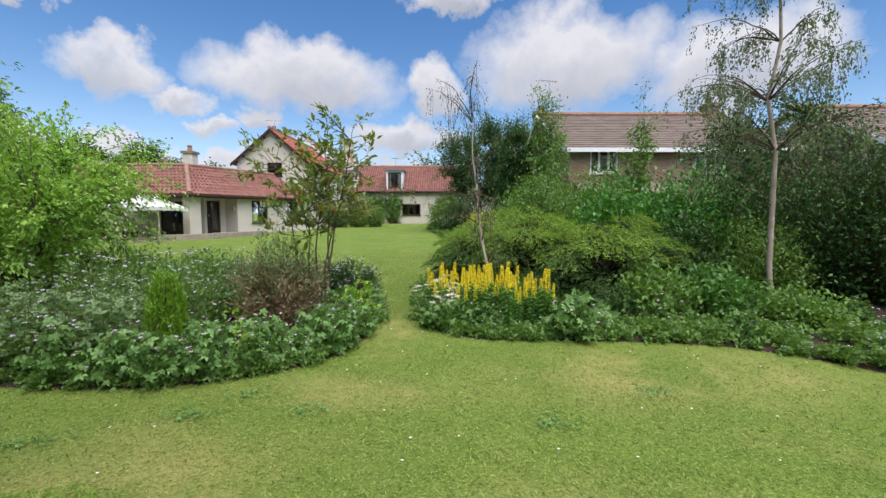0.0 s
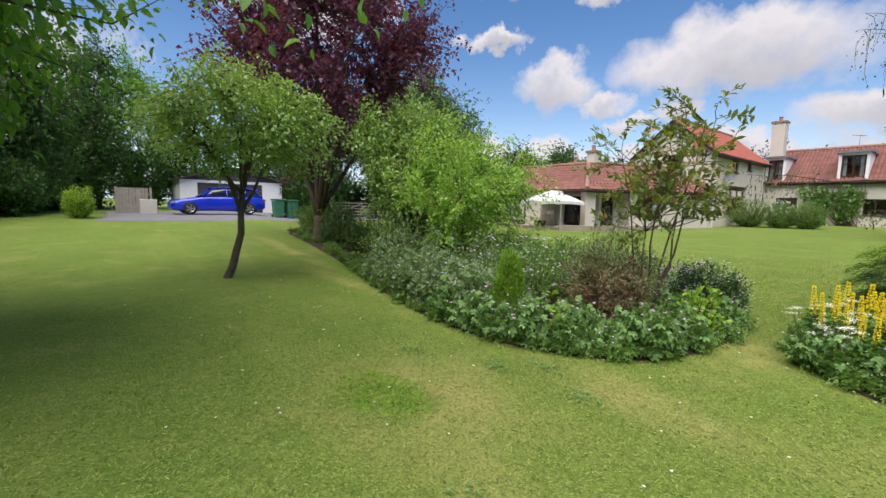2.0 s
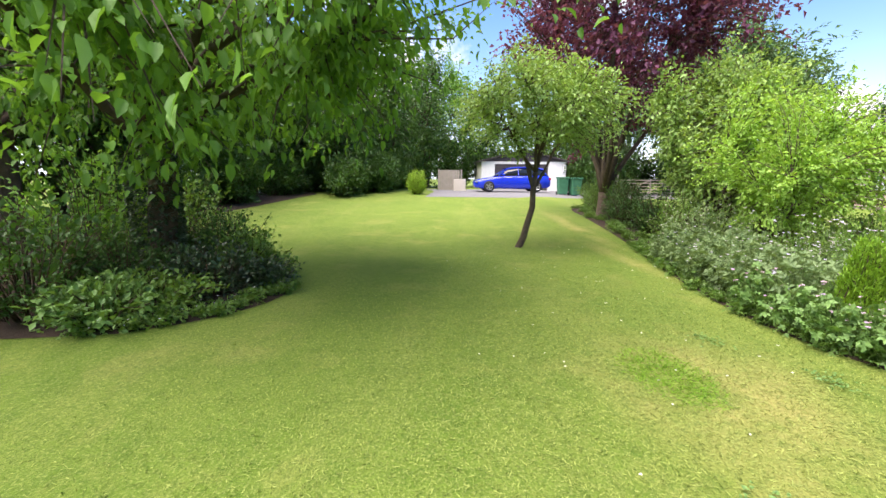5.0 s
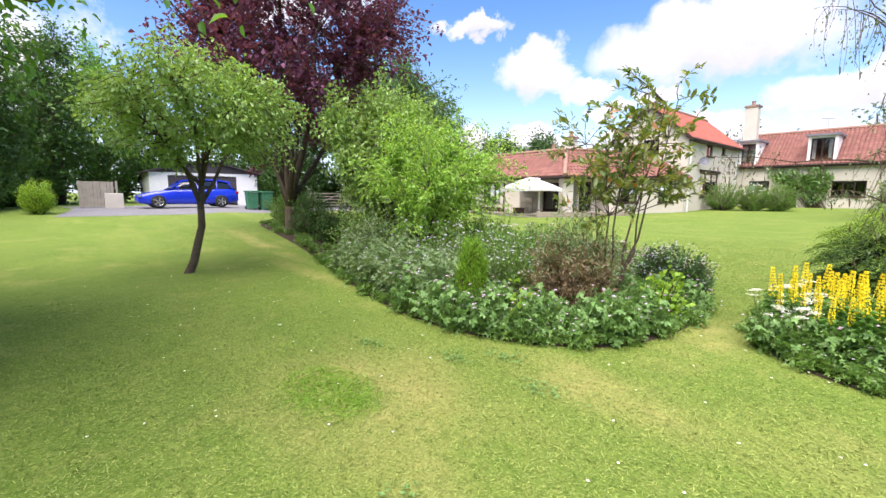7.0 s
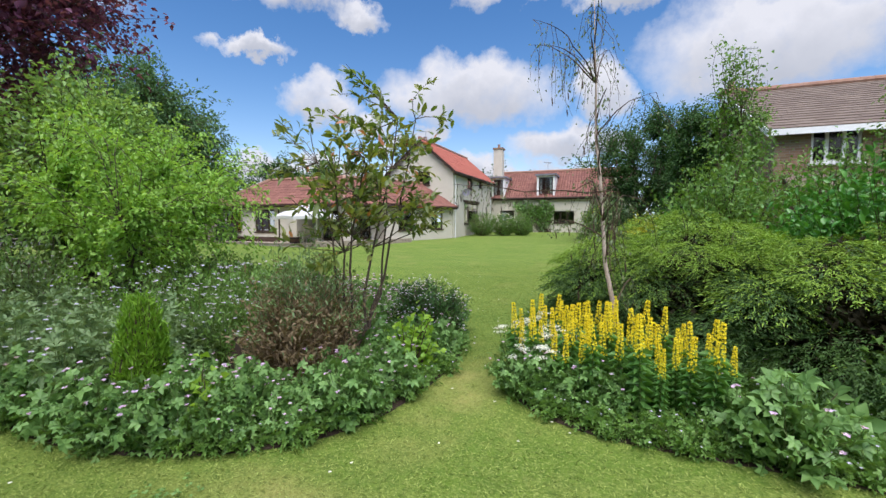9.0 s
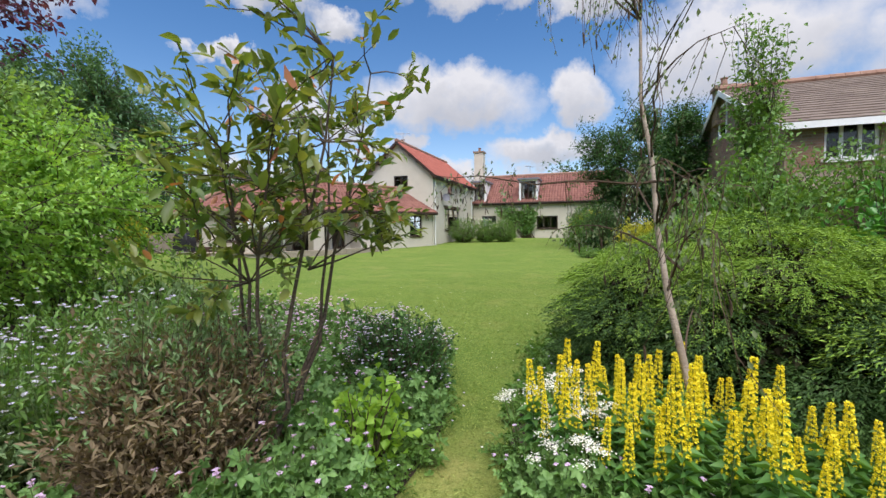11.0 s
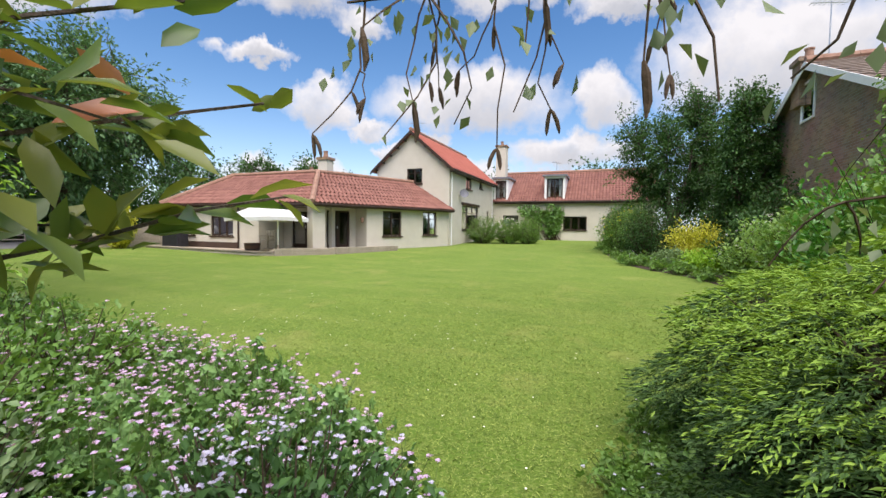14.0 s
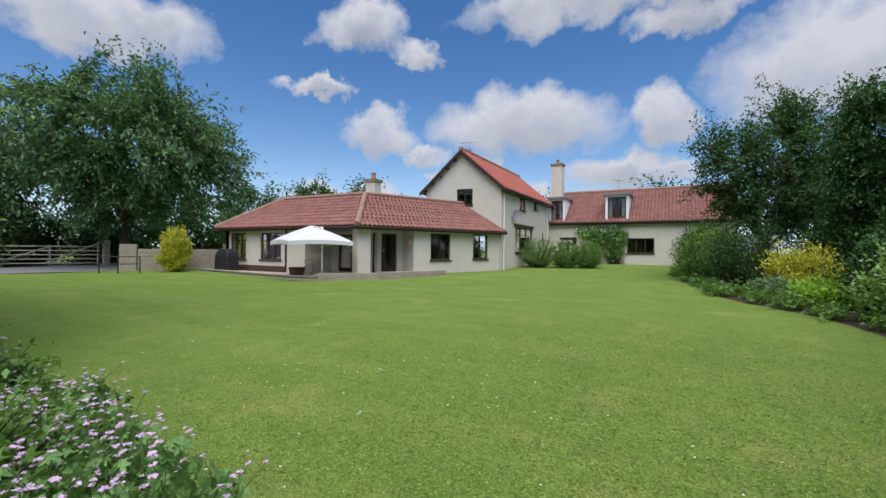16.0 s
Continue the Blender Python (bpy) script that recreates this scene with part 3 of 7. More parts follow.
def shrub(name, place, label, radii, leafmat, leaf, stems=140, per=26, seed=1, group="", ragged=0.3, wide=0.5, lobes=1, category="shrub",
          flowers=None, nflow=0, fsize=0.03, bark="twig", hollow=0.45, low=0.0, spread=0.9, jitter=0.05, tips=None, tipshare=0.3, z0=None, scatter_top=0.2, thick=1.0):
    """Many stems from one foot, with leaves towards their ends; tips: a second leaf colour on the outer ends."""
    rng = np.random.default_rng(seed)
    x, y = place
    z = gz(x, y) if z0 is None else z0
    t = thing(name, (x, y, z), label, category, group)
    rx, ry, rz = radii
    c = np.array([x, y, z + rz * 0.5 + low])
    tp = in_crown(rng, c, (rx, ry, rz * 0.55), stems, ragged, hollow)
    tp[:, 2] = np.maximum(tp[:, 2], z + 0.04 + low * 0.5)
    wood = Build()
    ways = []
    for p in tp:
        a = np.array([x + (p[0] - x) * 0.25, y + (p[1] - y) * 0.25, z - 0.02])
        w = bend(a, p, rng, 4, 0.1, 0.05)
        ways.append(w)
        wood.tube(w[::2], [0.012 * thick, 0.007 * thick, 0.003 * thick], 3, False)
    part("stems", wood, M[bark], t)
    P, D = twig_leaves(ways, per, rng, 0.35, spread, jitter)
    D[:, 2] += 0.2
    Ls = leaf * rng.uniform(0.6, 1.3, len(P))
    if tips is not None:
        rel = (P - c) / np.array((rx, ry, rz * 0.55))
        k = (rel[:, 2] + rng.normal(0, 0.3, len(P)) > 1 - 2.2 * tipshare)
        if k.any():
            part("outer_sprays", leaf_cloud("outer_sprays", P[k], D[k], Ls[k], Ls[k] * wide, tips, rng, lobes=lobes), tips, t, "paler growth at the tips")
        P, D, Ls = P[~k], D[~k], Ls[~k]
    part("foliage", leaf_cloud("foliage", P, D, Ls, Ls * wide, leafmat, rng, lobes=lobes, oval=0.095 < leaf < 0.15 and y < 14 and lobes == 1), leafmat, t)
    if flowers is not None and nflow:
        blooms(t, tp, nflow, fsize, flowers, rng, c, scatter_top)
    return t


def blooms(t, tp, n, size, mat, rng, c, top=0.2):
    """Five-petalled flowers at the upper stem ends."""
    hi = tp[tp[:, 2] > np.quantile(tp[:, 2], 1 - min(1.0, top + 0.5))]
    P0 = hi[rng.integers(0, len(hi), n)] + rng.normal(0, 0.04, (n, 3)) + np.array([0, 0, 0.03])
    P, D = [], []
    for k in range(5):
        a = 2 * math.pi * k / 5 + rng.uniform(0, 1, n)
        D.append(np.stack([np.cos(a), np.sin(a), rng.uniform(0.1, 0.6, n)], 1))
        P.append(P0)
    P, D = np.concatenate(P), np.concatenate(D)
    part("flowers", leaf_cloud("flowers", P, D, size, size * 0.95, mat, rng), mat, t)


# ---- ground ----
from mathutils import geometry

BED_LEFT = [(-17.0, 4.6), (-14.0, 4.4), (-11.5, 4.1), (-9.2, 3.75), (-7.4, 3.3), (-5.9, 2.95), (-4.8, 2.72), (-3.8, 2.6), (-2.9, 2.65), (-2.2, 2.9), (-1.65, 3.3), (-1.36, 3.8),
            (-1.26, 4.4), (-1.22, 5.1), (-1.28, 5.8), (-1.48, 6.3), (-1.75, 6.75), (-2.1, 7.15), (-2.7, 7.5), (-3.6, 7.75), (-5.0, 8.0), (-7.5, 8.3), (-10.5, 8.6), (-14.0, 9.0), (-17.5, 9.5), (-18.5, 7.0)]
BED_RIGHT = [(-0.72, 5.3), (-0.55, 4.9), (-0.2, 4.45), (0.4, 4.2), (1.4, 4.2), (2.6, 4.1), (3.5, 3.85), (4.2, 3.2), (5.2, 2.2), (6.5, 0.5), (9.0, -2.0), (12.0, 4.0), (9.5, 14.0), (9.0, 36.0),
             (0.2, 37.0), (-1.0, 33.0), (-1.3, 28.0), (-0.6, 23.0), (0.0, 20.2), (1.4, 18.2), (2.0, 15.5), (1.7, 12.0), (0.3, 9.4), (-0.55, 8.4), (-0.75, 7.4), (-0.7, 6.3)]
BED_TREE = [(-3.2, -4.6), (-3.75, -3.65), (-4.4, -3.15), (-5.2, -3.0), (-6.0, -3.3), (-7.2, -4.2), (-8.6, -5.4), (-11, -7.6), (-14, -9.0), (-19, -8.0), (-25, -7.0), (-25, -16), (-3, -16)]


def inside(poly, x, y):
    hit, j = False, len(poly) - 1
    for i in range(len(poly)):
        (xi, yi), (xj, yj) = poly[i], poly[j]
        if (yi > y) != (yj > y) and x < (xj - xi) * (y - yi) / (yj - yi) + xi:
            hit = not hit
        j = i
    return hit


def rounded(poly, k=3):
    """The outline with its corners eased."""
    for _ in range(k):
        out = []
        for i in range(len(poly)):
            a, b = Vector(poly[i]), Vector(poly[(i + 1) % len(poly)])
            out += [tuple(a * 0.75 + b * 0.25), tuple(a * 0.25 + b * 0.75)]
        poly = out
    return poly


def sheet(name, poly, mat, lift, step, label, mound=0.0, kind="structure"):
    """A patch that follows the ground."""
    poly = [Vector(p[:2]) for p in poly]
    xs, ys = [p.x for p in poly], [p.y for p in poly]
    pts = list(poly)
    flat = [tuple(p) for p in poly]
    x = min(xs) + step / 2
    while x < max(xs):
        y = min(ys) + step / 2
        while y < max(ys):
            if inside(flat, x, y):
                pts.append(Vector((x, y)))
            y += step
        x += step
    n = len(poly)
    out = geometry.delaunay_2d_cdt(pts, [(i, (i + 1) % n) for i in range(n)], [], 1, 1e-4)
    verts = []
    for v in out[0]:
        rim = min((Vector(v) - p).length for p in poly)
        verts.append((v[0], v[1], gz(v[0], v[1]) + lift + mound * min(1.0, rim / 0.5)))
    me = bpy.data.meshes.new(name)
    me.from_pydata(verts, [], [tuple(f) for f in out[2]])
    me.materials.append(mat)
    me.shade_smooth()
    return tagged(new(name, me), label, "ground", kind=kind)


def build_ground():
    def ticks(lo, hi):
        t = [-900, -500, -300, -180, -110, -75, -55] + [lo + i * 0.7 for i in range(int((hi - lo) / 0.7) + 1)] + [60, 80, 120, 200, 320, 520, 900]
        return sorted(set(t))
    xs, ys = ticks(-42, 22), ticks(-20, 50)
    verts = [(x, y, gz(x, y)) for y in ys for x in xs]
    k = len(xs)
    faces = [(j * k + i, j * k + i + 1, (j + 1) * k + i + 1, (j + 1) * k + i) for j in range(len(ys) - 1) for i in range(k - 1)]
    me = bpy.data.meshes.new("ground")
    me.from_pydata(verts, [], faces)
    me.materials.append(M["lawn"])
    me.shade_smooth()
    tagged(new("ground", me), "mown green lawn with dry yellowish patches", "lawn", kind="structure")
    sheet("flower_bed_left", rounded(BED_LEFT, 2), M["soil"], 0.006, 0.45, "dark soil of the island flower bed", 0.05)
    sheet("flower_bed_right", rounded(BED_RIGHT, 2), M["soil"], 0.006, 0.8, "dark soil of the border along the fence", 0.05)
    sheet("woodland_floor", rounded(BED_TREE, 2), M["soil"], 0.006, 0.9, "dark leafy soil under the woodland trees", 0.05)
    sheet("driveway", [(-21.6, -1.4), (-21.4, 2.5), (-21.7, 6.5), (-22.5, 9.5), (-25.5, 12.5), (-27.0, 16.0), (-26.8, 19.5), (-33.5, 22.0), (-38, 20), (-38, 8), (-31, 2), (-31, -1.4)],
          M["gravel"], 0.008, 1.0, "grey tarmac and gravel driveway")


build_ground()


# ---- walls with openings ----
def frame_of(origin, toward):
    """A pose whose x runs along a wall, whose y points into the house and whose z is up."""
    o, d = Vector(origin), (Vector(toward) - Vector(origin))
    d.z = 0
    d.normalize()
    return Matrix(((d.x, -d.y, 0, o.x), (d.y, d.x, 0, o.y), (0, 0, 1, o.z), (0, 0, 0, 1)))


def wall(house, m, length, z0, z1, openings, mat, thick=0.28, name="wall"):
    """A wall along m's x with openings (u0, u1, z0, z1) cut through it."""
    b = Build()
    cuts = sorted({0.0, length, *[o[0] for o in openings], *[o[1] for o in openings]})
    for a, c in zip(cuts, cuts[1:]):
        mid = (a + c) / 2
        holes = sorted((o[2], o[3]) for o in openings if o[0] < mid < o[1])
        z = z0
        for lo, hi in holes + [(z1, z1)]:
            if lo > z + 0.001:
                b.box((a, 0, z), (c, thick, lo), m)
            z = hi
    me = b.mesh(name, mat)
    bm = bmesh.new()
    bm.from_mesh(me)
    bmesh.ops.remove_doubles(bm, verts=bm.verts, dist=0.0005)
    bm.to_mesh(me)
    bm.free()
    return part(name, me, mat, house)


def window(house, m, u0, u1, z0, z1, lights=2, transom=0.3, sill=True, mat="brown", bars=True):
    """A casement with frame, mullions, a top transom, panes and sill, set 7 cm into its wall."""
    w = part("window", Build_frame(m, u0, u1, z0, z1, lights, transom), M[mat], house)
    step = (u1 - u0) / lights
    for i in range(lights):
        g = Build()
        g.box((u0 + i * step + 0.035, 0.105, z0 + 0.05), (u0 + (i + 1) * step - 0.035, 0.111, z1 - 0.05), m)
        pane = part("pane", g, M["glass"], w)
        pane.visible_shadow = False
    if sill:
        s = Build()
        s.box((u0 - 0.06, -0.07, z0 - 0.07), (u1 + 0.06, 0.10, z0 - 0.002), m)
        part("sill", s, M[mat], w)
    return w


def Build_frame(m, u0, u1, z0, z1, lights, transom):
    b = Build()
    f = 0.075
    b.box((u0 + 0.002, 0.07, z0 + 0.002), (u0 + f, 0.15, z1 - 0.002), m)
    b.box((u1 - f, 0.07, z0 + 0.002), (u1 - 0.002, 0.15, z1 - 0.002), m)
    b.box((u0 + f, 0.07, z0 + 0.002), (u1 - f, 0.15, z0 + f), m)
    b.box((u0 + f, 0.07, z1 - f), (u1 - f, 0.15, z1 - 0.002), m)
    step = (u1 - u0) / lights
    for i in range(1, lights):
        b.box((u0 + i * step - 0.04, 0.068, z0 + f), (u0 + i * step + 0.04, 0.148, z1 - f), m)
    if transom:
        zt = z1 - transom * (z1 - z0)
        for i in range(lights):
            b.box((u0 + i * step + 0.05, 0.085, zt - 0.022), (u0 + (i + 1) * step - 0.05, 0.135, zt + 0.022), m)
    return b


def glazed_door(house, m, u0, u1, z0, z1, leaves=2):
    b = Build()
    f = 0.09
    step = (u1 - u0) / leaves
    for i in range(leaves):
        a, c = u0 + i * step + 0.004, u0 + (i + 1) * step - 0.004
        b.box((a, 0.06, z0), (a + f, 0.13, z1), m)
        b.box((c - f, 0.06, z0), (c, 0.13, z1), m)
        b.box((a + f, 0.06, z0), (c - f, 0.13, z0 + 0.2), m)
        b.box((a + f, 0.06, z1 - f), (c - f, 0.13, z1), m)
    d = part("door", b, M["brown"], house)
    for i in range(leaves):
        g = Build()
        g.box((u0 + i * step + f, 0.09, z0 + 0.2), (u0 + (i + 1) * step - f, 0.096, z1 - f), m)
        part("pane", g, M["glass"], d).visible_shadow = False
    h = Build()
    h.box((u0 + step - 0.06, 0.02, z0 + 1.0), (u0 + step - 0.03, 0.06, z0 + 1.14), m)
    part("handle", h, M["metal"], d, "metal handle")
    return d


def tile_mesh(name, w, l, mat):
    """One pantile: a wavy curved plate, x across, y up the slope."""
    b = Build()
    cols = 6
    for y, z in ((0, 0.012), (l, -0.012)):
        for lay in (0.0, -0.014):
            for i in range(cols + 1):
                x = w * i / cols
                b.v.append((x, y, z + lay + 0.032 * math.sin(2 * math.pi * (i / cols) - 0.6)))
    k = cols + 1
    for i in range(cols):
        b.f.append((i, i + 1, 2 * k + i + 1, 2 * k + i))
        b.f.append((i, k + i, k + i + 1, i + 1))
    return b.mesh(name, mat)


TILE = tile_mesh("tile", 0.235, 0.36, M["pantile"])


def tiled_slope(roof, corner, along, up, width, cells, single, mat, w=0.225, gauge=0.33, lo=None, hi=None):
    """Tiles on a slope. corner: lower left; along and up: unit ways; lo(v), hi(v): the slope's ends at height v. single: tiles that are objects of their own."""
    corner, along, up = Vector(corner), Vector(along).normalized(), Vector(up).normalized()
    nrm = along.cross(up)
    joined = Build()
    rows = int(cells / gauge)
    made = 0
    for r in range(rows + 1):
        v = r * gauge
        if v > cells - 0.05:
            continue
        a, c = (lo(v) if lo else 0.0), (hi(v) if hi else width)
        n = int((c - a) / w)
        if n < 1:
            continue
        off = a + ((c - a) - n * w) / 2
        for i in range(n):
            jit = 0.006 * noise.noise(Vector((r * 3.1, i * 1.7, width)))
            p = corner + along * (off + i * w) + up * (v - 0.02) + nrm * (0.045 + jit)
            m = Matrix(((along.x, up.x, nrm.x, p.x), (along.y, up.y, nrm.y, p.y), (along.z, up.z, nrm.z, p.z), (0, 0, 0, 1)))
            if made < single:
                ob = new("tile", TILE)
                ob.parent = roof
                ob.matrix_basis = m
                made += 1
            else:
                n0 = len(joined.v)
                joined.v += [tuple(m @ vv.co) for vv in TILE.vertices]
                joined.f += [tuple(n0 + k for k in p.vertices) for p in TILE.polygons]
    if joined.f:
        tagged(part("tiles", joined, mat, roof), kind="stuff")


def ridge_line(roof, a, b, r=0.13):
    a, b = Vector(a), Vector(b)
    n = max(2, int((b - a).length / 0.42))
    bl = Build()
    for i in range(n):
        p, q = a.lerp(b, i / n), a.lerp(b, (i + 0.985) / n)
        bl.tube([p, q], [r, r * 0.96], 8)
    part("ridge_tiles", bl, M["ridge"], roof, "weathered clay ridge tiles")


def chimney(house, x, y, z0, z1, w, mat, pots=1, label=""):
    b = Build()
    b.box((x - w / 2, y - w / 2, z0), (x + w / 2, y + w / 2, z1 - 0.22))
    c = part("chimney", b, M[mat], house, label, bevel=0.015)
    cap = Build()
    cap.box((x - w / 2 - 0.07, y - w / 2 - 0.07, z1 - 0.22), (x + w / 2 + 0.07, y + w / 2 + 0.07, z1 - 0.08))
    part("cap", cap, M["brick"], c)
    for i in range(pots):
        p = Build()
        p.lathe((x + (i - (pots - 1) / 2) * 0.34, y, z1 - 0.08), [(0.15, 0), (0.13, 0.05), (0.11, 0.28), (0.14, 0.31), (0.14, 0.35)], 12)
        part("chimney_pot", p, M["ridge"], c)


def aerial(house, x, y, z0, h, turn=0.4):
    b = Build()
    b.tube([(x, y, z0), (x, y, z0 + h)], [0.018, 0.018], 6)
    d = Vector((math.cos(turn), math.sin(turn), 0))
    s = Vector((-d.y, d.x, 0))
    c = Vector((x, y, z0 + h - 0.05))
    b.tube([c - d * 0.6, c + d * 0.5], [0.012, 0.012], 5)
    for k in range(8):
        p = c + d * (-0.55 + k * 0.14)
        b.tube([p - s * 0.16, p + s * 0.16], [0.007, 0.007], 4)
    part("aerial", b, M["metal"], house, "metal television aerial")


# ---- the long low house ----
P1, P2 = Vector((-13.3, 20.85, 0)), Vector((-9.9, 28.53, 0))
EAST = (P2 - P1).normalized()
EAST_IN = Vector((-EAST.y, EAST.x, 0))
BASE, SOFFIT, EAVE, TOP = 0.42, 2.48, 2.62, 4.28


def build_bungalow():
    h = thing("bungalow", (-17, 22, BASE), "low cream rendered bungalow wing with red pantile roof and corner porch", "house")
    mw = frame_of((-22.65, 20.6, 0), (0, 20.6, 0))
    ops = [(0.40, 1.68, 1.03, 2.36), (2.80, 4.34, 1.01, 2.35)]
    wall(h, mw, 6.0, BASE - 0.3, SOFFIT, ops, M["render"])
    window(h, mw, *ops[0], lights=3)
    window(h, mw, *ops[1], lights=3)
    pl = Build()
    pl.box((-0.0, -0.02, BASE - 0.1), (4.66, -0.002, BASE + 0.28), mw)
    part("plinth", pl, M["plinth"], h, "dark brown painted plinth")
    pipe = Build()
    pipe.tube([mw @ Vector((4.74, -0.06, BASE)), mw @ Vector((4.74, -0.06, SOFFIT))], [0.04, 0.04], 8)
    part("drainpipe", pipe, M["brown"], h, "dark brown drainpipe")
    # left end wall and back
    ml = frame_of((-22.65, 27.0, 0), (-22.65, 20.6, 0))
    wall(h, ml, 6.4, BASE - 0.3, SOFFIT, [], M["render"])
    # porch recess
    side = frame_of((-16.65, 20.88, 0), (-16.65, 22.3, 0))
    wall(h, frame_of((-16.93, 20.88, 0), (-16.93, 22.5, 0)) @ pose(0, -0.28, 0), 1.42, BASE, SOFFIT, [], M["render"])
    back = frame_of((-16.65, 22.3, 0), (0, 22.3, 0))
    wall(h, back, 3.0, BASE, SOFFIT, [(0.5, 2.3, BASE + 0.02, 2.30)], M["render"])
    glazed_door(h, back, 0.52, 2.28, BASE + 0.03, 2.28, 2)
    q = P1 + EAST_IN * 1.0 + EAST * 0.9
    q2 = P1 + EAST_IN * 1.0 + EAST * 2.75
    mb = frame_of(q, q2)
    wall(h, mb, 1.85, BASE, SOFFIT, [(0.05, 1.38, BASE + 0.02, 2.36)], M["render"])
    glazed_door(h, mb, 0.07, 1.36, BASE + 0.03, 2.34, 2)
    r = P1 + EAST * 2.62 + EAST_IN * 1.0
    wall(h, frame_of(r, r - EAST_IN), 0.78, BASE, SOFFIT, [], M["render"])
    post = Build()
    post.box((-0.3, -0.0, BASE - 0.1), (0.34, 0.55, SOFFIT), frame_of(P1, P2))
    part("porch_pillar", post, M["render"], h, "square cream rendered pillar", bevel=0.02)
    lamp = Build()
    lp = P1 + EAST * 2.5 + EAST_IN * 0.2
    lamp.lathe((lp.x + 0.05, lp.y - 0.1, 1.75), [(0.03, 0), (0.07, 0.05), (0.09, 0.22), (0.02, 0.3)], 8)
    part("wall_lantern", lamp, M["ridge"], h, "small brass wall lantern by the door")
    # east wall
    me = frame_of(P1, P2)
    ops = [(3.62, 4.86, 1.08, 2.40), (6.40, 7.46, 1.12, 2.44)]
    wall(h, me @ pose(2.62, 0, 0), 5.75, BASE - 0.1, SOFFIT + 0.05, [(o[0] - 2.62, o[1] - 2.62, o[2], o[3]) for o in ops], M["render"])
    for o in ops:
        window(h, me, *o, lights=2)
    # ceiling and floor of the rooms
    slab = Build()
    inner = [(-22.6, 20.7, SOFFIT + 0.004), (P1.x - 0.1, 20.7, SOFFIT + 0.004), (P2.x - 0.2, 28.5, SOFFIT + 0.004), (-14.6, 28.5, SOFFIT + 0.004), (-16.5, 26.9, SOFFIT + 0.004), (-22.6, 26.9, SOFFIT + 0.004)]
    slab.prism(inner, (0, 0, 0.1))
    part("soffit_board", slab, M["interior"], h)
    slab = Build()
    slab.prism([(x, y, BASE - 0.08) for x, y, _ in inner], (0, 0, 0.06))
    part("room_floor", slab, M["plinth"], h)
    bw = Build()
    bw.box((-22.6, 26.9, BASE), (-16.0, 27.1, SOFFIT))
    bw.box((-16.2, 25.2, BASE), (-16.0, 26.9, SOFFIT))
    part("back_wall", bw, M["interior"], h)
    diag = frame_of((-16.3, 26.9, 0), (-14.7, 28.5, 0))
    wall(h, diag, 2.27, BASE, SOFFIT, [], M["interior"], 0.15)
    # roof: two slopes meeting in a hip, a hipped left end, flat top behind
    ov = 0.38
    E0 = Vector((-22.65 - ov, 20.6 - ov, EAVE))
    # eave corner: meeting of the front eave line and the east eave line
    fe = P1 - EAST_IN * ov
    k = (20.6 - ov - fe.y) / EAST.y
    E1 = Vector((fe.x + EAST.x * k, 20.6 - ov, EAVE))
    E2 = Vector((P2.x, P2.y, 0)) - EAST_IN * ov
    E2 = E2 + EAST * ((28.53 - E2.y) / EAST.y)
    E2.z = EAVE
    run = 2.5
    T0 = Vector((E0.x + run, E0.y + run, TOP))
    ti = fe + EAST_IN * run
    k = (E0.y + run - ti.y) / EAST.y
    T1 = Vector((ti.x + EAST.x * k, E0.y + run, TOP))
    k = (28.53 - ti.y) / EAST.y
    T2 = Vector((ti.x + EAST.x * k, 28.53, TOP))
    deck = Build()
    down = (0, 0, -0.05)
    deck.prism([E0, E1, T1, T0], down)
    deck.prism([E1, E2, T2, T1], down)
    EL = Vector((E0.x, 27.2, EAVE))
    deck.prism([EL, E0, T0, Vector((T0.x, 27.2, TOP))], down)
    roof = part("roof", deck, M["pantile_rows"], h, "weathered red clay pantile roof")
    cap = Build()
    cap.prism([T0, T1, T2, Vector((-14.6, 28.53, TOP)), Vector((-17, 27.2, TOP)), Vector((T0.x, 27.2, TOP))], (0, 0, 0.06))
    part("flat_roof", cap, M["lead"], roof, "dark flat felt roof")
    rise = TOP - EAVE
    sl = math.hypot(run, rise)
    wid = (E1 - E0).length
    hipk = (T1.x - E1.x) / sl
    tiled_slope(roof, E0, E1 - E0, (0, run, rise), wid, sl, 150, M["pantile_rows"], lo=lambda v: v * run / sl + 0.02, hi=lambda v: wid + v * hipk - 0.02)
    w2 = (E2 - E1).length
    c1 = (T1 - E1).dot(EAST)
    c2 = (T2 - E1).dot(EAST)
    tiled_slope(roof, E1, EAST, EAST_IN * run + Vector((0, 0, rise)), w2, sl, 150, M["pantile_rows"], lo=lambda v: c1 * v / sl + 0.02, hi=lambda v: w2 + (c2 - w2) * v / sl)
    ridge_line(roof, E1 + Vector((0, 0, 0.05)), T1 + Vector((0, 0, 0.08)))
    ridge_line(roof, E0 + Vector((0, 0, 0.05)), T0 + Vector((0, 0, 0.08)))
    ridge_line(roof, T0 + Vector((0, 0, 0.08)), T1 + Vector((0, 0, 0.08)), 0.1)
    ridge_line(roof, T1 + Vector((0, 0, 0.08)), T2 + Vector((0, 0, 0.08)), 0.1)
    gut = Build()
    for a, b in ((E0, E1), (E1, E2)):
        gut.tube([a + Vector((0, 0, -0.07)), b + Vector((0, 0, -0.07))], [0.055, 0.055], 8)
    part("gutter", gut, M["brown"], h, "dark brown gutter")
    fas = Build()
    fas.prism([E0 + Vector((0.06, 0.06, -0.16)), E1 + Vector((-0.06, 0.06, -0.16)), E1 + Vector((-0.06, 0.06, -0.055)), E0 + Vector((0.06, 0.06, -0.055))], (0, 0.03, 0))
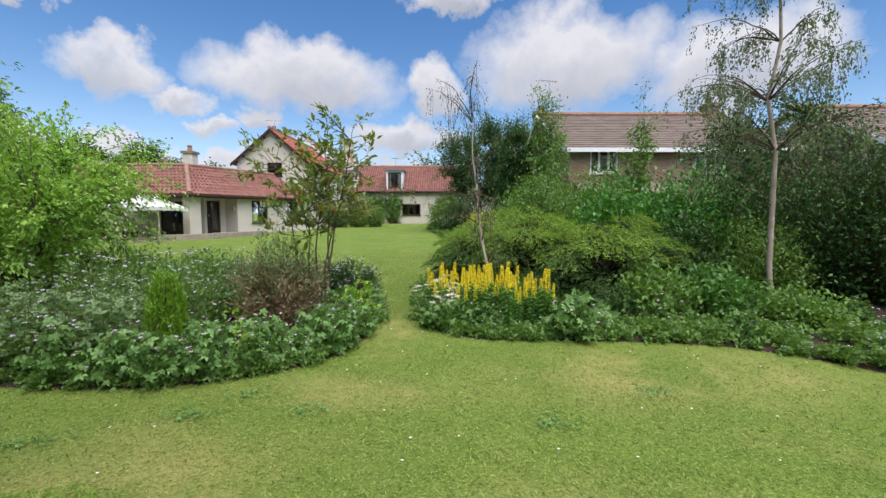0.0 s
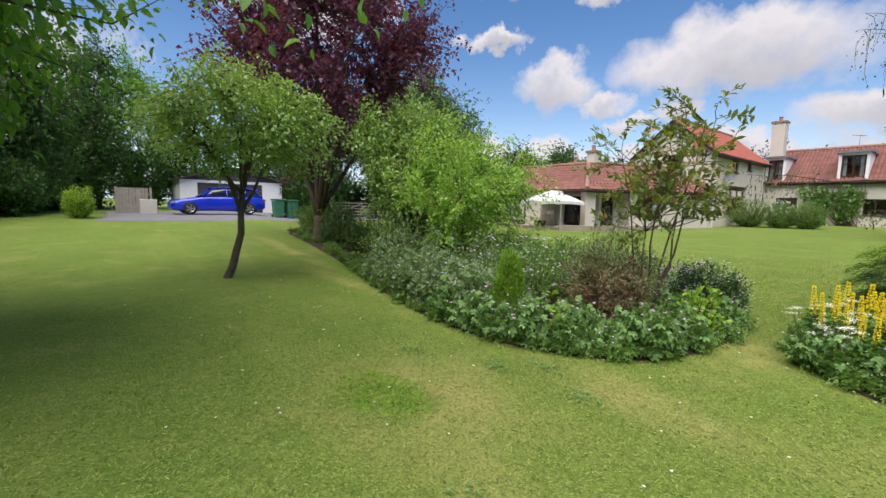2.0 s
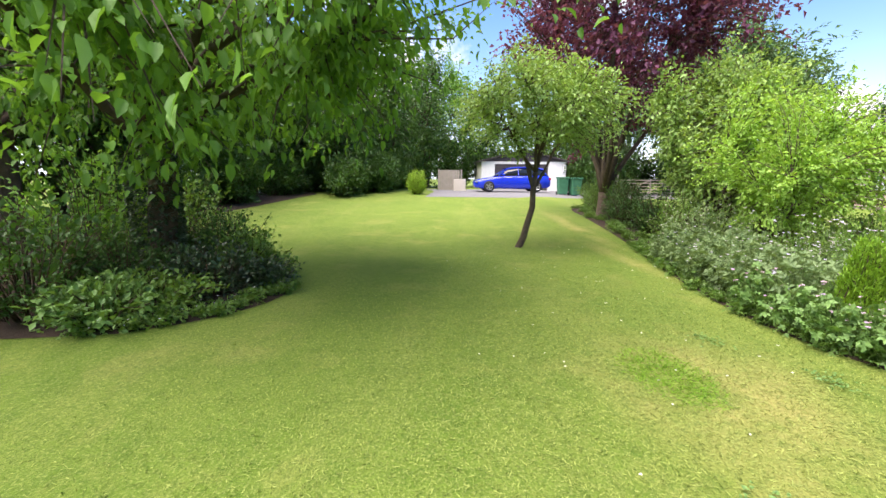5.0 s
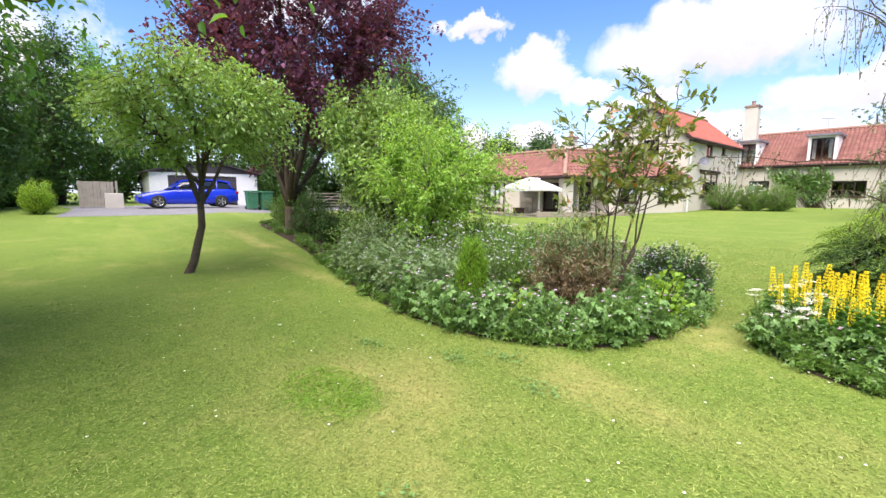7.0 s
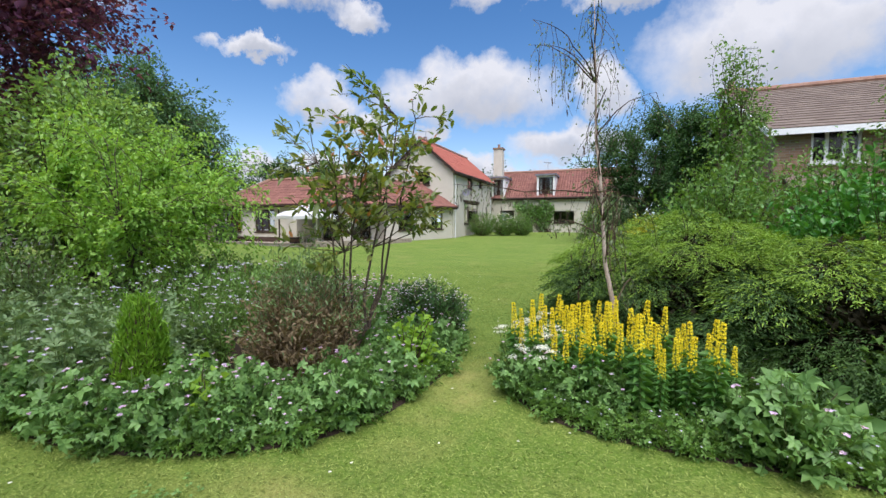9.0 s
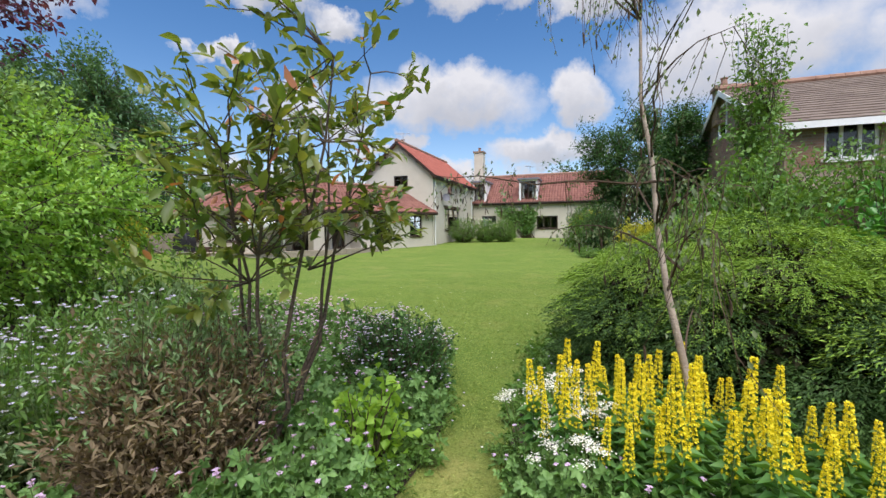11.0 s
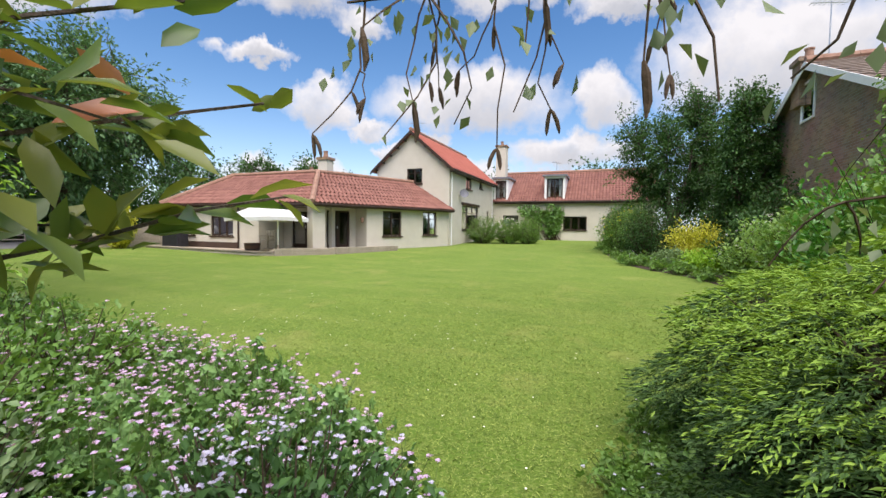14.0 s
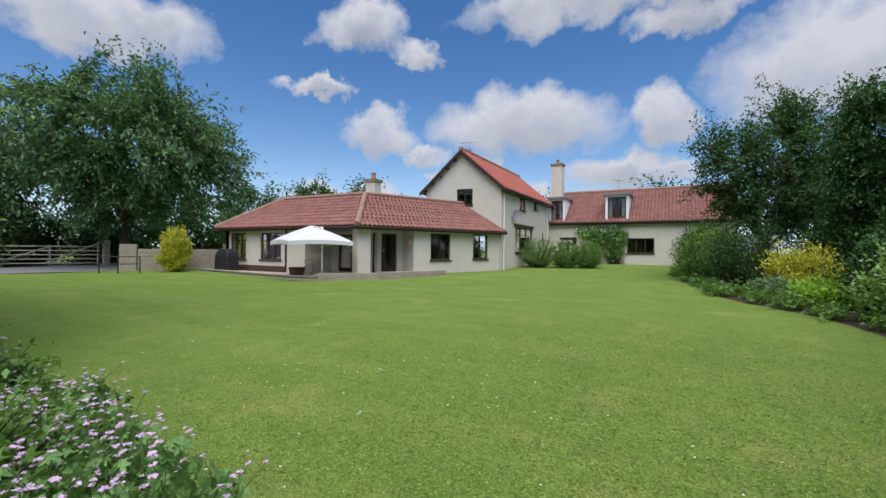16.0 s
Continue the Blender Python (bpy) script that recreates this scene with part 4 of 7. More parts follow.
    a, b = E1 + EAST_IN * 0.06, E2 + EAST_IN * 0.06
    fas.prism([a + Vector((0, 0, -0.16)), b + Vector((0, 0, -0.16)), b + Vector((0, 0, -0.055)), a + Vector((0, 0, -0.055))], EAST_IN * 0.03)
    sof = Build()
    sof.prism([E0 + Vector((0.06, 0.08, -0.16)), E1 + Vector((-0.06, 0.08, -0.16)), Vector((P1.x, 20.62, SOFFIT - 0.01)), Vector((-22.6, 20.62, SOFFIT - 0.01))], (0, 0, 0.02))
    sof.prism([E1 + EAST_IN * 0.08 + Vector((0, 0.1, -0.16)), E2 + EAST_IN * 0.08 + Vector((0, 0, -0.16)), Vector((P2.x, P2.y, SOFFIT)), Vector((P1.x, P1.y, SOFFIT))], (0, 0, 0.02))
    part("fascia", fas, M["brown"], h, "dark brown fascia board")
    part("soffit", sof, M["brown"], h)
    chimney(h, -15.3, 24.0, 4.2, 5.35, 0.58, "render", 1, "cream rendered chimney with brick cap")
    chimney(h, -19.0, 27.4, 4.2, 5.1, 0.6, "brick", 1, "small brick chimney")
    return h


def build_main_house():
    x0, x1, y0, y1 = -14.77, -9.84, 28.55, 38.6
    base, eave, apex = 0.42, 5.30, 7.42
    h = thing("main_house", ((x0 + x1) / 2, (y0 + y1) / 2, base), "two storey cream rendered house with orange red tiled gable roof", "house")
    mg = frame_of((x0, y0, 0), (x1, y0, 0))
    w = x1 - x0
    gw = (2.10, 3.14, 4.24, 5.18)
    wall(h, mg, w, base - 0.3, eave, [gw], M["render"])
    window(h, mg, *gw, lights=2)
    g = Build()
    g.prism([(x0, y0, eave + 0.001), (x1, y0, eave + 0.001), ((x0 + x1) / 2, y0, apex - 0.05)], (0, 0.28, 0))
    part("gable", g, M["render"], h)
    mr = frame_of((x1, y0 + 0.28, 0), (x1, y1, 0))
    ops = [(2.85, 4.1, 4.16, 5.14), (5.9, 6.7, 4.45, 5.1), (2.1, 5.7, 1.44, 3.05), (8.0, 8.5, 2.2, 2.9)]
    wall(h, mr, y1 - y0 - 0.28, base - 0.3, eave, ops, M["render"])
    for o, l in zip(ops, (2, 1, 3, 1)):
        window(h, mr, *o, lights=l)
    lin = Build()
    lin.box((1.9, -0.05, 3.06), (5.9, -0.002, 3.24), mr)
    part("lintel", lin, M["brown"], h, "dark timber lintel board")
    back = Build()
    back.box((x0, y0 + 0.3, base - 0.3), (x0 + 0.28, y1, eave))
    back.box((x0 + 0.28, y1 - 0.28, base - 0.3), (x1 - 0.3, y1, eave))
    part("wall", back, M["render"], h)
    fl = Build()
    fl.box((x0 + 0.3, y0 + 0.3, 3.0), (x1 - 0.3, y1 - 0.3, 3.2))
    fl.box((x0 + 0.3, y0 + 0.3, base - 0.1), (x1 - 0.3, y1 - 0.3, base))
    part("room_floor", fl, M["interior"], h)
    xm, ov, vg = (x0 + x1) / 2, 0.32, 0.3
    slope = (apex - eave) / (xm - x0)
    ez = eave - ov * slope
    deck = Build()
    for s in (-1, 1):
        xe = xm + s * (xm - x0 + ov)
        pts = [(xe, y0 - vg, ez + 0.05), (xe, y1 + 0.2, ez + 0.05), (xm, y1 + 0.2, apex + 0.05), (xm, y0 - vg, apex + 0.05)]
        deck.prism(pts if s > 0 else pts[::-1], (0, 0, -0.07))
    roof = part("roof", deck, M["newtile"], h, "orange red clay tiled roof")
    sl = math.hypot(xm - x0 + ov, apex - ez)
    tiled_slope(roof, (xm + (xm - x0 + ov), y0 - vg, ez + 0.03), (0, 1, 0), (-(xm - x0 + ov), 0, apex - ez), y1 - y0 + vg + 0.2, sl, 0, M["newtile"])
    ridge_line(roof, (xm, y0 - vg, apex + 0.1), (xm, y1 + 0.2, apex + 0.1))
    bb = Build()
    for s in (-1, 1):
        xe = xm + s * (xm - x0 + ov)
        bb.prism([(xe, y0 - vg - 0.03, ez - 0.16), (xe, y0 - vg - 0.03, ez + 0.04), (xm, y0 - vg - 0.03, apex + 0.05), (xm, y0 - vg - 0.03, apex - 0.16)], (0, 0.028, 0))
    part("bargeboard", bb, M["brown"], h, "dark brown bargeboard")
    for i in range(5):
        for s in (-1, 1):
            pl = Build()
            xx = xm + s * (0.45 + i * 0.5)
            zz = apex - abs(xx - xm) * slope - 0.2
            pl.box((xx - 0.05, y0 - vg, zz), (xx + 0.05, y0, zz + 0.1))
            part("purlin_end", pl, M["brown"], h)
    gt = Build()
    gt.tube([(x1 + ov + 0.03, y0 - vg, ez - 0.02), (x1 + ov + 0.03, y1, ez - 0.02)], [0.06, 0.06], 8)
    gt.box((x1 + 0.0, y0, ez - 0.12), (x1 + ov, y1, ez - 0.09))
    part("gutter", gt, M["brown"], h, "dark brown gutter and soffit")
    for yy in (y0 + 0.25, y1 - 0.5):
        dp = Build()
        dp.tube([(x1 + 0.07, yy, base), (x1 + 0.07, yy, eave - 0.3)], [0.04, 0.04], 8)
        part("drainpipe", dp, M["white"], h, "pale painted drainpipe")
    chimney(h, xm - 0.9, y0 + 2.8, 6.4, 7.95, 0.6, "brick", 1, "red brick chimney")
    aerial(h, xm - 0.7, y0 + 2.4, 7.4, 1.2, 0.2)
    chimney(h, -9.35, 39.4, 4.5, 8.45, 0.82, "render", 1, "tall cream rendered chimney stack")
    dish = Build()
    c = Vector((x1 + 0.35, y0 + 1.75, 3.75))
    dish.lathe((0, 0, 0), [(0.02, -0.08), (0.15, -0.055), (0.28, 0.0), (0.28, 0.012), (0.15, -0.04), (0.02, -0.065)], 18)
    tilt = pose(c.x, c.y, c.z, 70, 0, 30)
    dish.v = [tuple(tilt @ Vector(p)) for p in dish.v]
    dish.tube([c, (x1, c.y, c.z - 0.15)], [0.02, 0.02], 5)
    part("satellite_dish", dish, M["lead"], h, "grey satellite dish on the wall")
    return h


def build_cottage():
    x0, x1, y0 = -9.82, 2.2, 38.6
    base, eave, ridge, yr = 0.55, 3.72, 6.3, 41.7
    h = thing("cottage_wing", (-4, 40, base), "cream rendered cottage wing with red pantile roof and dormers", "house")
    m = frame_of((x0, y0, 0), (x1, y0, 0))
    ops = [(5.58, 7.30, 1.49, 2.54), (3.10, 3.80, base, 2.5), (0.83, 2.1, 1.65, 2.62)]
    wall(h, m, x1 - x0, base - 0.3, eave, ops, M["render"])
    window(h, m, *ops[0], lights=3, transom=0)
    window(h, m, *ops[2], lights=2, transom=0.35)
    glazed_door(h, m, 3.12, 3.78, base + 0.02, 2.48, 1)
    inner = Build()
    inner.box((x0, y0 + 5.8, base - 0.3), (x1, y0 + 6.1, eave))
    inner.box((x1 - 0.28, y0 + 0.29, base - 0.3), (x1, y0 + 5.79, eave))
    part("wall", inner, M["render"], h)
    fl = Build()
    fl.box((x0, y0 + 0.3, base - 0.1), (x1 - 0.3, y0 + 5.8, base))
    fl.box((x0, y0 + 0.3, 3.0), (x1 - 0.3, y0 + 5.8, 3.2))
    part("room_floor", fl, M["interior"], h)
    run, rise = yr - y0 + 0.3, ridge - eave
    deck = Build()
    deck.prism([(x0, y0 - 0.3, eave), (x1 + 0.2, y0 - 0.3, eave), (x1 + 0.2, yr, ridge), (x0, yr, ridge)], (0, 0, -0.06))
    deck.prism([(x1 + 0.2, yr + run, eave), (x0, yr + run, eave), (x0, yr, ridge), (x1 + 0.2, yr, ridge)], (0, 0, -0.06))
    roof = part("roof", deck, M["pantile_rows"], h, "weathered red clay pantile roof")
    ge = Build()
    ge.prism([(x1 - 0.01, y0, eave - 0.05), (x1 - 0.01, yr + run - 0.3, eave - 0.05), (x1 - 0.01, yr, ridge - 0.1)], (-0.26, 0, 0))
    part("gable", ge, M["render"], h)
    tiled_slope(roof, (x0, y0 - 0.3, eave), (1, 0, 0), (0, run, rise), x1 - x0 + 0.2, math.hypot(run, rise), 0, M["pantile_rows"])
    ridge_line(roof, (x0, yr, ridge + 0.05), (x1 + 0.2, yr, ridge + 0.05))
    gut = Build()
    gut.tube([(x0 + 0.2, y0 - 0.34, eave - 0.05), (x1 + 0.2, y0 - 0.34, eave - 0.05)], [0.055, 0.055], 8)
    gut.box((x0 + 0.2, y0 - 0.3, eave - 0.2), (x1 + 0.2, y0 - 0.27, eave - 0.06))
    part("gutter", gut, M["brown"], h, "dark brown gutter")
    for a, c, top in ((0.05, 1.25, 5.55), (4.12, 5.66, 5.62)):
        dm = frame_of((x0, y0 - 0.12, 0), (x1, y0 - 0.12, 0))
        d = Build()
        d.box((a, 0, eave + 0.02), (a + 0.16, 0.2, top), dm)
        d.box((c - 0.16, 0, eave + 0.02), (c, 0.2, top), dm)
        d.box((a + 0.16, 0, top - 0.14), (c - 0.16, 0.2, top), dm)
        d.box((a + 0.16, 0, eave + 0.02), (c - 0.16, 0.2, eave + 0.12), dm)
        back = (top - eave) * run / rise
        for u in (a, c - 0.1):
            p = [dm @ Vector(q) for q in ((u, 0.2, eave), (u, 0.2, top), (u, back, top))]
            d.prism(p, dm.to_3x3() @ Vector((0.1, 0, 0)))
        dorm = part("dormer", d, M["white"], h, "white boarded dormer with flat lead roof")
        lid = Build()
        lid.box((a - 0.14, -0.2, top + 0.002), (c + 0.14, back + 0.2, top + 0.14), dm)
        part("dormer_roof", lid, M["lead"], dorm, "dark lead roof")
        fr = part("window_frame", Build_frame(dm, a + 0.17, c - 0.17, eave + 0.13, top - 0.15, 2, 0.35), M["brown"], dorm, "dark casement")
        gl = Build()
        gl.box((a + 0.2, 0.10, eave + 0.16), (c - 0.2, 0.106, top - 0.18), dm)
        part("pane", gl, M["glass"], dorm).visible_shadow = False
        cur = Build()
        for u in (a + 0.2, c - 0.45):
            cur.box((u, 0.24, eave + 0.12), (u + 0.22, 0.27, top - 0.16), dm)
        part("curtain", cur, M["white"], dorm, "pale curtain")
    aerial(h, -5.2, 41.7, 6.3, 0.9, 1.0)
    return h


build_bungalow()
build_main_house()
build_cottage()


# ---- neighbouring brick houses ----
def brick_house(x0, x1, y0, y1, base, eave, apex, windows, label):
    """A house whose gables face along x and whose long front faces the garden."""
    h = thing("brick_house", ((x0 + x1) / 2, (y0 + y1) / 2, base), label, "house")
    m = frame_of((x0, y0, 0), (x1, y0, 0))
    wall(h, m, x1 - x0, base, eave, windows, M["brick"])
    for o in windows:
        window(h, m, *o, lights=3, transom=0, mat="white")
    gm = frame_of((x0, y1, 0), (x0, y0 + 0.28, 0))
    ym = (y0 + y1) / 2
    b = Build()
    b.box((x0, y0 + 0.281, base), (x0 + 0.28, y1, eave))
    b.prism([(x0, y0, eave + 0.001), (x0, y1, eave + 0.001), (x0, ym, apex - 0.1)], (0.28, 0, 0))
    part("wall", b, M["brick"], h)
    b = Build()
    b.box((x1 - 0.28, y0 + 0.281, base), (x1, y1, eave))
    b.prism([(x1 - 0.28, y0, eave + 0.001), (x1 - 0.28, y1, eave + 0.001), (x1 - 0.28, ym, apex - 0.1)], (0.28, 0, 0))
    part("wall", b, M["brick"], h)
    b = Build()
    b.box((x0 + 0.281, y1 - 0.28, base), (x1 - 0.281, y1, eave))
    part("wall", b, M["brick"], h)
    gl = Build()
    gz0 = eave + 0.62
    fm = frame_of((x0 - 0.02, ym + 0.9, 0), (x0 - 0.02, ym - 0.9, 0)) @ pose(0, -0.09, 0)
    part("window_frame", Build_frame(fm, 0.1, 1.1, gz0, gz0 + 1.25, 1, 0), M["white"], h, "white gable window frame")
    gl.box((0.15, 0.1, gz0 + 0.06), (1.05, 0.106, gz0 + 1.19), fm)
    part("pane", gl, M["glass"], h)
    run, rise = ym - y0 + 0.35, apex - eave
    ez = eave - 0.35 * rise / (ym - y0)
    deck = Build()
    deck.prism([(x0 - 0.25, y0 - 0.35, ez), (x1 + 0.25, y0 - 0.35, ez), (x1 + 0.25, ym, apex), (x0 - 0.25, ym, apex)], (0, 0, -0.08))
    deck.prism([(x1 + 0.25, y1 + 0.35, ez), (x0 - 0.25, y1 + 0.35, ez), (x0 - 0.25, ym, apex), (x1 + 0.25, ym, apex)], (0, 0, -0.08))
    roof = part("roof", deck, M["browntile"], h, "brown concrete tiled roof")
    tl = Build()
    sl = math.hypot(run, apex - ez)
    up = Vector((0, run, apex - ez)).normalized()
    nrm = Vector((0, -up.z, up.y))
    r = 0
    while (r + 1) * 0.32 < sl:
        n = int((x1 - x0 + 0.5) / 0.33)
        for i in range(n):
            a = Vector((x0 - 0.25 + i * 0.33 + (0.16 if r % 2 else 0), y0 - 0.35, ez)) + up * (r * 0.32) + nrm * (0.03 + 0.006 * noise.noise(Vector((i, r, 0.5))))
            tl.quad(a, a + Vector((0.322, 0, 0)), a + Vector((0.322, 0, 0)) + up * 0.34 - nrm * 0.022, a + up * 0.34 - nrm * 0.022)
            tl.quad(a - nrm * 0.025, a + Vector((0.322, 0, 0)) - nrm * 0.025, a + Vector((0.322, 0, 0)), a)
        r += 1
    tagged(part("tiles", tl, M["browntile"], roof), kind="stuff")
    ridge_line(roof, (x0 - 0.25, ym, apex + 0.06), (x1 + 0.25, ym, apex + 0.06))
    bb = Build()
    for yy in (y0 - 0.35, y1 + 0.35):
        bb.prism([(x0 - 0.28, yy, ez - 0.2), (x0 - 0.28, yy, ez), (x0 - 0.28, ym, apex + 0.02), (x0 - 0.28, ym, apex - 0.2)], (0.028, 0, 0))
    part("bargeboard", bb, M["white"], h, "white painted bargeboard")
    f = Build()
    f.box((x0 - 0.2, y0 - 0.38, ez - 0.18), (x1 + 0.2, y0 - 0.352, ez - 0.01))
    part("fascia", f, M["white"], h, "white fascia and gutter")
    return h


NEIGHBOUR = brick_house(4.8, 14.0, 16.1, 26.5, 0.2, 4.42, 6.75, [(0.85, 2.0, 3.3, 4.25), (5.1, 6.4, 3.3, 4.25)], "brown brick house with brown concrete tiled roof")
chimney(NEIGHBOUR, 4.95, 22.2, 5.6, 7.2, 0.65, "brick", 1, "brick chimney stack")
chimney(NEIGHBOUR, 13.6, 21.4, 6.3, 7.4, 0.65, "brick", 1, "brick chimney stack")
aerial(NEIGHBOUR, 5.3, 21.8, 6.7, 2.0, 0.3)
canopy = Build()
canopy.prism([(5.0, 15.2, 2.5), (8.4, 15.2, 2.5), (8.4, 16.09, 3.0), (5.0, 16.09, 3.0)], (0, 0, -0.08))
part("canopy", canopy, M["browntile"], NEIGHBOUR, "tiled canopy over the ground floor bay")
brick_house(16.4, 30.0, 14.5, 24.5, 0.2, 4.3, 6.7, [(2.0, 3.6, 3.0, 4.1)], "brown brick house further along the road")


# ---- trees ----
tree("lime_tree", (-5.9, -5.3), "large broad-leaved tree with ivy-clad trunk and hanging leaves", 0.21, 2.6, (0.8, 1.6, 4.75), (4.5, 4.2, 2.9), LEAF["big"], 0.115,
     per=40, limbs=11, twigs=800, seed=11, ragged=0.4, hollow=0.25, droop=0.4, sag=0.06, wide=0.75, jitter=0.16, oval=True)
tree("lime_tree", (-9.5, -11.0), "tall broad-leaved tree at the woodland edge", 0.24, 2.6, (0, 0.5, 5.5), (4.5, 4.0, 4.2), LEAF["big"], 0.17, per=24, limbs=9, twigs=300, seed=12, droop=0.5, wide=0.6)
tree("apple_tree", (-9.05, 0.98), "small apple tree with leaning bare trunk on the lawn", 0.08, 1.8, (0.1, 0.35, 3.3), (1.95, 2.05, 1.22), LEAF["apple"], 0.095,
     per=40, limbs=9, twigs=420, seed=21, ragged=0.35, hollow=0.3, lean=(0.1, 0.34), droop=0.1, wide=0.5, jitter=0.08)
tree("purple_plum_tree", (-13.5, 4.75), "copper purple tree with several dark stems", 0.2, 1.0, (0.2, 0.4, 6.9), (4.4, 4.3, 4.0), LEAF["purple"], 0.16,
     per=34, limbs=12, twigs=900, seed=31, ragged=0.35, hollow=0.3, droop=0.1, wide=0.62, jitter=0.13)
tree("maple_tree", (-10.2, 6.2), "bushy mid green tree in the island bed", 0.10, 0.7, (0.3, 0.2, 2.7), (2.0, 2.2, 2.3), LEAF["apple"], 0.12, per=40, limbs=10, twigs=520, seed=41,
     ragged=0.3, hollow=0.35, wide=0.55, jitter=0.1)
tree("golden_elm", (-6.8, 5.3), "spreading soft green shrubby tree with layered branches", 0.06, 0.5, (0.1, 0.3, 1.95), (1.55, 1.9, 1.25), LEAF["elm"], 0.08, per=52, limbs=12, twigs=460, seed=51,
     ragged=0.5, hollow=0.3, wide=0.5, jitter=0.06, sag=0.12, category="tree")
tree("cherry_tree", (-30.5, 19.4), "large green tree with long feathery upright shoots", 0.35, 2.4, (0.3, 0.2, 7.0), (7.2, 6.6, 5.2), LEAF["conifer"], 0.3, per=40, limbs=14, twigs=1100, seed=61,
     ragged=0.4, hollow=0.3, wide=0.42, jitter=0.16)
tree("hawthorn_tree", (2.0, 28.5), "dark green dense tree beside the cottage", 0.2, 1.5, (0.2, 0.0, 4.6), (2.9, 3.2, 3.5), LEAF["dark"], 0.14, per=44, limbs=10, twigs=650, seed=71, ragged=0.4, hollow=0.3, wide=0.55,
     jitter=0.12)
tree("hawthorn_tree", (5.2, 34.0), "dark green dense tree behind the border", 0.2, 1.5, (0, 0, 5.2), (3.4, 3.4, 4.0), LEAF["dark"], 0.16, per=24, limbs=9, twigs=380, seed=72, ragged=0.4, wide=0.55, jitter=0.12)
for i, (x, y, hgt) in enumerate(((2.63, 11.4, 5.6), (5.4, 11.2, 4.9), (3.9, 14.6, 5.2))):
    tree("poplar_sapling", (x, y), "slender upright sapling with sparse small leaves", 0.035, 1.2, (0, 0, hgt * 0.62), (0.5, 0.5, hgt * 0.40), LEAF["mid"], 0.1, per=20, limbs=5, twigs=110, seed=80 + i,
         ragged=0.4, hollow=0.05, group="saplings behind the hedge", sag=0.2)


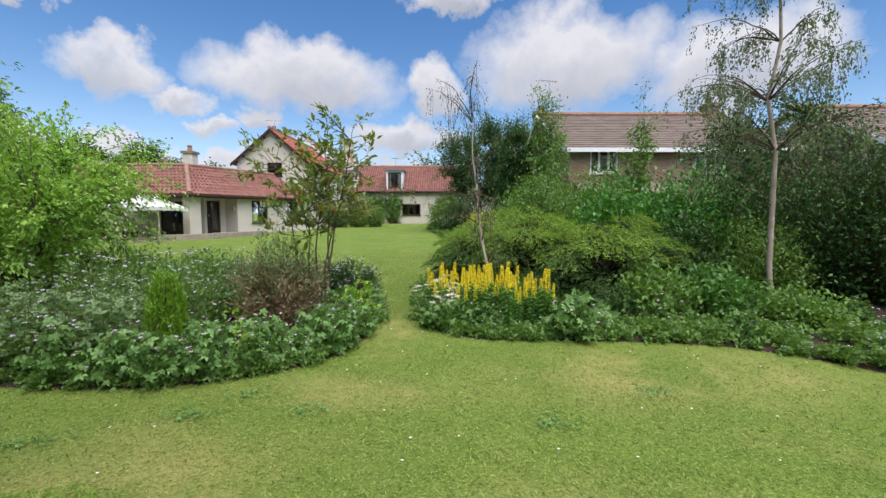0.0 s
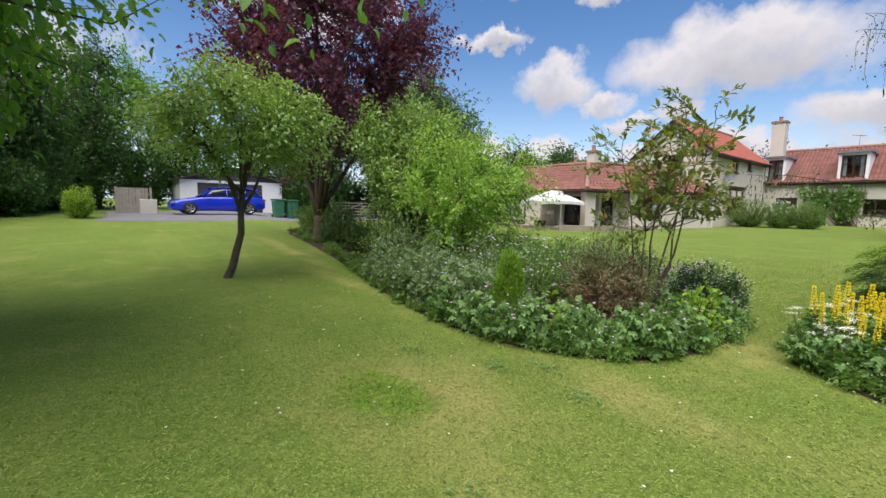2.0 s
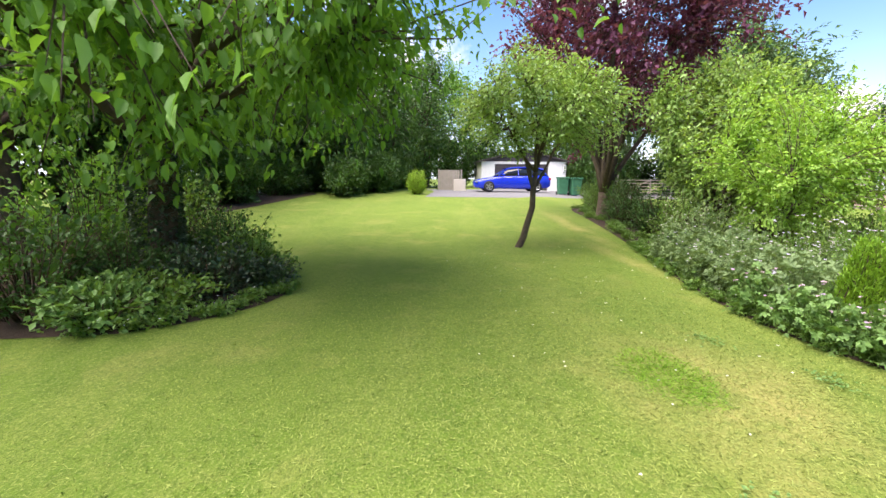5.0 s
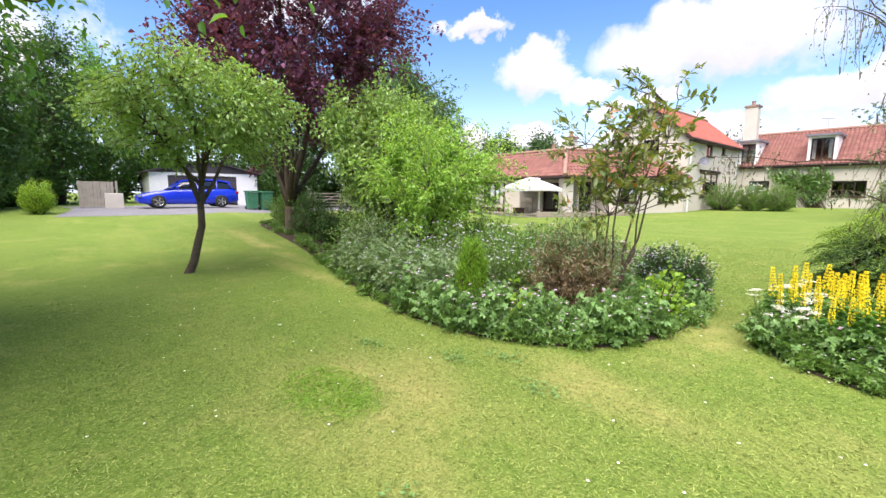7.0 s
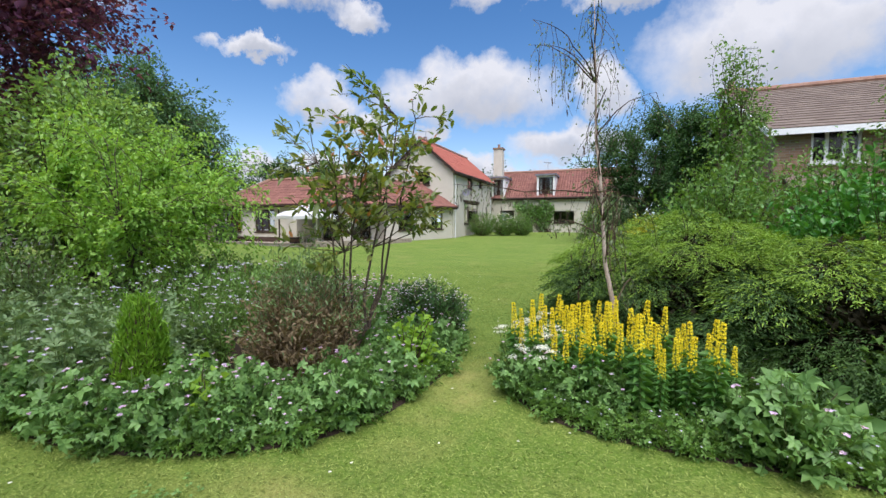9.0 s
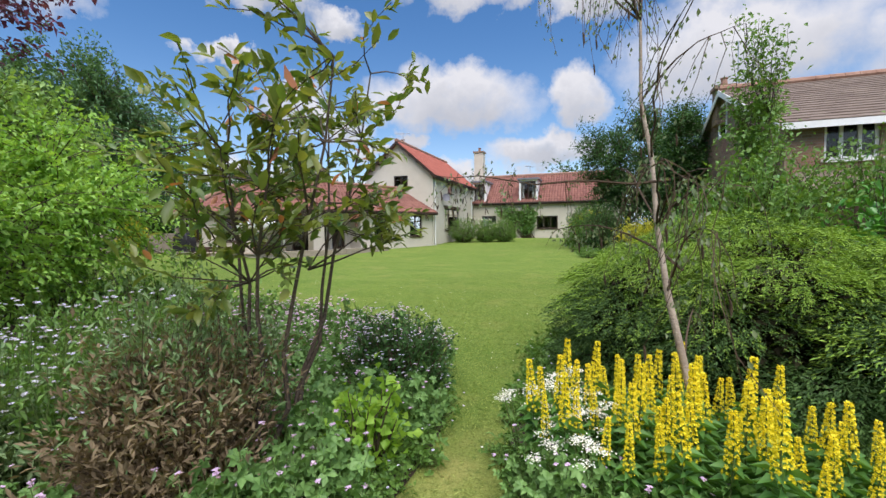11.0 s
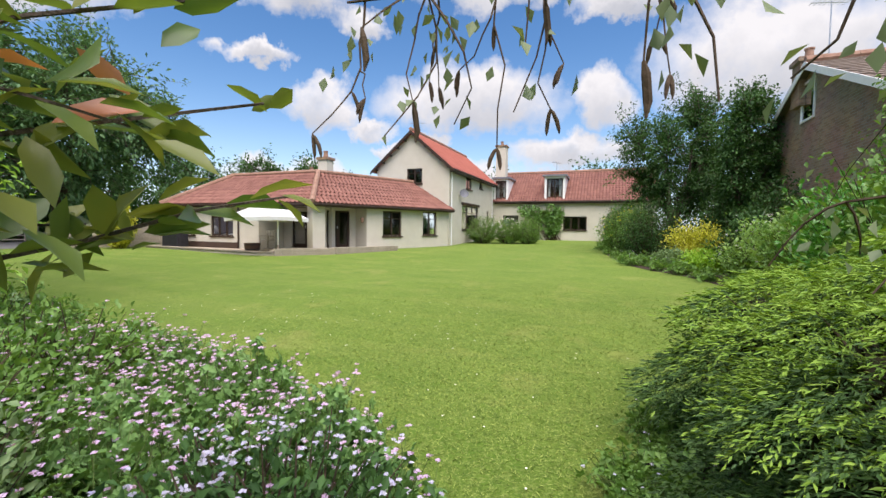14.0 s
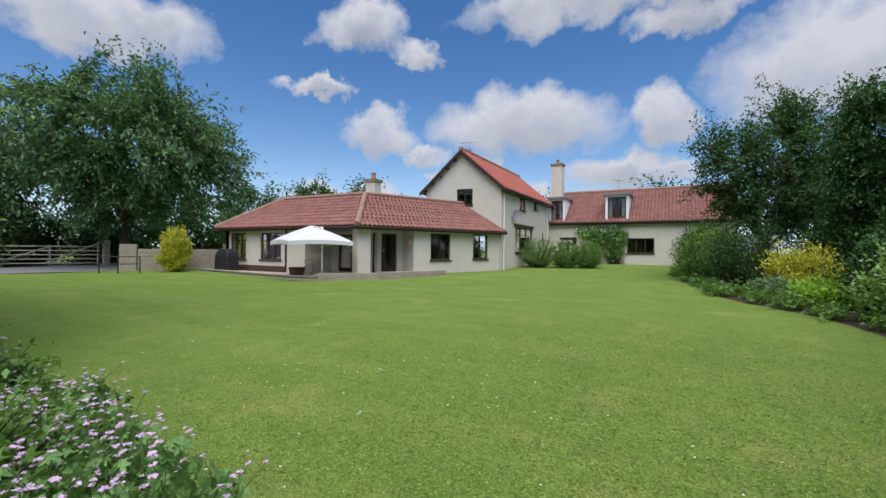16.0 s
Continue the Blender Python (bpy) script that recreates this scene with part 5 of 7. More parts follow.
def weeping_birch(place, label, height, trunk, lean, arms, seed, leafiness, reach, boughs=(), hanging=()):
    """A thin pale stem, arching limbs and hanging twigs with small leaves."""
    rng = np.random.default_rng(seed)
    x, y = place
    z = gz(x, y)
    t = thing("silver_birch", (x, y, z), label, "tree", "silver birches")
    stem = Build()
    way = bend((x, y, z - 0.05), (x + lean[0], y + lean[1], z + height), rng, 9, wig=0.025)
    stem.tube(way, [trunk * (1 - 0.095 * i) for i in range(10)], 9)
    part("trunk", stem, M["birchbark"], t, "pale peeling bark", smooth=True)
    limbs = Build()
    ways = []
    for k in range(arms):
        f = rng.uniform(0.3, 0.98)
        i = min(int(f * 9), 8)
        a = np.array(way[i])
        ang = rng.uniform(0, 2 * math.pi)
        ln = reach * (1.1 - 0.55 * f) * rng.uniform(0.7, 1.2)
        e = a + np.array([math.cos(ang) * ln, math.sin(ang) * ln, 0.15 + 0.5 * rng.uniform(0, 1)])
        w = bend(a, e, rng, 10, 0.15, 0.022)
        limbs.tube(w, [(trunk * 0.2 + 0.003) * (1 - 0.085 * i) for i in range(11)], 5, False)
        for j in range(7):
            s = np.array(w[rng.integers(3, 11)])
            d = s + np.array([rng.normal(0, 0.16), rng.normal(0, 0.16), -rng.uniform(0.2, 0.75)])
            h = bend(s, d, rng, 4, 0.12, 0.07)
            ways.append(h)
            limbs.tube(h, [0.0035, 0.003, 0.0025, 0.002, 0.0015], 3, False)
    for a, e, drop in boughs:
        w = bend(a, e, rng, 8, 0.05, 0.03)
        limbs.tube(w, [0.011, 0.010, 0.009, 0.008, 0.007, 0.006, 0.005, 0.004, 0.003], 5, False)
        for j in range(12):
            s = np.array(w[rng.integers(3, 9)])
            h = bend(s, s + np.array([rng.normal(0, 0.08), rng.normal(0, 0.08), -rng.uniform(0.1, drop)]), rng, 4, 0.05, 0.09)
            ways.append(h)
            limbs.tube(h, [0.003, 0.0028, 0.0025, 0.002, 0.0016], 4, False)
    bunches = []
    for a, e in hanging:  # long bare twigs with pairs of catkins
        w = bend(a, e, rng, 7, 0.02, 0.07)
        limbs.tube(w, [0.0032, 0.003, 0.0027, 0.0024, 0.0021, 0.0018, 0.0016, 0.0014], 5, False)
        bunches += [w[-1], w[-1], w[4]]
        s = np.array(w[3])
        h = bend(s, s + np.array([rng.normal(0, 0.05), rng.normal(0, 0.04), -rng.uniform(0.08, 0.13)]), rng, 4, 0.02, 0.1)
        limbs.tube(h, [0.0022, 0.002, 0.0018, 0.0016, 0.0013], 5, False)
        bunches += [h[-1], h[-1]]
        ways.append(w[:4])
    part("branches", limbs, M["twig"], t)
    P, D = twig_leaves(ways, leafiness, rng, 0.1, 0.5, 0.035)
    D[:, 2] -= 0.8
    Ls = (0.036 if height < 5 else 0.05) * rng.uniform(0.6, 1.2, len(P))
    part("crown", leaf_cloud("crown", P, D, Ls, Ls * 0.6, LEAF["birch"], rng), LEAF["birch"], t)
    cat = Build()
    for w in ways[::5]:
        p = np.array(w[-1])
        cat.tube([p, p + (0.004, 0, -0.02), p + (0.008, 0.004, -0.06), p + (0.006, 0, -0.085)], [0.003, 0.007, 0.007, 0.002], 6)
    for p in bunches:
        p = np.array(p)
        q = rng.normal(0, 0.008, 2)
        n = rng.uniform(0.7, 1.1)
        cat.tube([p, p + (q[0] * 0.4, q[1] * 0.4, -0.008 * n), p + (q[0], q[1], -0.025 * n), p + (q[0] * 1.3, q[1] * 1.3, -0.042 * n), p + (q[0] * 1.4, q[1] * 1.4, -0.052 * n)], [0.0012, 0.0038, 0.0046, 0.0038, 0.001], 7)
    part("catkins", cat, M["twig"], t, "brown hanging catkins")
    return t


weeping_birch((0.58, 5.2), "young weeping silver birch with sparse hanging twigs", 4.1, 0.03, (-0.42, 0.85), 15, 9, 9, 1.15,
              [((0.38, 5.62, 1.95), (-1.45, 5.9, 2.1), 0.33), ((0.44, 5.5, 1.35), (-0.38, 6.15, 1.62), 0.2)],
              [((-1.0, 5.88, 2.13), (-1.06, 5.86, 1.72)), ((-0.9, 5.88, 2.13), (-0.96, 5.9, 1.80)), ((-1.4, 5.9, 2.1), (-1.46, 5.78, 1.76)), ((-0.7, 5.86, 2.1), (-0.74, 5.95, 1.86)), ((-1.2, 5.9, 2.11), (-1.24, 5.98, 1.9))])
weeping_birch((5.0, 5.5), "tall silver birch with pale trunk and drooping leafy twigs", 7.6, 0.048, (0.1, 0.2), 60, 12, 30, 1.6)


def photinia():
    """Open shrub with arching bare stems and large glossy leaves in whorls at the twig ends."""
    rng = np.random.default_rng(3)
    x, y = -2.1, 4.5
    z = gz(x, y)
    t = thing("photinia_bush", (x, y, z), "open tall shrub with glossy bronze green leaves on bare stems", "shrub")
    wood = Build()
    ends, ways = [], []
    for k in range(6):
        a = 2 * math.pi * k / 6 + rng.uniform(-0.3, 0.3)
        r = rng.uniform(0.35, 0.85)
        e = np.array([x + 0.25 + math.cos(a) * r * 0.8, y + 0.1 + math.sin(a) * r, z + rng.uniform(1.95, 2.75)])
        w = bend((x + math.cos(a) * 0.07, y + math.sin(a) * 0.07, z - 0.05), e, rng, 7, -0.06, 0.03)
        wood.tube(w, [0.019, 0.0175, 0.016, 0.0135, 0.011, 0.009, 0.007, 0.005], 6)
        for j in range(23):
            s = np.array(w[rng.integers(5, 8)])
            b = rng.uniform(0, 2 * math.pi)
            ln = rng.uniform(0.25, 0.62)
            d = s + np.array([math.cos(b) * ln, math.sin(b) * ln, rng.uniform(-0.15, 0.5)])
            h = bend(s, d, rng, 4, 0.02, 0.06)
            if d[0] > -1.15 or d[1] > 5.3 and d[2] < z + 1.5:
                continue
            ways.append(h)
            wood.tube(h, [0.0055, 0.005, 0.004, 0.003, 0.0025], 4, False)
    for e in ((-1.44, 5.62, 1.78), (-1.5, 5.75, 1.62), (-1.55, 5.55, 1.95)):
        h = bend((-2.05, 4.95, 1.35), e, rng, 5, 0.04, 0.03)
        ways += [h, h]
        wood.tube(h, [0.009, 0.008, 0.006, 0.005, 0.004, 0.003], 4, False)
    part("stems", wood, M["bark"], t)
    P, D = twig_leaves(ways, 14, rng, 0.45, 0.75, 0.025)
    Ls = 0.108 * rng.uniform(0.55, 1.25, len(P))
    k = rng.uniform(0, 1, len(P)) < 0.03
    part("leaves", leaf_cloud("leaves", P[~k], D[~k], Ls[~k], Ls[~k] * 0.40, LEAF["bronze"], rng, fold=0.18, oval=True), LEAF["bronze"], t)
    part("new_leaves", leaf_cloud("new_leaves", P[k], D[k], Ls[k], Ls[k] * 0.4, LEAF["red"], rng, fold=0.18, oval=True), LEAF["red"], t, "reddish new leaves")


photinia()


# ---- ivy and undergrowth round the big tree ----
def ivy(place, r, hgt, seed):
    rng = np.random.default_rng(seed)
    x, y = place
    n = 2600
    a, h = rng.uniform(0, 2 * math.pi, n), rng.uniform(0, 1, n) ** 1.3 * hgt
    P = np.stack([x + np.cos(a) * (r + rng.uniform(0, 0.07, n)), y + np.sin(a) * (r + rng.uniform(0, 0.07, n)), gz(x, y) + h], 1)
    D = np.stack([np.cos(a), np.sin(a), rng.uniform(-1, 0.3, n)], 1) + rng.normal(0, 0.4, (n, 3))
    t = thing("ivy", (x, y, gz(x, y)), "dark ivy climbing the tree trunk", "ivy")
    part("leaves", leaf_cloud("leaves", P, D, 0.07, 0.06, LEAF["ivy"], rng), LEAF["ivy"], t)


ivy((-5.9, -5.3), 0.28, 2.0, 4)
for i, (x, y, r, h, m, lf) in enumerate(((-4.9, -4.0, 0.75, 0.75, "ivy", 0.07), (-5.9, -3.9, 0.7, 0.8, "mid", 0.07), (-4.2, -4.3, 0.6, 0.45, "mid", 0.07), (-6.9, -4.9, 0.9, 1.1, "dark", 0.07), (-4.9, -5.2, 0.9, 1.0, "dark", 0.07),
                                         (-3.7, -4.6, 0.6, 0.5, "geran", 0.08), (-5.2, -3.45, 0.5, 0.4, "ivy", 0.06), (-8.0, -6.2, 1.2, 1.6, "mid", 0.09), (-4.0, -5.6, 1.0, 1.4, "wood", 0.08), (-6.5, -6.8, 1.3, 2.2, "big", 0.1))):
    shrub("undergrowth_bush", (x, y), "low dark leafy undergrowth below the big tree" if h < 0.9 else "loose woodland shrub below the big tree", (r, r, h), LEAF[m], lf, stems=110, per=24, seed=100 + i,
          group="undergrowth", ragged=0.4, wide=0.6)

WOODS = [(-38, -9, 10), (-41, -3, 10), (-44, 4, 10), (-43, 11, 10), (-34, -12, 11), (-29.5, -11.5, 10), (-47, -2, 12), (-12, -12, 8), (-15, -11.5, 9), (-18.5, -11, 8.5), (-22, -10.5, 9), (-26, -9.5, 8), (-30, -8.5, 9), (-13.5, -16, 11), (-20, -15, 11), (-27, -14, 11), (-6, -13, 9), (-1.5, -11.5, 8), (4, -11, 8), (-34, -5, 8), (9, -8, 7), (-36, -1.5, 12), (-24.5, -6.5, 9), (-28.5, -4.2, 10), (-41, 1, 12.5), (-24, -12.5, 11), (-16.5, -13.5, 11), (-10.5, -14, 10)]
for i, (x, y, h) in enumerate(WOODS):
    tree("woodland_tree", (x, y), "tall dark woodland tree in full leaf", 0.2, 1.6, (0, 0, h * 0.52), (3.0, 2.8, h * 0.48), LEAF["wood"] if i % 4 else LEAF["big"], 0.25, per=26, limbs=7, twigs=260, seed=120 + i,
         group="woodland trees", ragged=0.4, wide=0.6, hollow=0.3, jitter=0.2)
for i, (x, y, h) in enumerate(((-11.5, -9.6, 2.2), (-14.5, -10.2, 2.4), (-18, -9.6, 2.6), (-22, -9, 2.4), (-25.5, -8.2, 2.6), (-29, -7, 2.6), (-32, -3.5, 3.0), (-22.3, -5.6, 2.2), (-24.6, -4.3, 2.4), (-27.2, -4.0, 2.8))):
    shrub("woodland_shrub", (x, y), "dark evergreen shrub along the woodland edge", (2.0, 1.3, h), LEAF["wood"], 0.15, stems=190, per=34, seed=140 + i, group="woodland shrubs", ragged=0.4, wide=0.6, jitter=0.12)

# ---- island bed: shrubs ----
shrub("heath_bush", (-2.35, 4.15), "dense twiggy red brown heath bush", (0.68, 0.62, 1.42), LEAF["brown"], 0.055, stems=300, per=60, seed=5, ragged=0.4, wide=0.3, hollow=0.3, jitter=0.045, thick=0.35, tips=LEAF["greyish"], tipshare=0.34)
shrub("dwarf_conifer", (-3.15, 3.15), "small bright green upright dwarf conifer", (0.17, 0.17, 1.02), LEAF["dwarf"], 0.055, stems=260, per=70, seed=6, ragged=0.06, wide=0.22, hollow=0.75, jitter=0.018, spread=0.4, category="conifer")
shrub("daisy_bush", (-1.85, 6.05), "rounded dark green bush dotted with pale flowers", (0.52, 0.6, 0.85), LEAF["dark"], 0.045, stems=260, per=40, seed=7, ragged=0.12, wide=0.5, hollow=0.6, flowers=LEAF["lilac"], nflow=420, fsize=0.014,
      jitter=0.03)
shrub("lime_leaved_plant", (-1.55, 4.85), "low plant with lime green rounded leaves", (0.3, 0.35, 0.62), LEAF["lime"], 0.075, stems=50, per=14, seed=8, wide=0.8)
shrub("lime_leaved_plant", (-2.35, 3.12), "young plant with large lime green leaves", (0.2, 0.2, 0.52), LEAF["lime"], 0.085, stems=22, per=6, seed=9, wide=0.8)
for i, (x, y, rx, ry, h, m, fl) in enumerate(((-8.6, 4.75, 0.9, 0.8, 1.25, "mid", "white"), (-7.3, 4.3, 0.8, 0.7, 1.1, "greyish", "lilac"), (-10.6, 5.0, 1.0, 0.7, 1.3, "dark", None), (-12.3, 5.0, 1.0, 0.7, 1.5, "dark", None),
                                              (-14.2, 5.2, 1.2, 0.8, 1.6, "mid", None), (-15.8, 5.6, 1.2, 0.9, 1.3, "mid", None), (-5.2, 5.6, 0.8, 0.8, 1.0, "mid", "lilac"), (-4.2, 5.9, 0.7, 0.7, 0.95, "mid", None),
                                              (-3.4, 5.6, 0.55, 0.55, 0.9, "greyish", "pink"), (-4.9, 6.9, 0.9, 0.7, 0.9, "mid", "pink"), (-6.6, 7.2, 1.0, 0.8, 1.0, "mid", None), (-9.0, 7.3, 1.3, 0.9, 1.4, "mid", None),
                                              (-12.0, 7.5, 1.5, 1.0, 2.0, "dark", None))):
    shrub("border_shrub", (x, y), "leafy border shrub" + (" with small pale flowers" if fl else " with dense green leaves"), (rx, ry, h), LEAF[m], 0.065, stems=170, per=34, seed=200 + i, group="border shrubs", ragged=0.35,
          flowers=LEAF[fl] if fl else None, nflow=90, fsize=0.02, wide=0.5, jitter=0.05)


# ---- island bed: perennials ----
def perennial(name, label, rad, hgt, leafmat, leaf, lobes, stems, per, flowermat, nflow, fsize, seed, spire=False, wide=0.5, group="", floss=0.12):
    """One soft-stemmed plant at the origin: stems, leaves, flowers."""
    rng = np.random.default_rng(seed)
    t = thing(name, (0, 0, 0), label, "plant", group)
    st = Build()
    ways, tops = [], []
    for k in range(stems):
        a, r = rng.uniform(0, 2 * math.pi), rad * math.sqrt(rng.uniform(0, 1))
        h = hgt * (1 - 0.55 * (r / rad) ** 2) * rng.uniform(0.75, 1.1)
        e = np.array([math.cos(a) * r, math.sin(a) * r, h])
        w = bend((e[0] * 0.3, e[1] * 0.3, -0.02), e, rng, 4, 0.05, 0.04)
        ways.append(w)
        tops.append(e)
        st.tube(w[::2], [0.005, 0.004, 0.002], 3, False)
    P, D = twig_leaves(ways, per, rng, 0.2, 0.7, 0.03)
    D[:, 2] += 0.1
    Ls = leaf * rng.uniform(0.6, 1.25, len(P))
    part("leaves", leaf_cloud("leaves", P, D, Ls, Ls * wide, leafmat, rng, lobes=lobes, droop=0.15), leafmat, t)
    if nflow:
        tops = np.array(tops)
        F0 = tops[rng.integers(0, len(tops), nflow)]
        F = F0 + np.stack([rng.normal(0, 0.05, nflow), rng.normal(0, 0.05, nflow), rng.uniform(0.02, floss, nflow)], 1)
        for a, b in zip(F0, F):
            st.tube([a - (0, 0, 0.03), b], [0.002, 0.0015], 3, False)
        Q, E = [], []
        for k in range(5):
            a = 2 * math.pi * k / 5 + rng.uniform(0, 0.4, nflow)
            Q.append(F)
            E.append(np.stack([np.cos(a), np.sin(a), rng.uniform(0.1, 0.7, nflow)], 1))
        part("flowers", leaf_cloud("flowers", np.concatenate(Q), np.concatenate(E), fsize, fsize * 0.9, flowermat, rng), flowermat, t)
    part("stems", st, M["stem"], t)
    return t


def scatter(kinds, poly, n, gap, seed, avoid=(), keep=None, low=0.8, high=1.2):
    """Copies of the plants over a stretch of a bed, no two nearer than gap."""
    rng = random.Random(seed)
    xs, ys = [p[0] for p in poly], [p[1] for p in poly]
    spots, tries, first = [], 0, {}
    while len(spots) < n and tries < n * 60:
        tries += 1
        x, y = rng.uniform(min(xs), max(xs)), rng.uniform(min(ys), max(ys))
        if not inside(poly, x, y) or any((x - a) ** 2 + (y - b) ** 2 < gap * gap for a, b in spots):
            continue
        if any((x - a) ** 2 + (y - b) ** 2 < r * r for a, b, r in avoid):
            continue
        spots.append((x, y))
    for i, (x, y) in enumerate(spots):
        k = kinds[rng.randrange(len(kinds))]
        s = rng.uniform(low, high)
        m = pose(x, y, gz(x, y) + 0.03, rng.uniform(-5, 5), rng.uniform(-5, 5), rng.uniform(0, 360)) @ Matrix.Scale(s, 4)
        if k not in first:
            k.matrix_basis = m
            first[k] = True
        else:
            c = copy_thing(k, Matrix())
            c.matrix_basis = m
    return spots


GER = [perennial("geranium", "hardy geranium with lobed green leaves and few pink flowers", 0.27, 0.46, LEAF["geran"], 0.055, 5, 44, 8, LEAF["pink"], 9, 0.02, 300 + i, wide=0.62, group="geraniums") for i in range(3)]
GERP = [perennial("geranium", "hardy geranium thick with pale pink lilac flowers", 0.28, 0.5, LEAF["geran"], 0.05, 5, 40, 7, LEAF["pink"], 28, 0.019, 310 + i, wide=0.6, group="geraniums") for i in range(3)]
PALE = [perennial("astrantia", "grey green leafy perennial with pale lilac flowers", 0.26, 0.66, LEAF["greyish"], 0.075, 3, 32, 12, LEAF["lilac"], 6, 0.021, 320 + i, wide=0.4, group="pale perennials") for i in range(3)]
TALL = [perennial("bellflower", "tall thin perennial topped with white lilac bells", 0.18, 0.98, LEAF["mid"], 0.07, 1, 18, 18, LEAF["lilac"], 13, 0.025, 330 + i, wide=0.35, group="bellflowers", floss=0.05) for i in range(2)]
LOW = [perennial("ground_cover", "low creeping leafy ground cover plant", 0.22, 0.20, LEAF["mid"], 0.05, 3, 26, 6, LEAF["lilac"], 2, 0.014, 340 + i, wide=0.5, group="ground cover") for i in range(2)]
HOLES = [(-3.03, 3.1, 0.22), (-2.35, 4.15, 0.5), (-1.85, 6.05, 0.5), (-2.1, 4.5, 0.12)]
scatter(GER, [(-4.0, 2.72), (-2.9, 2.75), (-2.2, 3.0), (-1.72, 3.4), (-1.45, 3.9), (-1.36, 4.5), (-1.9, 4.6), (-2.4, 3.6), (-4.0, 3.5)], 46, 0.21, 1, HOLES)
scatter(PALE, [(-7.6, 3.5), (-6.0, 3.1), (-4.8, 2.85), (-3.4, 2.9), (-3.3, 4.2), (-5.0, 4.5), (-7.4, 4.3)], 62, 0.25, 2, HOLES, low=0.8, high=1.15)
scatter(TALL, [(-6.5, 4.2), (-3.3, 3.9), (-2.9, 5.2), (-5.6, 5.4)], 30, 0.3, 3, HOLES, low=0.85, high=1.1)
scatter(GERP, [(-1.6, 6.45), (-1.95, 6.9), (-2.5, 7.25), (-3.6, 7.55), (-5.4, 7.85), (-5.6, 6.6), (-3.4, 6.2), (-2.4, 6.2)], 62, 0.24, 4, HOLES, low=0.85, high=1.2)
scatter(GER, [(-1.4, 4.6), (-1.36, 5.5), (-2.0, 5.6), (-3.4, 6.2), (-3.6, 4.9), (-2.0, 4.6)], 22, 0.26, 5, HOLES)
scatter(GERP + PALE, [(-5.4, 8.0), (-8.5, 8.1), (-8.5, 7.9), (-5.6, 6.6)], 12, 0.35, 6)
scatter(LOW, [(-17, 4.75), (-11.5, 4.25), (-7.4, 3.45), (-7.2, 4.0), (-11.0, 4.8), (-16.5, 5.2)], 24, 0.35, 7)


# ---- border on the fence side ----
def loosestrife():
    """A leafy stem that ends in a tapering spike of yellow flowers."""
    rng = np.random.default_rng(77)
    t = thing("yellow_loosestrife", (0, 0, 0), "upright loosestrife with dense spike of bright yellow flowers", "flower", "yellow loosestrife")
    st = Build()
    st.tube([(0, 0, -0.02), (0.01, 0, 0.35), (0, 0.01, 0.6), (0, 0, 0.86)], [0.006, 0.005, 0.004, 0.002], 5)
    part("stem", st, M["stem"], t)
    P, D = [], []
    for k in range(16):
        for j in range(4):
            a = j * math.pi / 2 + k * 0.8
            P.append((0, 0, 0.06 + k * 0.034))
            D.append((math.cos(a), math.sin(a), 0.35))
    P, D = np.array(P), np.array(D)
    part("leaves", leaf_cloud("leaves", P, D, 0.11, 0.042, LEAF["loose"], rng, droop=0.25), LEAF["loose"], t)
    whorls, each = 10, 6
    n = whorls * each
    h = np.repeat(np.arange(whorls) / (whorls - 1), each)
    a = np.tile(np.arange(each) * 2 * math.pi / each, whorls) + h * 7.0 + rng.normal(0, 0.15, n)
    r = 0.034 * (1 - 0.75 * h)
    C = np.stack([np.cos(a) * r, np.sin(a) * r, 0.55 + 0.30 * h + rng.normal(0, 0.004, n)], 1)
    Q, E = [], []
    for k in range(5):
        b = 2 * math.pi * k / 5
        u = np.stack([-np.sin(a), np.cos(a), np.zeros(n)], 1)
        E.append(np.stack([np.cos(a), np.sin(a), np.full(n, 0.2)], 1) * 0.7 + u * math.cos(b) + np.array([0, 0, 1.0]) * math.sin(b))
        Q.append(C)
    part("flower_spike", leaf_cloud("flower_spike", np.concatenate(Q), np.concatenate(E), 0.0165, 0.013, LEAF["yellow"], rng), LEAF["yellow"], t, "bright yellow flower spike")
    return t


scatter([loosestrife()], [(-0.5, 5.05), (-0.2, 4.65), (0.4, 4.45), (1.15, 4.5), (1.35, 4.8), (0.9, 5.2), (0.4, 5.5), (-0.3, 5.5)], 66, 0.115, 8, [(0.58, 5.2, 0.1)], low=0.72, high=1.05)


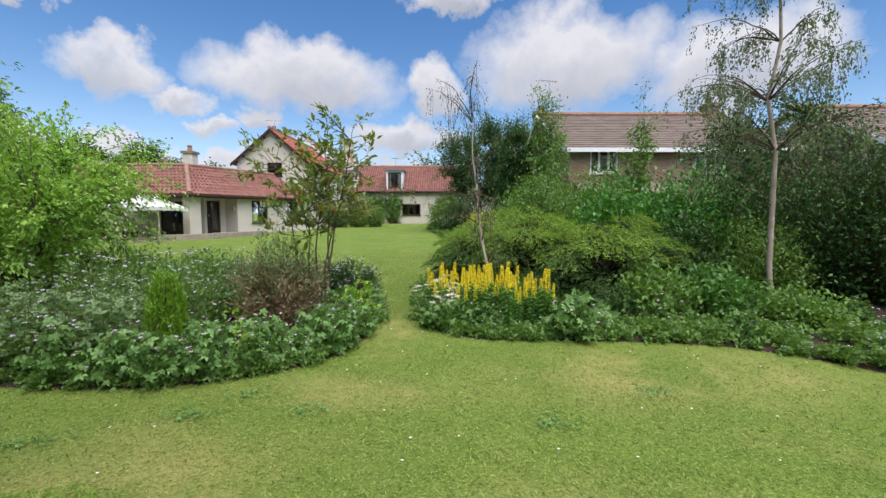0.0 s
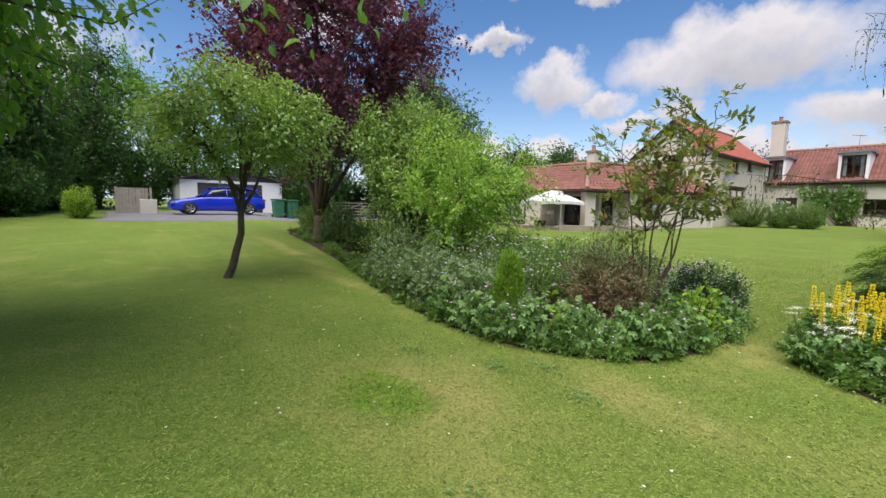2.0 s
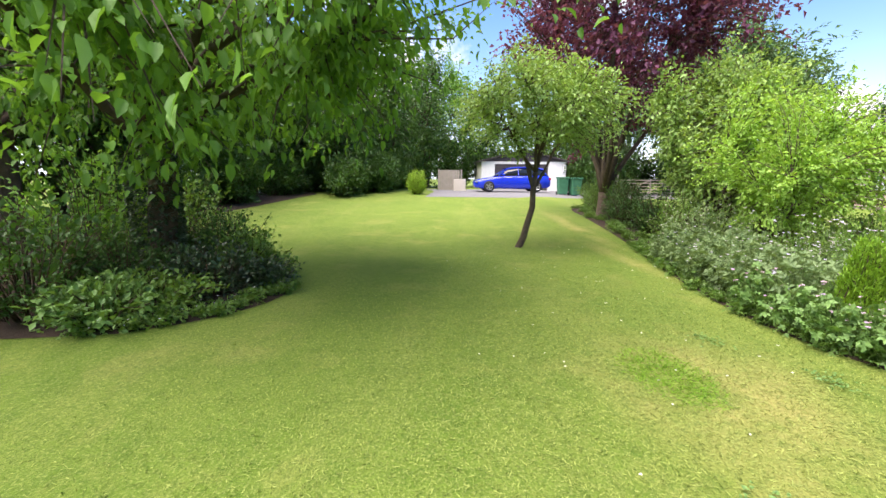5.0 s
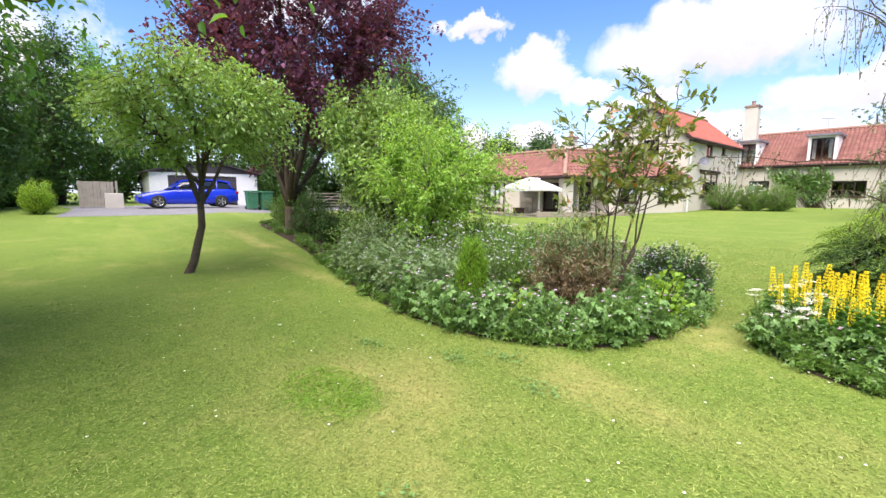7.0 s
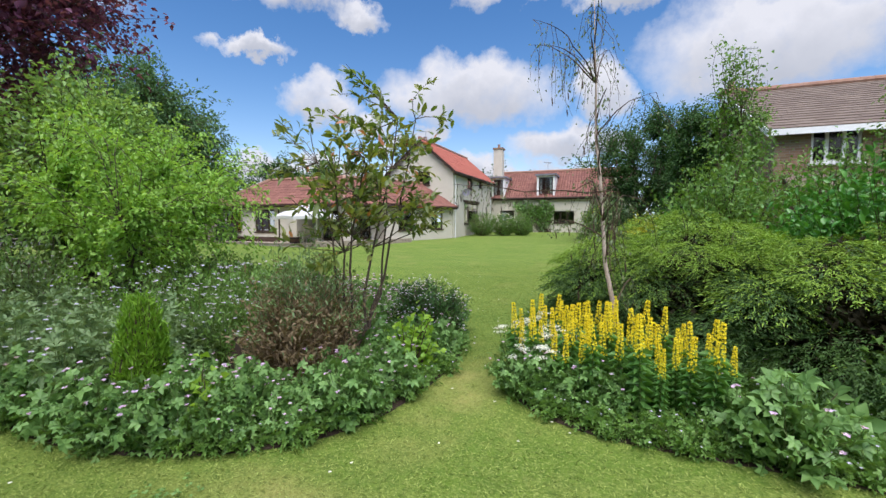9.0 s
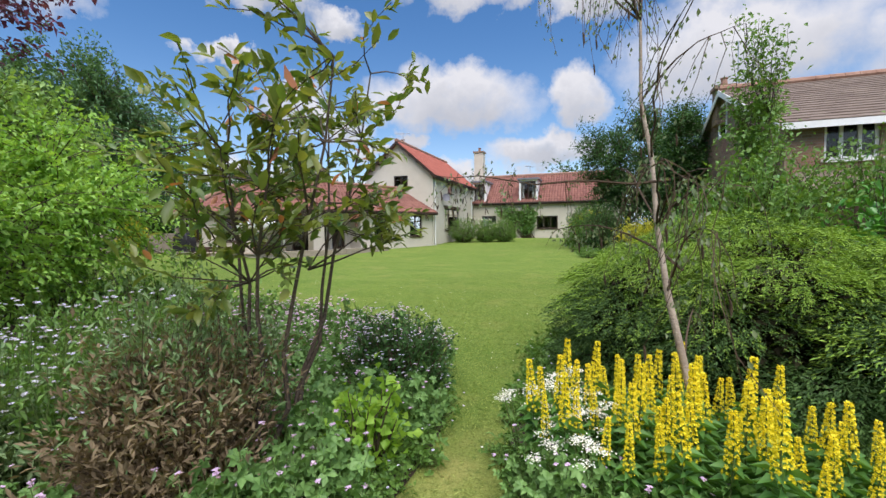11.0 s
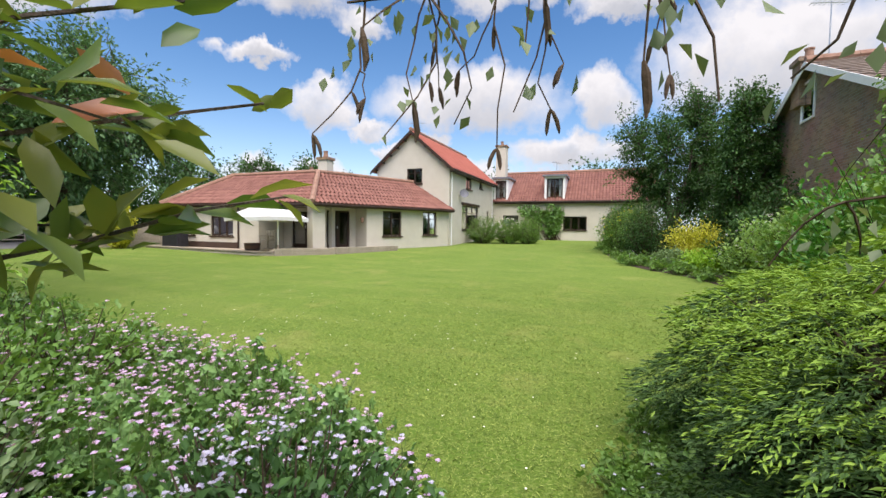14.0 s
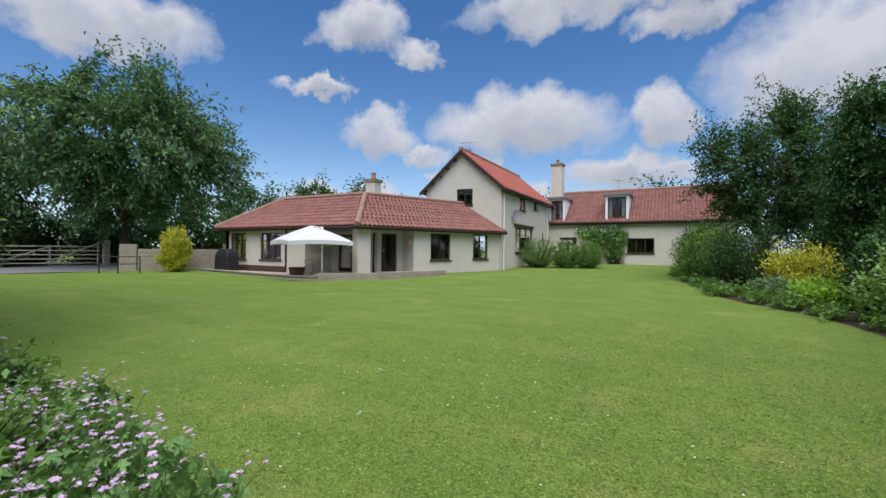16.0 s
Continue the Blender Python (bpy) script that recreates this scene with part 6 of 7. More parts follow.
def yarrow():
    rng = np.random.default_rng(78)
    t = thing("white_yarrow", (0, 0, 0), "yarrow with flat white flower heads", "flower", "white yarrow")
    st = Build()
    heads = []
    for k in range(6):
        a, r = rng.uniform(0, 6.28), rng.uniform(0.03, 0.13)
        e = (math.cos(a) * r, math.sin(a) * r, 0.5 + rng.uniform(-0.08, 0.08))
        st.tube([(0, 0, -0.02), (e[0] * 0.6, e[1] * 0.6, 0.25), e], [0.005, 0.004, 0.003], 4)
        heads.append(e)
    part("stems", st, M["stem"], t)
    P = np.concatenate([np.array(e) + np.stack([rng.normal(0, 0.028, 60), rng.normal(0, 0.028, 60), rng.normal(0, 0.005, 60)], 1) for e in heads])
    part("flower_heads", leaf_cloud("flower_heads", P, rng.normal(0, 1, P.shape) * (1, 1, 0.3), 0.012, 0.012, LEAF["white"], rng), LEAF["white"], t, "flat white flower heads")
    P = rng.normal(0, 0.07, (120, 3)) * (1, 1, 0) + np.stack([np.zeros(120), np.zeros(120), rng.uniform(0, 0.35, 120)], 1)
    part("leaves", leaf_cloud("leaves", P, rng.normal(0, 1, P.shape) + (0, 0, 0.5), 0.07, 0.014, LEAF["geran"], rng), LEAF["geran"], t)
    return t


scatter([yarrow()], [(-0.6, 5.3), (-0.35, 4.75), (0.0, 4.6), (0.1, 5.0), (-0.3, 5.5)], 9, 0.16, 9)
scatter(GER + LOW, [(-0.66, 5.3), (-0.45, 4.8), (-0.1, 4.45), (0.5, 4.3), (1.6, 4.28), (1.6, 4.6), (0.3, 4.6), (-0.3, 5.4)], 26, 0.2, 10, low=0.75, high=1.0)
scatter(LOW + LOW + GER[:1], [(1.4, 4.25), (2.6, 4.2), (3.5, 3.95), (4.4, 3.2), (5.6, 2.1), (6.5, 1.2), (7.5, 3.0), (5.5, 4.8), (3.5, 5.4), (1.6, 5.2)], 95, 0.26, 11, low=0.8, high=1.4)
scatter(LOW, [(-2.9, 2.78), (-2.2, 3.02), (-1.72, 3.42), (-1.47, 3.9), (-1.8, 4.2), (-2.4, 3.5)], 16, 0.15, 21, low=0.7, high=1.0)
scatter(GER, [(-2.2, 3.08), (-1.85, 3.3), (-1.8, 3.42), (-2.05, 3.5), (-2.3, 3.25)], 5, 0.14, 23, low=0.7, high=0.9)
scatter(LOW + GER[:1], [(0.9, 5.2), (1.6, 5.2), (2.2, 6.4), (1.7, 6.6), (1.1, 5.8)], 12, 0.2, 24, low=0.8, high=1.1)
scatter(LOW, [(1.2, 4.3), (2.4, 4.25), (2.4, 5.1), (1.3, 5.2)], 12, 0.18, 22, low=0.8, high=1.1)
scatter(LOW, [(-0.72, 5.6), (-0.3, 5.6), (0.2, 6.2), (0.1, 6.8), (-0.45, 7.2), (-0.3, 8.6), (-0.6, 8.3), (-0.75, 7.4)], 22, 0.2, 12)
scatter(LOW, [(1.7, 12.0), (2.0, 15.5), (1.4, 18.2), (0.0, 20.2), (-0.6, 23.0), (-1.3, 28.0), (-1.0, 33.0), (-0.4, 33.0), (-0.6, 28.0), (0.1, 23.2), (0.8, 20.6), (2.2, 18.8), (2.8, 15.5), (2.3, 11.9)], 40, 0.4, 13, low=1.0, high=2.0)


def juniper(place, radii, seed, fine=False, pads=32, tipshare=0.25):
    """Spreading juniper: arching boughs that end in flat, drooping pads of feathery sprays, layered over a middle
    filled with dark sprays for shade.
    """
    rng = np.random.default_rng(seed)
    x, y = place
    z = gz(x, y)
    t = thing("spreading_juniper", (x, y, z), "wide spreading juniper with layered gold tipped sprays", "conifer", "spreading junipers")
    rx, ry, rz = radii
    wood = Build()
    P, D, tone = [], [], []
    for k in range(pads):
        a = k * 2.39996 + rng.uniform(-0.3, 0.3)
        lev = min(1.0, max(0.04, (int(6 * k / pads) + 0.5) / 6 + rng.normal(0, 0.03)))
        reach = math.sqrt(max(0.0, 1 - (lev * 0.93) ** 2.4)) * rng.uniform(0.86, 1.12)
        e = np.array([x + math.cos(a) * rx * reach, y + math.sin(a) * ry * reach, z + 0.16 + rz * 0.9 * lev * rng.uniform(0.9, 1.06)])
        w = np.array(bend((x + math.cos(a) * 0.1, y + math.sin(a) * 0.1, z - 0.02), e, rng, 6, 0.14, 0.03))
        wood.tube(list(w), [0.022, 0.019, 0.016, 0.012, 0.009, 0.006, 0.003], 5, False)
        out = np.array([math.cos(a), math.sin(a), 0.0])
        side = np.array([-out[1], out[0], 0.0])
        tilt = -0.34 + 0.22 * lev
        plane = out + np.array([0, 0, tilt])
        size = rng.uniform(0.34, 0.56) * (0.75 + 0.25 * rx)
        n, q = (230, 13) if fine else (190, 8)
        f, b = np.sqrt(rng.uniform(0, 1, n)), rng.uniform(-1, 1, n) * 2.2
        over = rng.uniform(0, 1, n)
        u, v = np.cos(b) * f, np.sin(b) * f * 0.85
        base = e + plane * (u * size - 0.15)[:, None] + side * (v * size)[:, None]
        base[:, 2] += (0.10 * over - 0.04) * (1.2 - f) - 0.13 * f ** 2
        spray = plane * (np.cos(b) + 0.35)[:, None] + side * np.sin(b)[:, None] + rng.normal(0, 0.25, (n, 3))
        spray[:, 2] += 0.28 * (over - 0.35) - 0.12 * f
        spray /= np.linalg.norm(spray, axis=1, keepdims=True)
        ln = rng.uniform(0.08, 0.2, n)
        across = np.cross(spray, (0, 0, 1.0))
        for i in range(q):
            c = base + spray * (ln * i / q)[:, None] + rng.normal(0, 0.005, (n, 3))
            c[:, 2] -= 0.03 * (i / q) ** 2
            P.append(c)
            D.append(spray + across * (0.65 if i % 2 else -0.65) * (1 - 0.6 * i / q) + rng.normal(0, 0.2, (n, 3)))
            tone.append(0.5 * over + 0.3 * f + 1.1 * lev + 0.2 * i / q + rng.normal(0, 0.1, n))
    P, D, tone = np.concatenate(P), np.concatenate(D), np.concatenate(tone)
    part("boughs", wood, M["twig"], t)
    # highest tone turns yellow green: high pads, upper sides, outer ends
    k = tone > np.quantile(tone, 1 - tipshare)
    Ls = (0.033 if fine else 0.046) * rng.uniform(0.6, 1.3, len(P))
    # filler of dead sprays, added to darken the middle where light gets through
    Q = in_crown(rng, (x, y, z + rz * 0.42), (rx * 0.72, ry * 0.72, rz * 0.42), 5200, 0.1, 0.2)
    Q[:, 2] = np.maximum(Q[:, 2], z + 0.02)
    part("sprays", leaf_cloud("sprays", Q, rng.normal(0, 1, Q.shape), 0.12, 0.05, LEAF["inner"], rng), LEAF["inner"], t, "dead brown inner sprays, coloured dark for inner shade")
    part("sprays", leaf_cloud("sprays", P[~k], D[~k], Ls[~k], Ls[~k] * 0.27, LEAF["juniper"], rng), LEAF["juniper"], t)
    part("gold_tips", leaf_cloud("gold_tips", P[k], D[k], Ls[k], Ls[k] * 0.25, LEAF["junitip"], rng), LEAF["junitip"], t, "yellow green needles on the upper and outer sprays")


for i, (x, y, rx, ry, h) in enumerate(((0.5, 7.05, 0.8, 0.92, 1.42), (1.35, 6.5, 1.0, 0.95, 1.5), (2.3, 6.1, 1.05, 0.95, 1.45), (1.6, 7.8, 1.2, 1.1, 1.75), (3.0, 6.9, 1.1, 1.0, 1.7), (0.5, 8.4, 0.85, 0.8, 1.3))):
    juniper((x, y), (rx, ry, h), 400 + i, i < 2)

BORDER = [  # x, y, rx, ry, height, leaves, leaf length, label
    (3.5, 8.0, 1.2, 1.0, 2.35, "laurel", 0.1, "big glossy laurel bush"), (4.9, 8.1, 1.3, 1.0, 2.5, "laurel", 0.1, "big glossy laurel bush"), (6.4, 8.0, 1.4, 1.2, 2.9, "dark", 0.08, "dark evergreen shrub"),
    (7.6, 6.6, 1.4, 1.3, 3.2, "dark", 0.08, "dark evergreen shrub"), (8.6, 4.6, 1.4, 1.5, 3.3, "dark", 0.08, "dark evergreen shrub"), (9.3, 2.2, 1.4, 1.5, 3.2, "mid", 0.08, "tall leafy shrub"),
    (10, -0.6, 1.5, 1.6, 3.0, "mid", 0.08, "tall leafy shrub"), (4.4, 7.3, 1.0, 0.8, 1.7, "dark", 0.07, "dark evergreen shrub"), (5.8, 6.9, 0.9, 0.8, 1.5, "mid", 0.07, "loose leafy shrub"),
    (2.9, 5.2, 0.6, 0.5, 0.8, "mid", 0.08, "leafy border plant"), (3.9, 5.2, 0.6, 0.5, 0.75, "loose", 0.09, "leafy border plant"), (4.8, 4.7, 0.5, 0.5, 0.5, "mid", 0.07, "leafy border plant"),
    (6.3, 3.2, 0.9, 0.9, 0.8, "greyish", 0.07, "straggling grey green border plant"), (7.0, 1.6, 0.9, 0.9, 0.8, "greyish", 0.07, "straggling grey green border plant"), (5.6, 3.0, 0.6, 0.6, 0.55, "mid", 0.07, "leafy border plant"),
    (2.4, 10.4, 1.2, 1.1, 2.7, "mid", 0.09, "loose leafy shrub"), (2.9, 12.6, 1.3, 1.2, 2.4, "laurel", 0.1, "big glossy laurel bush"), (4.6, 12.0, 1.5, 1.4, 3.0, "mid", 0.09, "loose leafy shrub"),
    (3.3, 15.2, 1.3, 1.3, 2.2, "mid", 0.09, "loose leafy shrub"), (2.9, 17.4, 1.1, 1.0, 1.7, "apple", 0.09, "grey green leafy shrub"), (3.2, 19.4, 1.2, 1.1, 1.9, "dark", 0.09, "dark evergreen shrub"),
    (1.9, 19.6, 0.8, 0.7, 0.7, "lime", 0.08, "low lime green border plant"), (2.1, 22.4, 0.95, 0.9, 1.6, "gold", 0.08, "golden yellow variegated shrub"), (0.7, 24.4, 1.25, 1.1, 2.3, "dark", 0.07, "dark rounded evergreen shrub"),
    (-0.3, 26.6, 1.15, 1.1, 2.1, "mid", 0.08, "rounded green shrub with yellowish flowers"), (-0.2, 29.8, 1.3, 1.2, 2.5, "dark", 0.09, "dark rounded evergreen shrub"), (0.4, 33.0, 1.4, 1.3, 2.6, "mid", 0.1, "loose leafy shrub"),
    (3.4, 24.5, 1.4, 1.4, 2.6, "dark", 0.1, "dark evergreen shrub"), (4.3, 21.5, 1.3, 1.3, 2.7, "dark", 0.1, "dark evergreen shrub"), (1.0, 20.9, 0.5, 0.45, 0.6, "greyish", 0.07, "low grey green border plant"),
]
for i, (x, y, rx, ry, h, m, lf, lab) in enumerate(BORDER):
    fl = LEAF["yellow"] if "yellowish" in lab else (LEAF["lilac"] if "grey green leafy" in lab else None)
    shrub("border_shrub", (x, y), lab + " in the fence border", (rx, ry, h), LEAF[m], lf if y < 14 else lf * 1.2, stems=int(130 + 60 * rx * h), per=46 if y < 14 else 30, seed=500 + i, group="fence border shrubs", ragged=0.3, wide=0.55, jitter=0.06 + 0.025 * h, spread=1.15, hollow=0.5,
          flowers=fl, nflow=140, fsize=0.03)
shrub("ligularia", (1.75, 4.75), "plant with large lobed pale green leaves", (0.35, 0.35, 0.5), LEAF["geran"], 0.17, stems=14, per=3, seed=90, wide=0.5, lobes=5, category="plant")
tree("elder_tree", (7.8, 9.5), "dark leafy tree behind the border", 0.12, 1.2, (0, 0, 3.2), (2.2, 2.0, 1.7), LEAF["dark"], 0.1, per=24, limbs=8, twigs=300, seed=95, wide=0.5)
tree("elder_tree", (10.5, 5.0), "dark leafy tree behind the border", 0.12, 1.2, (0, 0, 3.3), (2.2, 2.3, 1.8), LEAF["dark"], 0.1, per=24, limbs=8, twigs=300, seed=96, wide=0.5)

# ---- by the houses ----
for i, (x, y, r, h, fl) in enumerate(((-8.75, 32.0, 1.2, 1.9, None), (-7.2, 32.6, 1.05, 1.65, LEAF["white"]), (-5.95, 33.0, 1.05, 1.7, None))):
    shrub("clipped_bush", (x, y), "rounded clipped green bush before the house" if fl is None else "rounded bush with white flowers before the house", (r, r, h), LEAF["mid"], 0.075, stems=260, per=30, seed=600 + i,
          group="clipped bushes", ragged=0.08, hollow=0.7, flowers=fl, nflow=160, fsize=0.04)
shrub("golden_conifer", (-23.6, 18.5), "bright yellow conical golden conifer", (0.75, 0.75, 2.3), LEAF["gold"], 0.11, stems=360, per=50, seed=610, ragged=0.2, wide=0.4, hollow=0.45, category="conifer")
shrub("golden_conifer", (-23.2, -1.9), "rounded yellow green conifer beside the drive", (0.6, 0.6, 1.35), LEAF["lime"], 0.08, stems=200, per=36, seed=611, ragged=0.1, wide=0.3, hollow=0.6, category="conifer")


def climber():
    rng = np.random.default_rng(620)
    t = thing("climbing_vine", (-6.0, 38.4, gz(-6, 38.4)), "green vine trained over the cottage door", "climber")
    wood = Build()
    ways = []
    for k in range(60):
        a = (-5.0 + rng.normal(0, 0.25), 38.48, 0.62)
        if rng.uniform() < 0.35:
            e = (-5.1 + rng.normal(0, 0.35), 38.4 - rng.uniform(0, 0.2), rng.uniform(1.2, 3.3))
        else:
            e = (rng.uniform(-7.7, -4.2), 38.4 - rng.uniform(0, 0.25), rng.uniform(2.65, 3.45))
        w = bend(a, e, rng, 4, 0.05, 0.06)
        w = [np.array([p[0], min(p[1], 38.5), max(p[2], 0.6)]) for p in w]
        ways.append(w)
        wood.tube(w, [0.02, 0.015, 0.01, 0.008, 0.005], 4, False)
    part("stems", wood, M["twig"], t)
    P, D = twig_leaves(ways, 34, rng, 0.55, 0.9, 0.1)
    P[:, 1] = np.minimum(P[:, 1], 38.5)
    part("leaves", leaf_cloud("leaves", P, D, 0.2, 0.15, LEAF["geran"], rng), LEAF["geran"], t)


climber()
for i in range(9):
    tree("hedgerow_tree", (-58 + i * 7.0, 66 + 6 * math.sin(i * 2.1)), "distant hedgerow tree behind the house", 0.3, 2.0, (0, 0, 5.0), (5.2, 4.0, 4.0), LEAF["dark"], 0.45, per=14, limbs=7, twigs=220, seed=640 + i,
         group="distant trees", ragged=0.4, wide=0.6, jitter=0.3)
for i, (x, y) in enumerate(((-36.0, 15.0), (-35.2, 19.8), (-36.5, 12), (-37.5, 17), (-36, 22), (-33, 26.5), (-28.5, 29.5), (-24.5, 32))):
    shrub("boundary_hedge", (x, y), "tall dark boundary hedge behind the gate", (2.8, 2.6, 4.2), LEAF["wood"], 0.26, stems=200, per=20, seed=660 + i, group="boundary hedge", ragged=0.25, wide=0.6, jitter=0.15)
for i, (x, y) in enumerate(((-33, -7), (-34.5, -3), (-40, 1), (-41.5, 5), (-42, 9.5), (-40, 13.5), (-30.5, -9), (-27, -9.8))):
    shrub("boundary_hedge", (x, y), "tall dark boundary hedge behind the drive", (2.8, 2.6, 4.6), LEAF["wood"], 0.28, stems=200, per=20, seed=680 + i, group="boundary hedge", ragged=0.25, wide=0.6, jitter=0.15)
tree("cherry_tree", (-38.5, 14.0), "large green tree behind the field gate", 0.3, 2.2, (0, 0, 6.0), (5.5, 5.5, 4.6), LEAF["conifer"], 0.34, per=30, limbs=10, twigs=480, seed=62, ragged=0.35, hollow=0.3, wide=0.45, jitter=0.2)


def edge_plants(poly, first, last, step, inset, seed):
    """Low plants that spill over the rim of a bed."""
    rng = random.Random(seed)
    pts = [Vector(p) for p in poly[first:last]]
    for a, b in zip(pts, pts[1:]):
        d = (b - a)
        n = max(1, int(d.length / step))
        s = Vector((-d.y, d.x)).normalized()
        for k in range(n):
            p = a.lerp(b, (k + rng.random()) / n)
            c = None
            for sg in (1, -1):
                q = p + s * sg * inset * rng.uniform(0.3, 1.3)
                if inside(poly, q.x, q.y):
                    c = q
            if c is None:
                continue
            o = copy_thing(LOW[rng.randrange(2)], Matrix())
            o.matrix_basis = pose(c.x, c.y, gz(c.x, c.y) + 0.01, 0, 0, rng.uniform(0, 360)) @ Matrix.Scale(rng.uniform(0.55, 1.0), 4)


edge_plants(BED_LEFT, 3, 19, 0.17, 0.11, 31)
edge_plants(BED_RIGHT, 0, 8, 0.17, 0.11, 32)
edge_plants(BED_RIGHT, 21, 26, 0.22, 0.16, 33)
edge_plants(BED_TREE, 0, 7, 0.22, 0.16, 34)
for i, (x, y) in enumerate(((-42, 36), (-36.5, 40), (-47, 31), (-31, 43))):
    tree("field_tree", (x, y), "dark green field tree beyond the bungalow", 0.3, 1.8, (0, 0, 4.6), (4.2, 4.0, 4.0), LEAF["dark"], 0.34, per=18, limbs=8, twigs=300, seed=700 + i, group="field trees", ragged=0.35, wide=0.6, jitter=0.22)
tree("ivy_clad_tree", (3.9, 24.0), "tall narrow ivy-covered tree in the fence border", 0.2, 2.0, (0, 0, 3.9), (1.15, 1.2, 3.0), LEAF["dark"], 0.13, per=34, limbs=8, twigs=420, seed=720, ragged=0.3, wide=0.6, hollow=0.3, jitter=0.1)


# ---- drive: garage, car, bins, fence ----
def build_garage():
    x, y0, y1, z = -34.8, 3.1, 10.2, gz(-34.8, 5)
    h = thing("garage", (x, 6.5, z), "white rendered double garage with dark brown door", "garage")
    m = frame_of((x, y1, 0), (x, y0, 0)) @ pose(0, 0, 0)
    m = Matrix(((0, -1, 0, x), (1, 0, 0, y0), (0, 0, 1, 0), (0, 0, 0, 1)))
    wall(h, m, y1 - y0, z - 0.2, z + 2.25, [(1.1, 5.6, z - 0.2, z + 2.05)], M["white"])
    for k in range(8):
        b = Build()
        b.box((1.11, 0.08, z + 0.02 + k * 0.253), (5.59, 0.12, z + 0.262 + k * 0.253), m)
        part("door_panel", b, M["garage"], h, "dark brown steel panel")
    g = Build()
    ym = (y0 + y1) / 2 - 0.1
    g.prism([(x + 0.02, y0 - 0.1, z + 2.252), (x + 0.02, y1 + 0.1, z + 2.252), (x + 0.02, ym, z + 3.1)], (-0.2, 0, 0))
    part("gable", g, M["garage"], h, "dark boarded gable")
    r = Build()
    r.prism([(x + 0.3, y0 - 0.3, z + 2.2), (x + 0.3, ym, z + 3.2), (x - 6, ym, z + 3.2), (x - 6, y0 - 0.3, z + 2.2)], (0, 0, 0.08))
    r.prism([(x + 0.3, ym, z + 3.2), (x + 0.3, y1 + 0.3, z + 2.2), (x - 6, y1 + 0.3, z + 2.2), (x - 6, ym, z + 3.2)], (0, 0, 0.08))
    part("roof", r, M["garage"], h, "dark shallow roof")
    s = Build()
    s.box((x - 6, y0, z - 0.2), (x - 0.29, y0 + 0.25, z + 2.25))
    s.box((x - 6, y1 - 0.25, z - 0.2), (x - 0.29, y1, z + 2.25))
    part("side_wall", s, M["white"], h)


def loft(sections):
    """Rings of equal count joined in turn, closed at both ends."""
    b = Build()
    k = len(sections[0])
    for s in sections:
        b.v += [tuple(p) for p in s]
    for i in range(len(sections) - 1):
        for j in range(k):
            a, c = i * k + j, i * k + (j + 1) % k
            b.f.append((a, c, c + k, a + k))
    b.f.append(tuple(range(k - 1, -1, -1)))
    b.f.append(tuple(range((len(sections) - 1) * k, len(sections) * k)))
    return b


def ring(s, w, z0, z1, r=0.12, tuck=0.0):
    """A rounded upright section at station s along the car."""
    w2 = w - tuck
    return [(s, -w + 0.05, z0), (s, w - 0.05, z0), (s, w, z0 + 0.1), (s, w, (z0 + z1) / 2), (s, w2, z1 - r), (s, w2 - r * 0.5, z1 - r * 0.2), (s, w2 - r * 1.6, z1),
            (s, -w2 + r * 1.6, z1), (s, -w2 + r * 0.5, z1 - r * 0.2), (s, -w2, z1 - r), (s, -w, (z0 + z1) / 2), (s, -w, z0 + 0.1)]


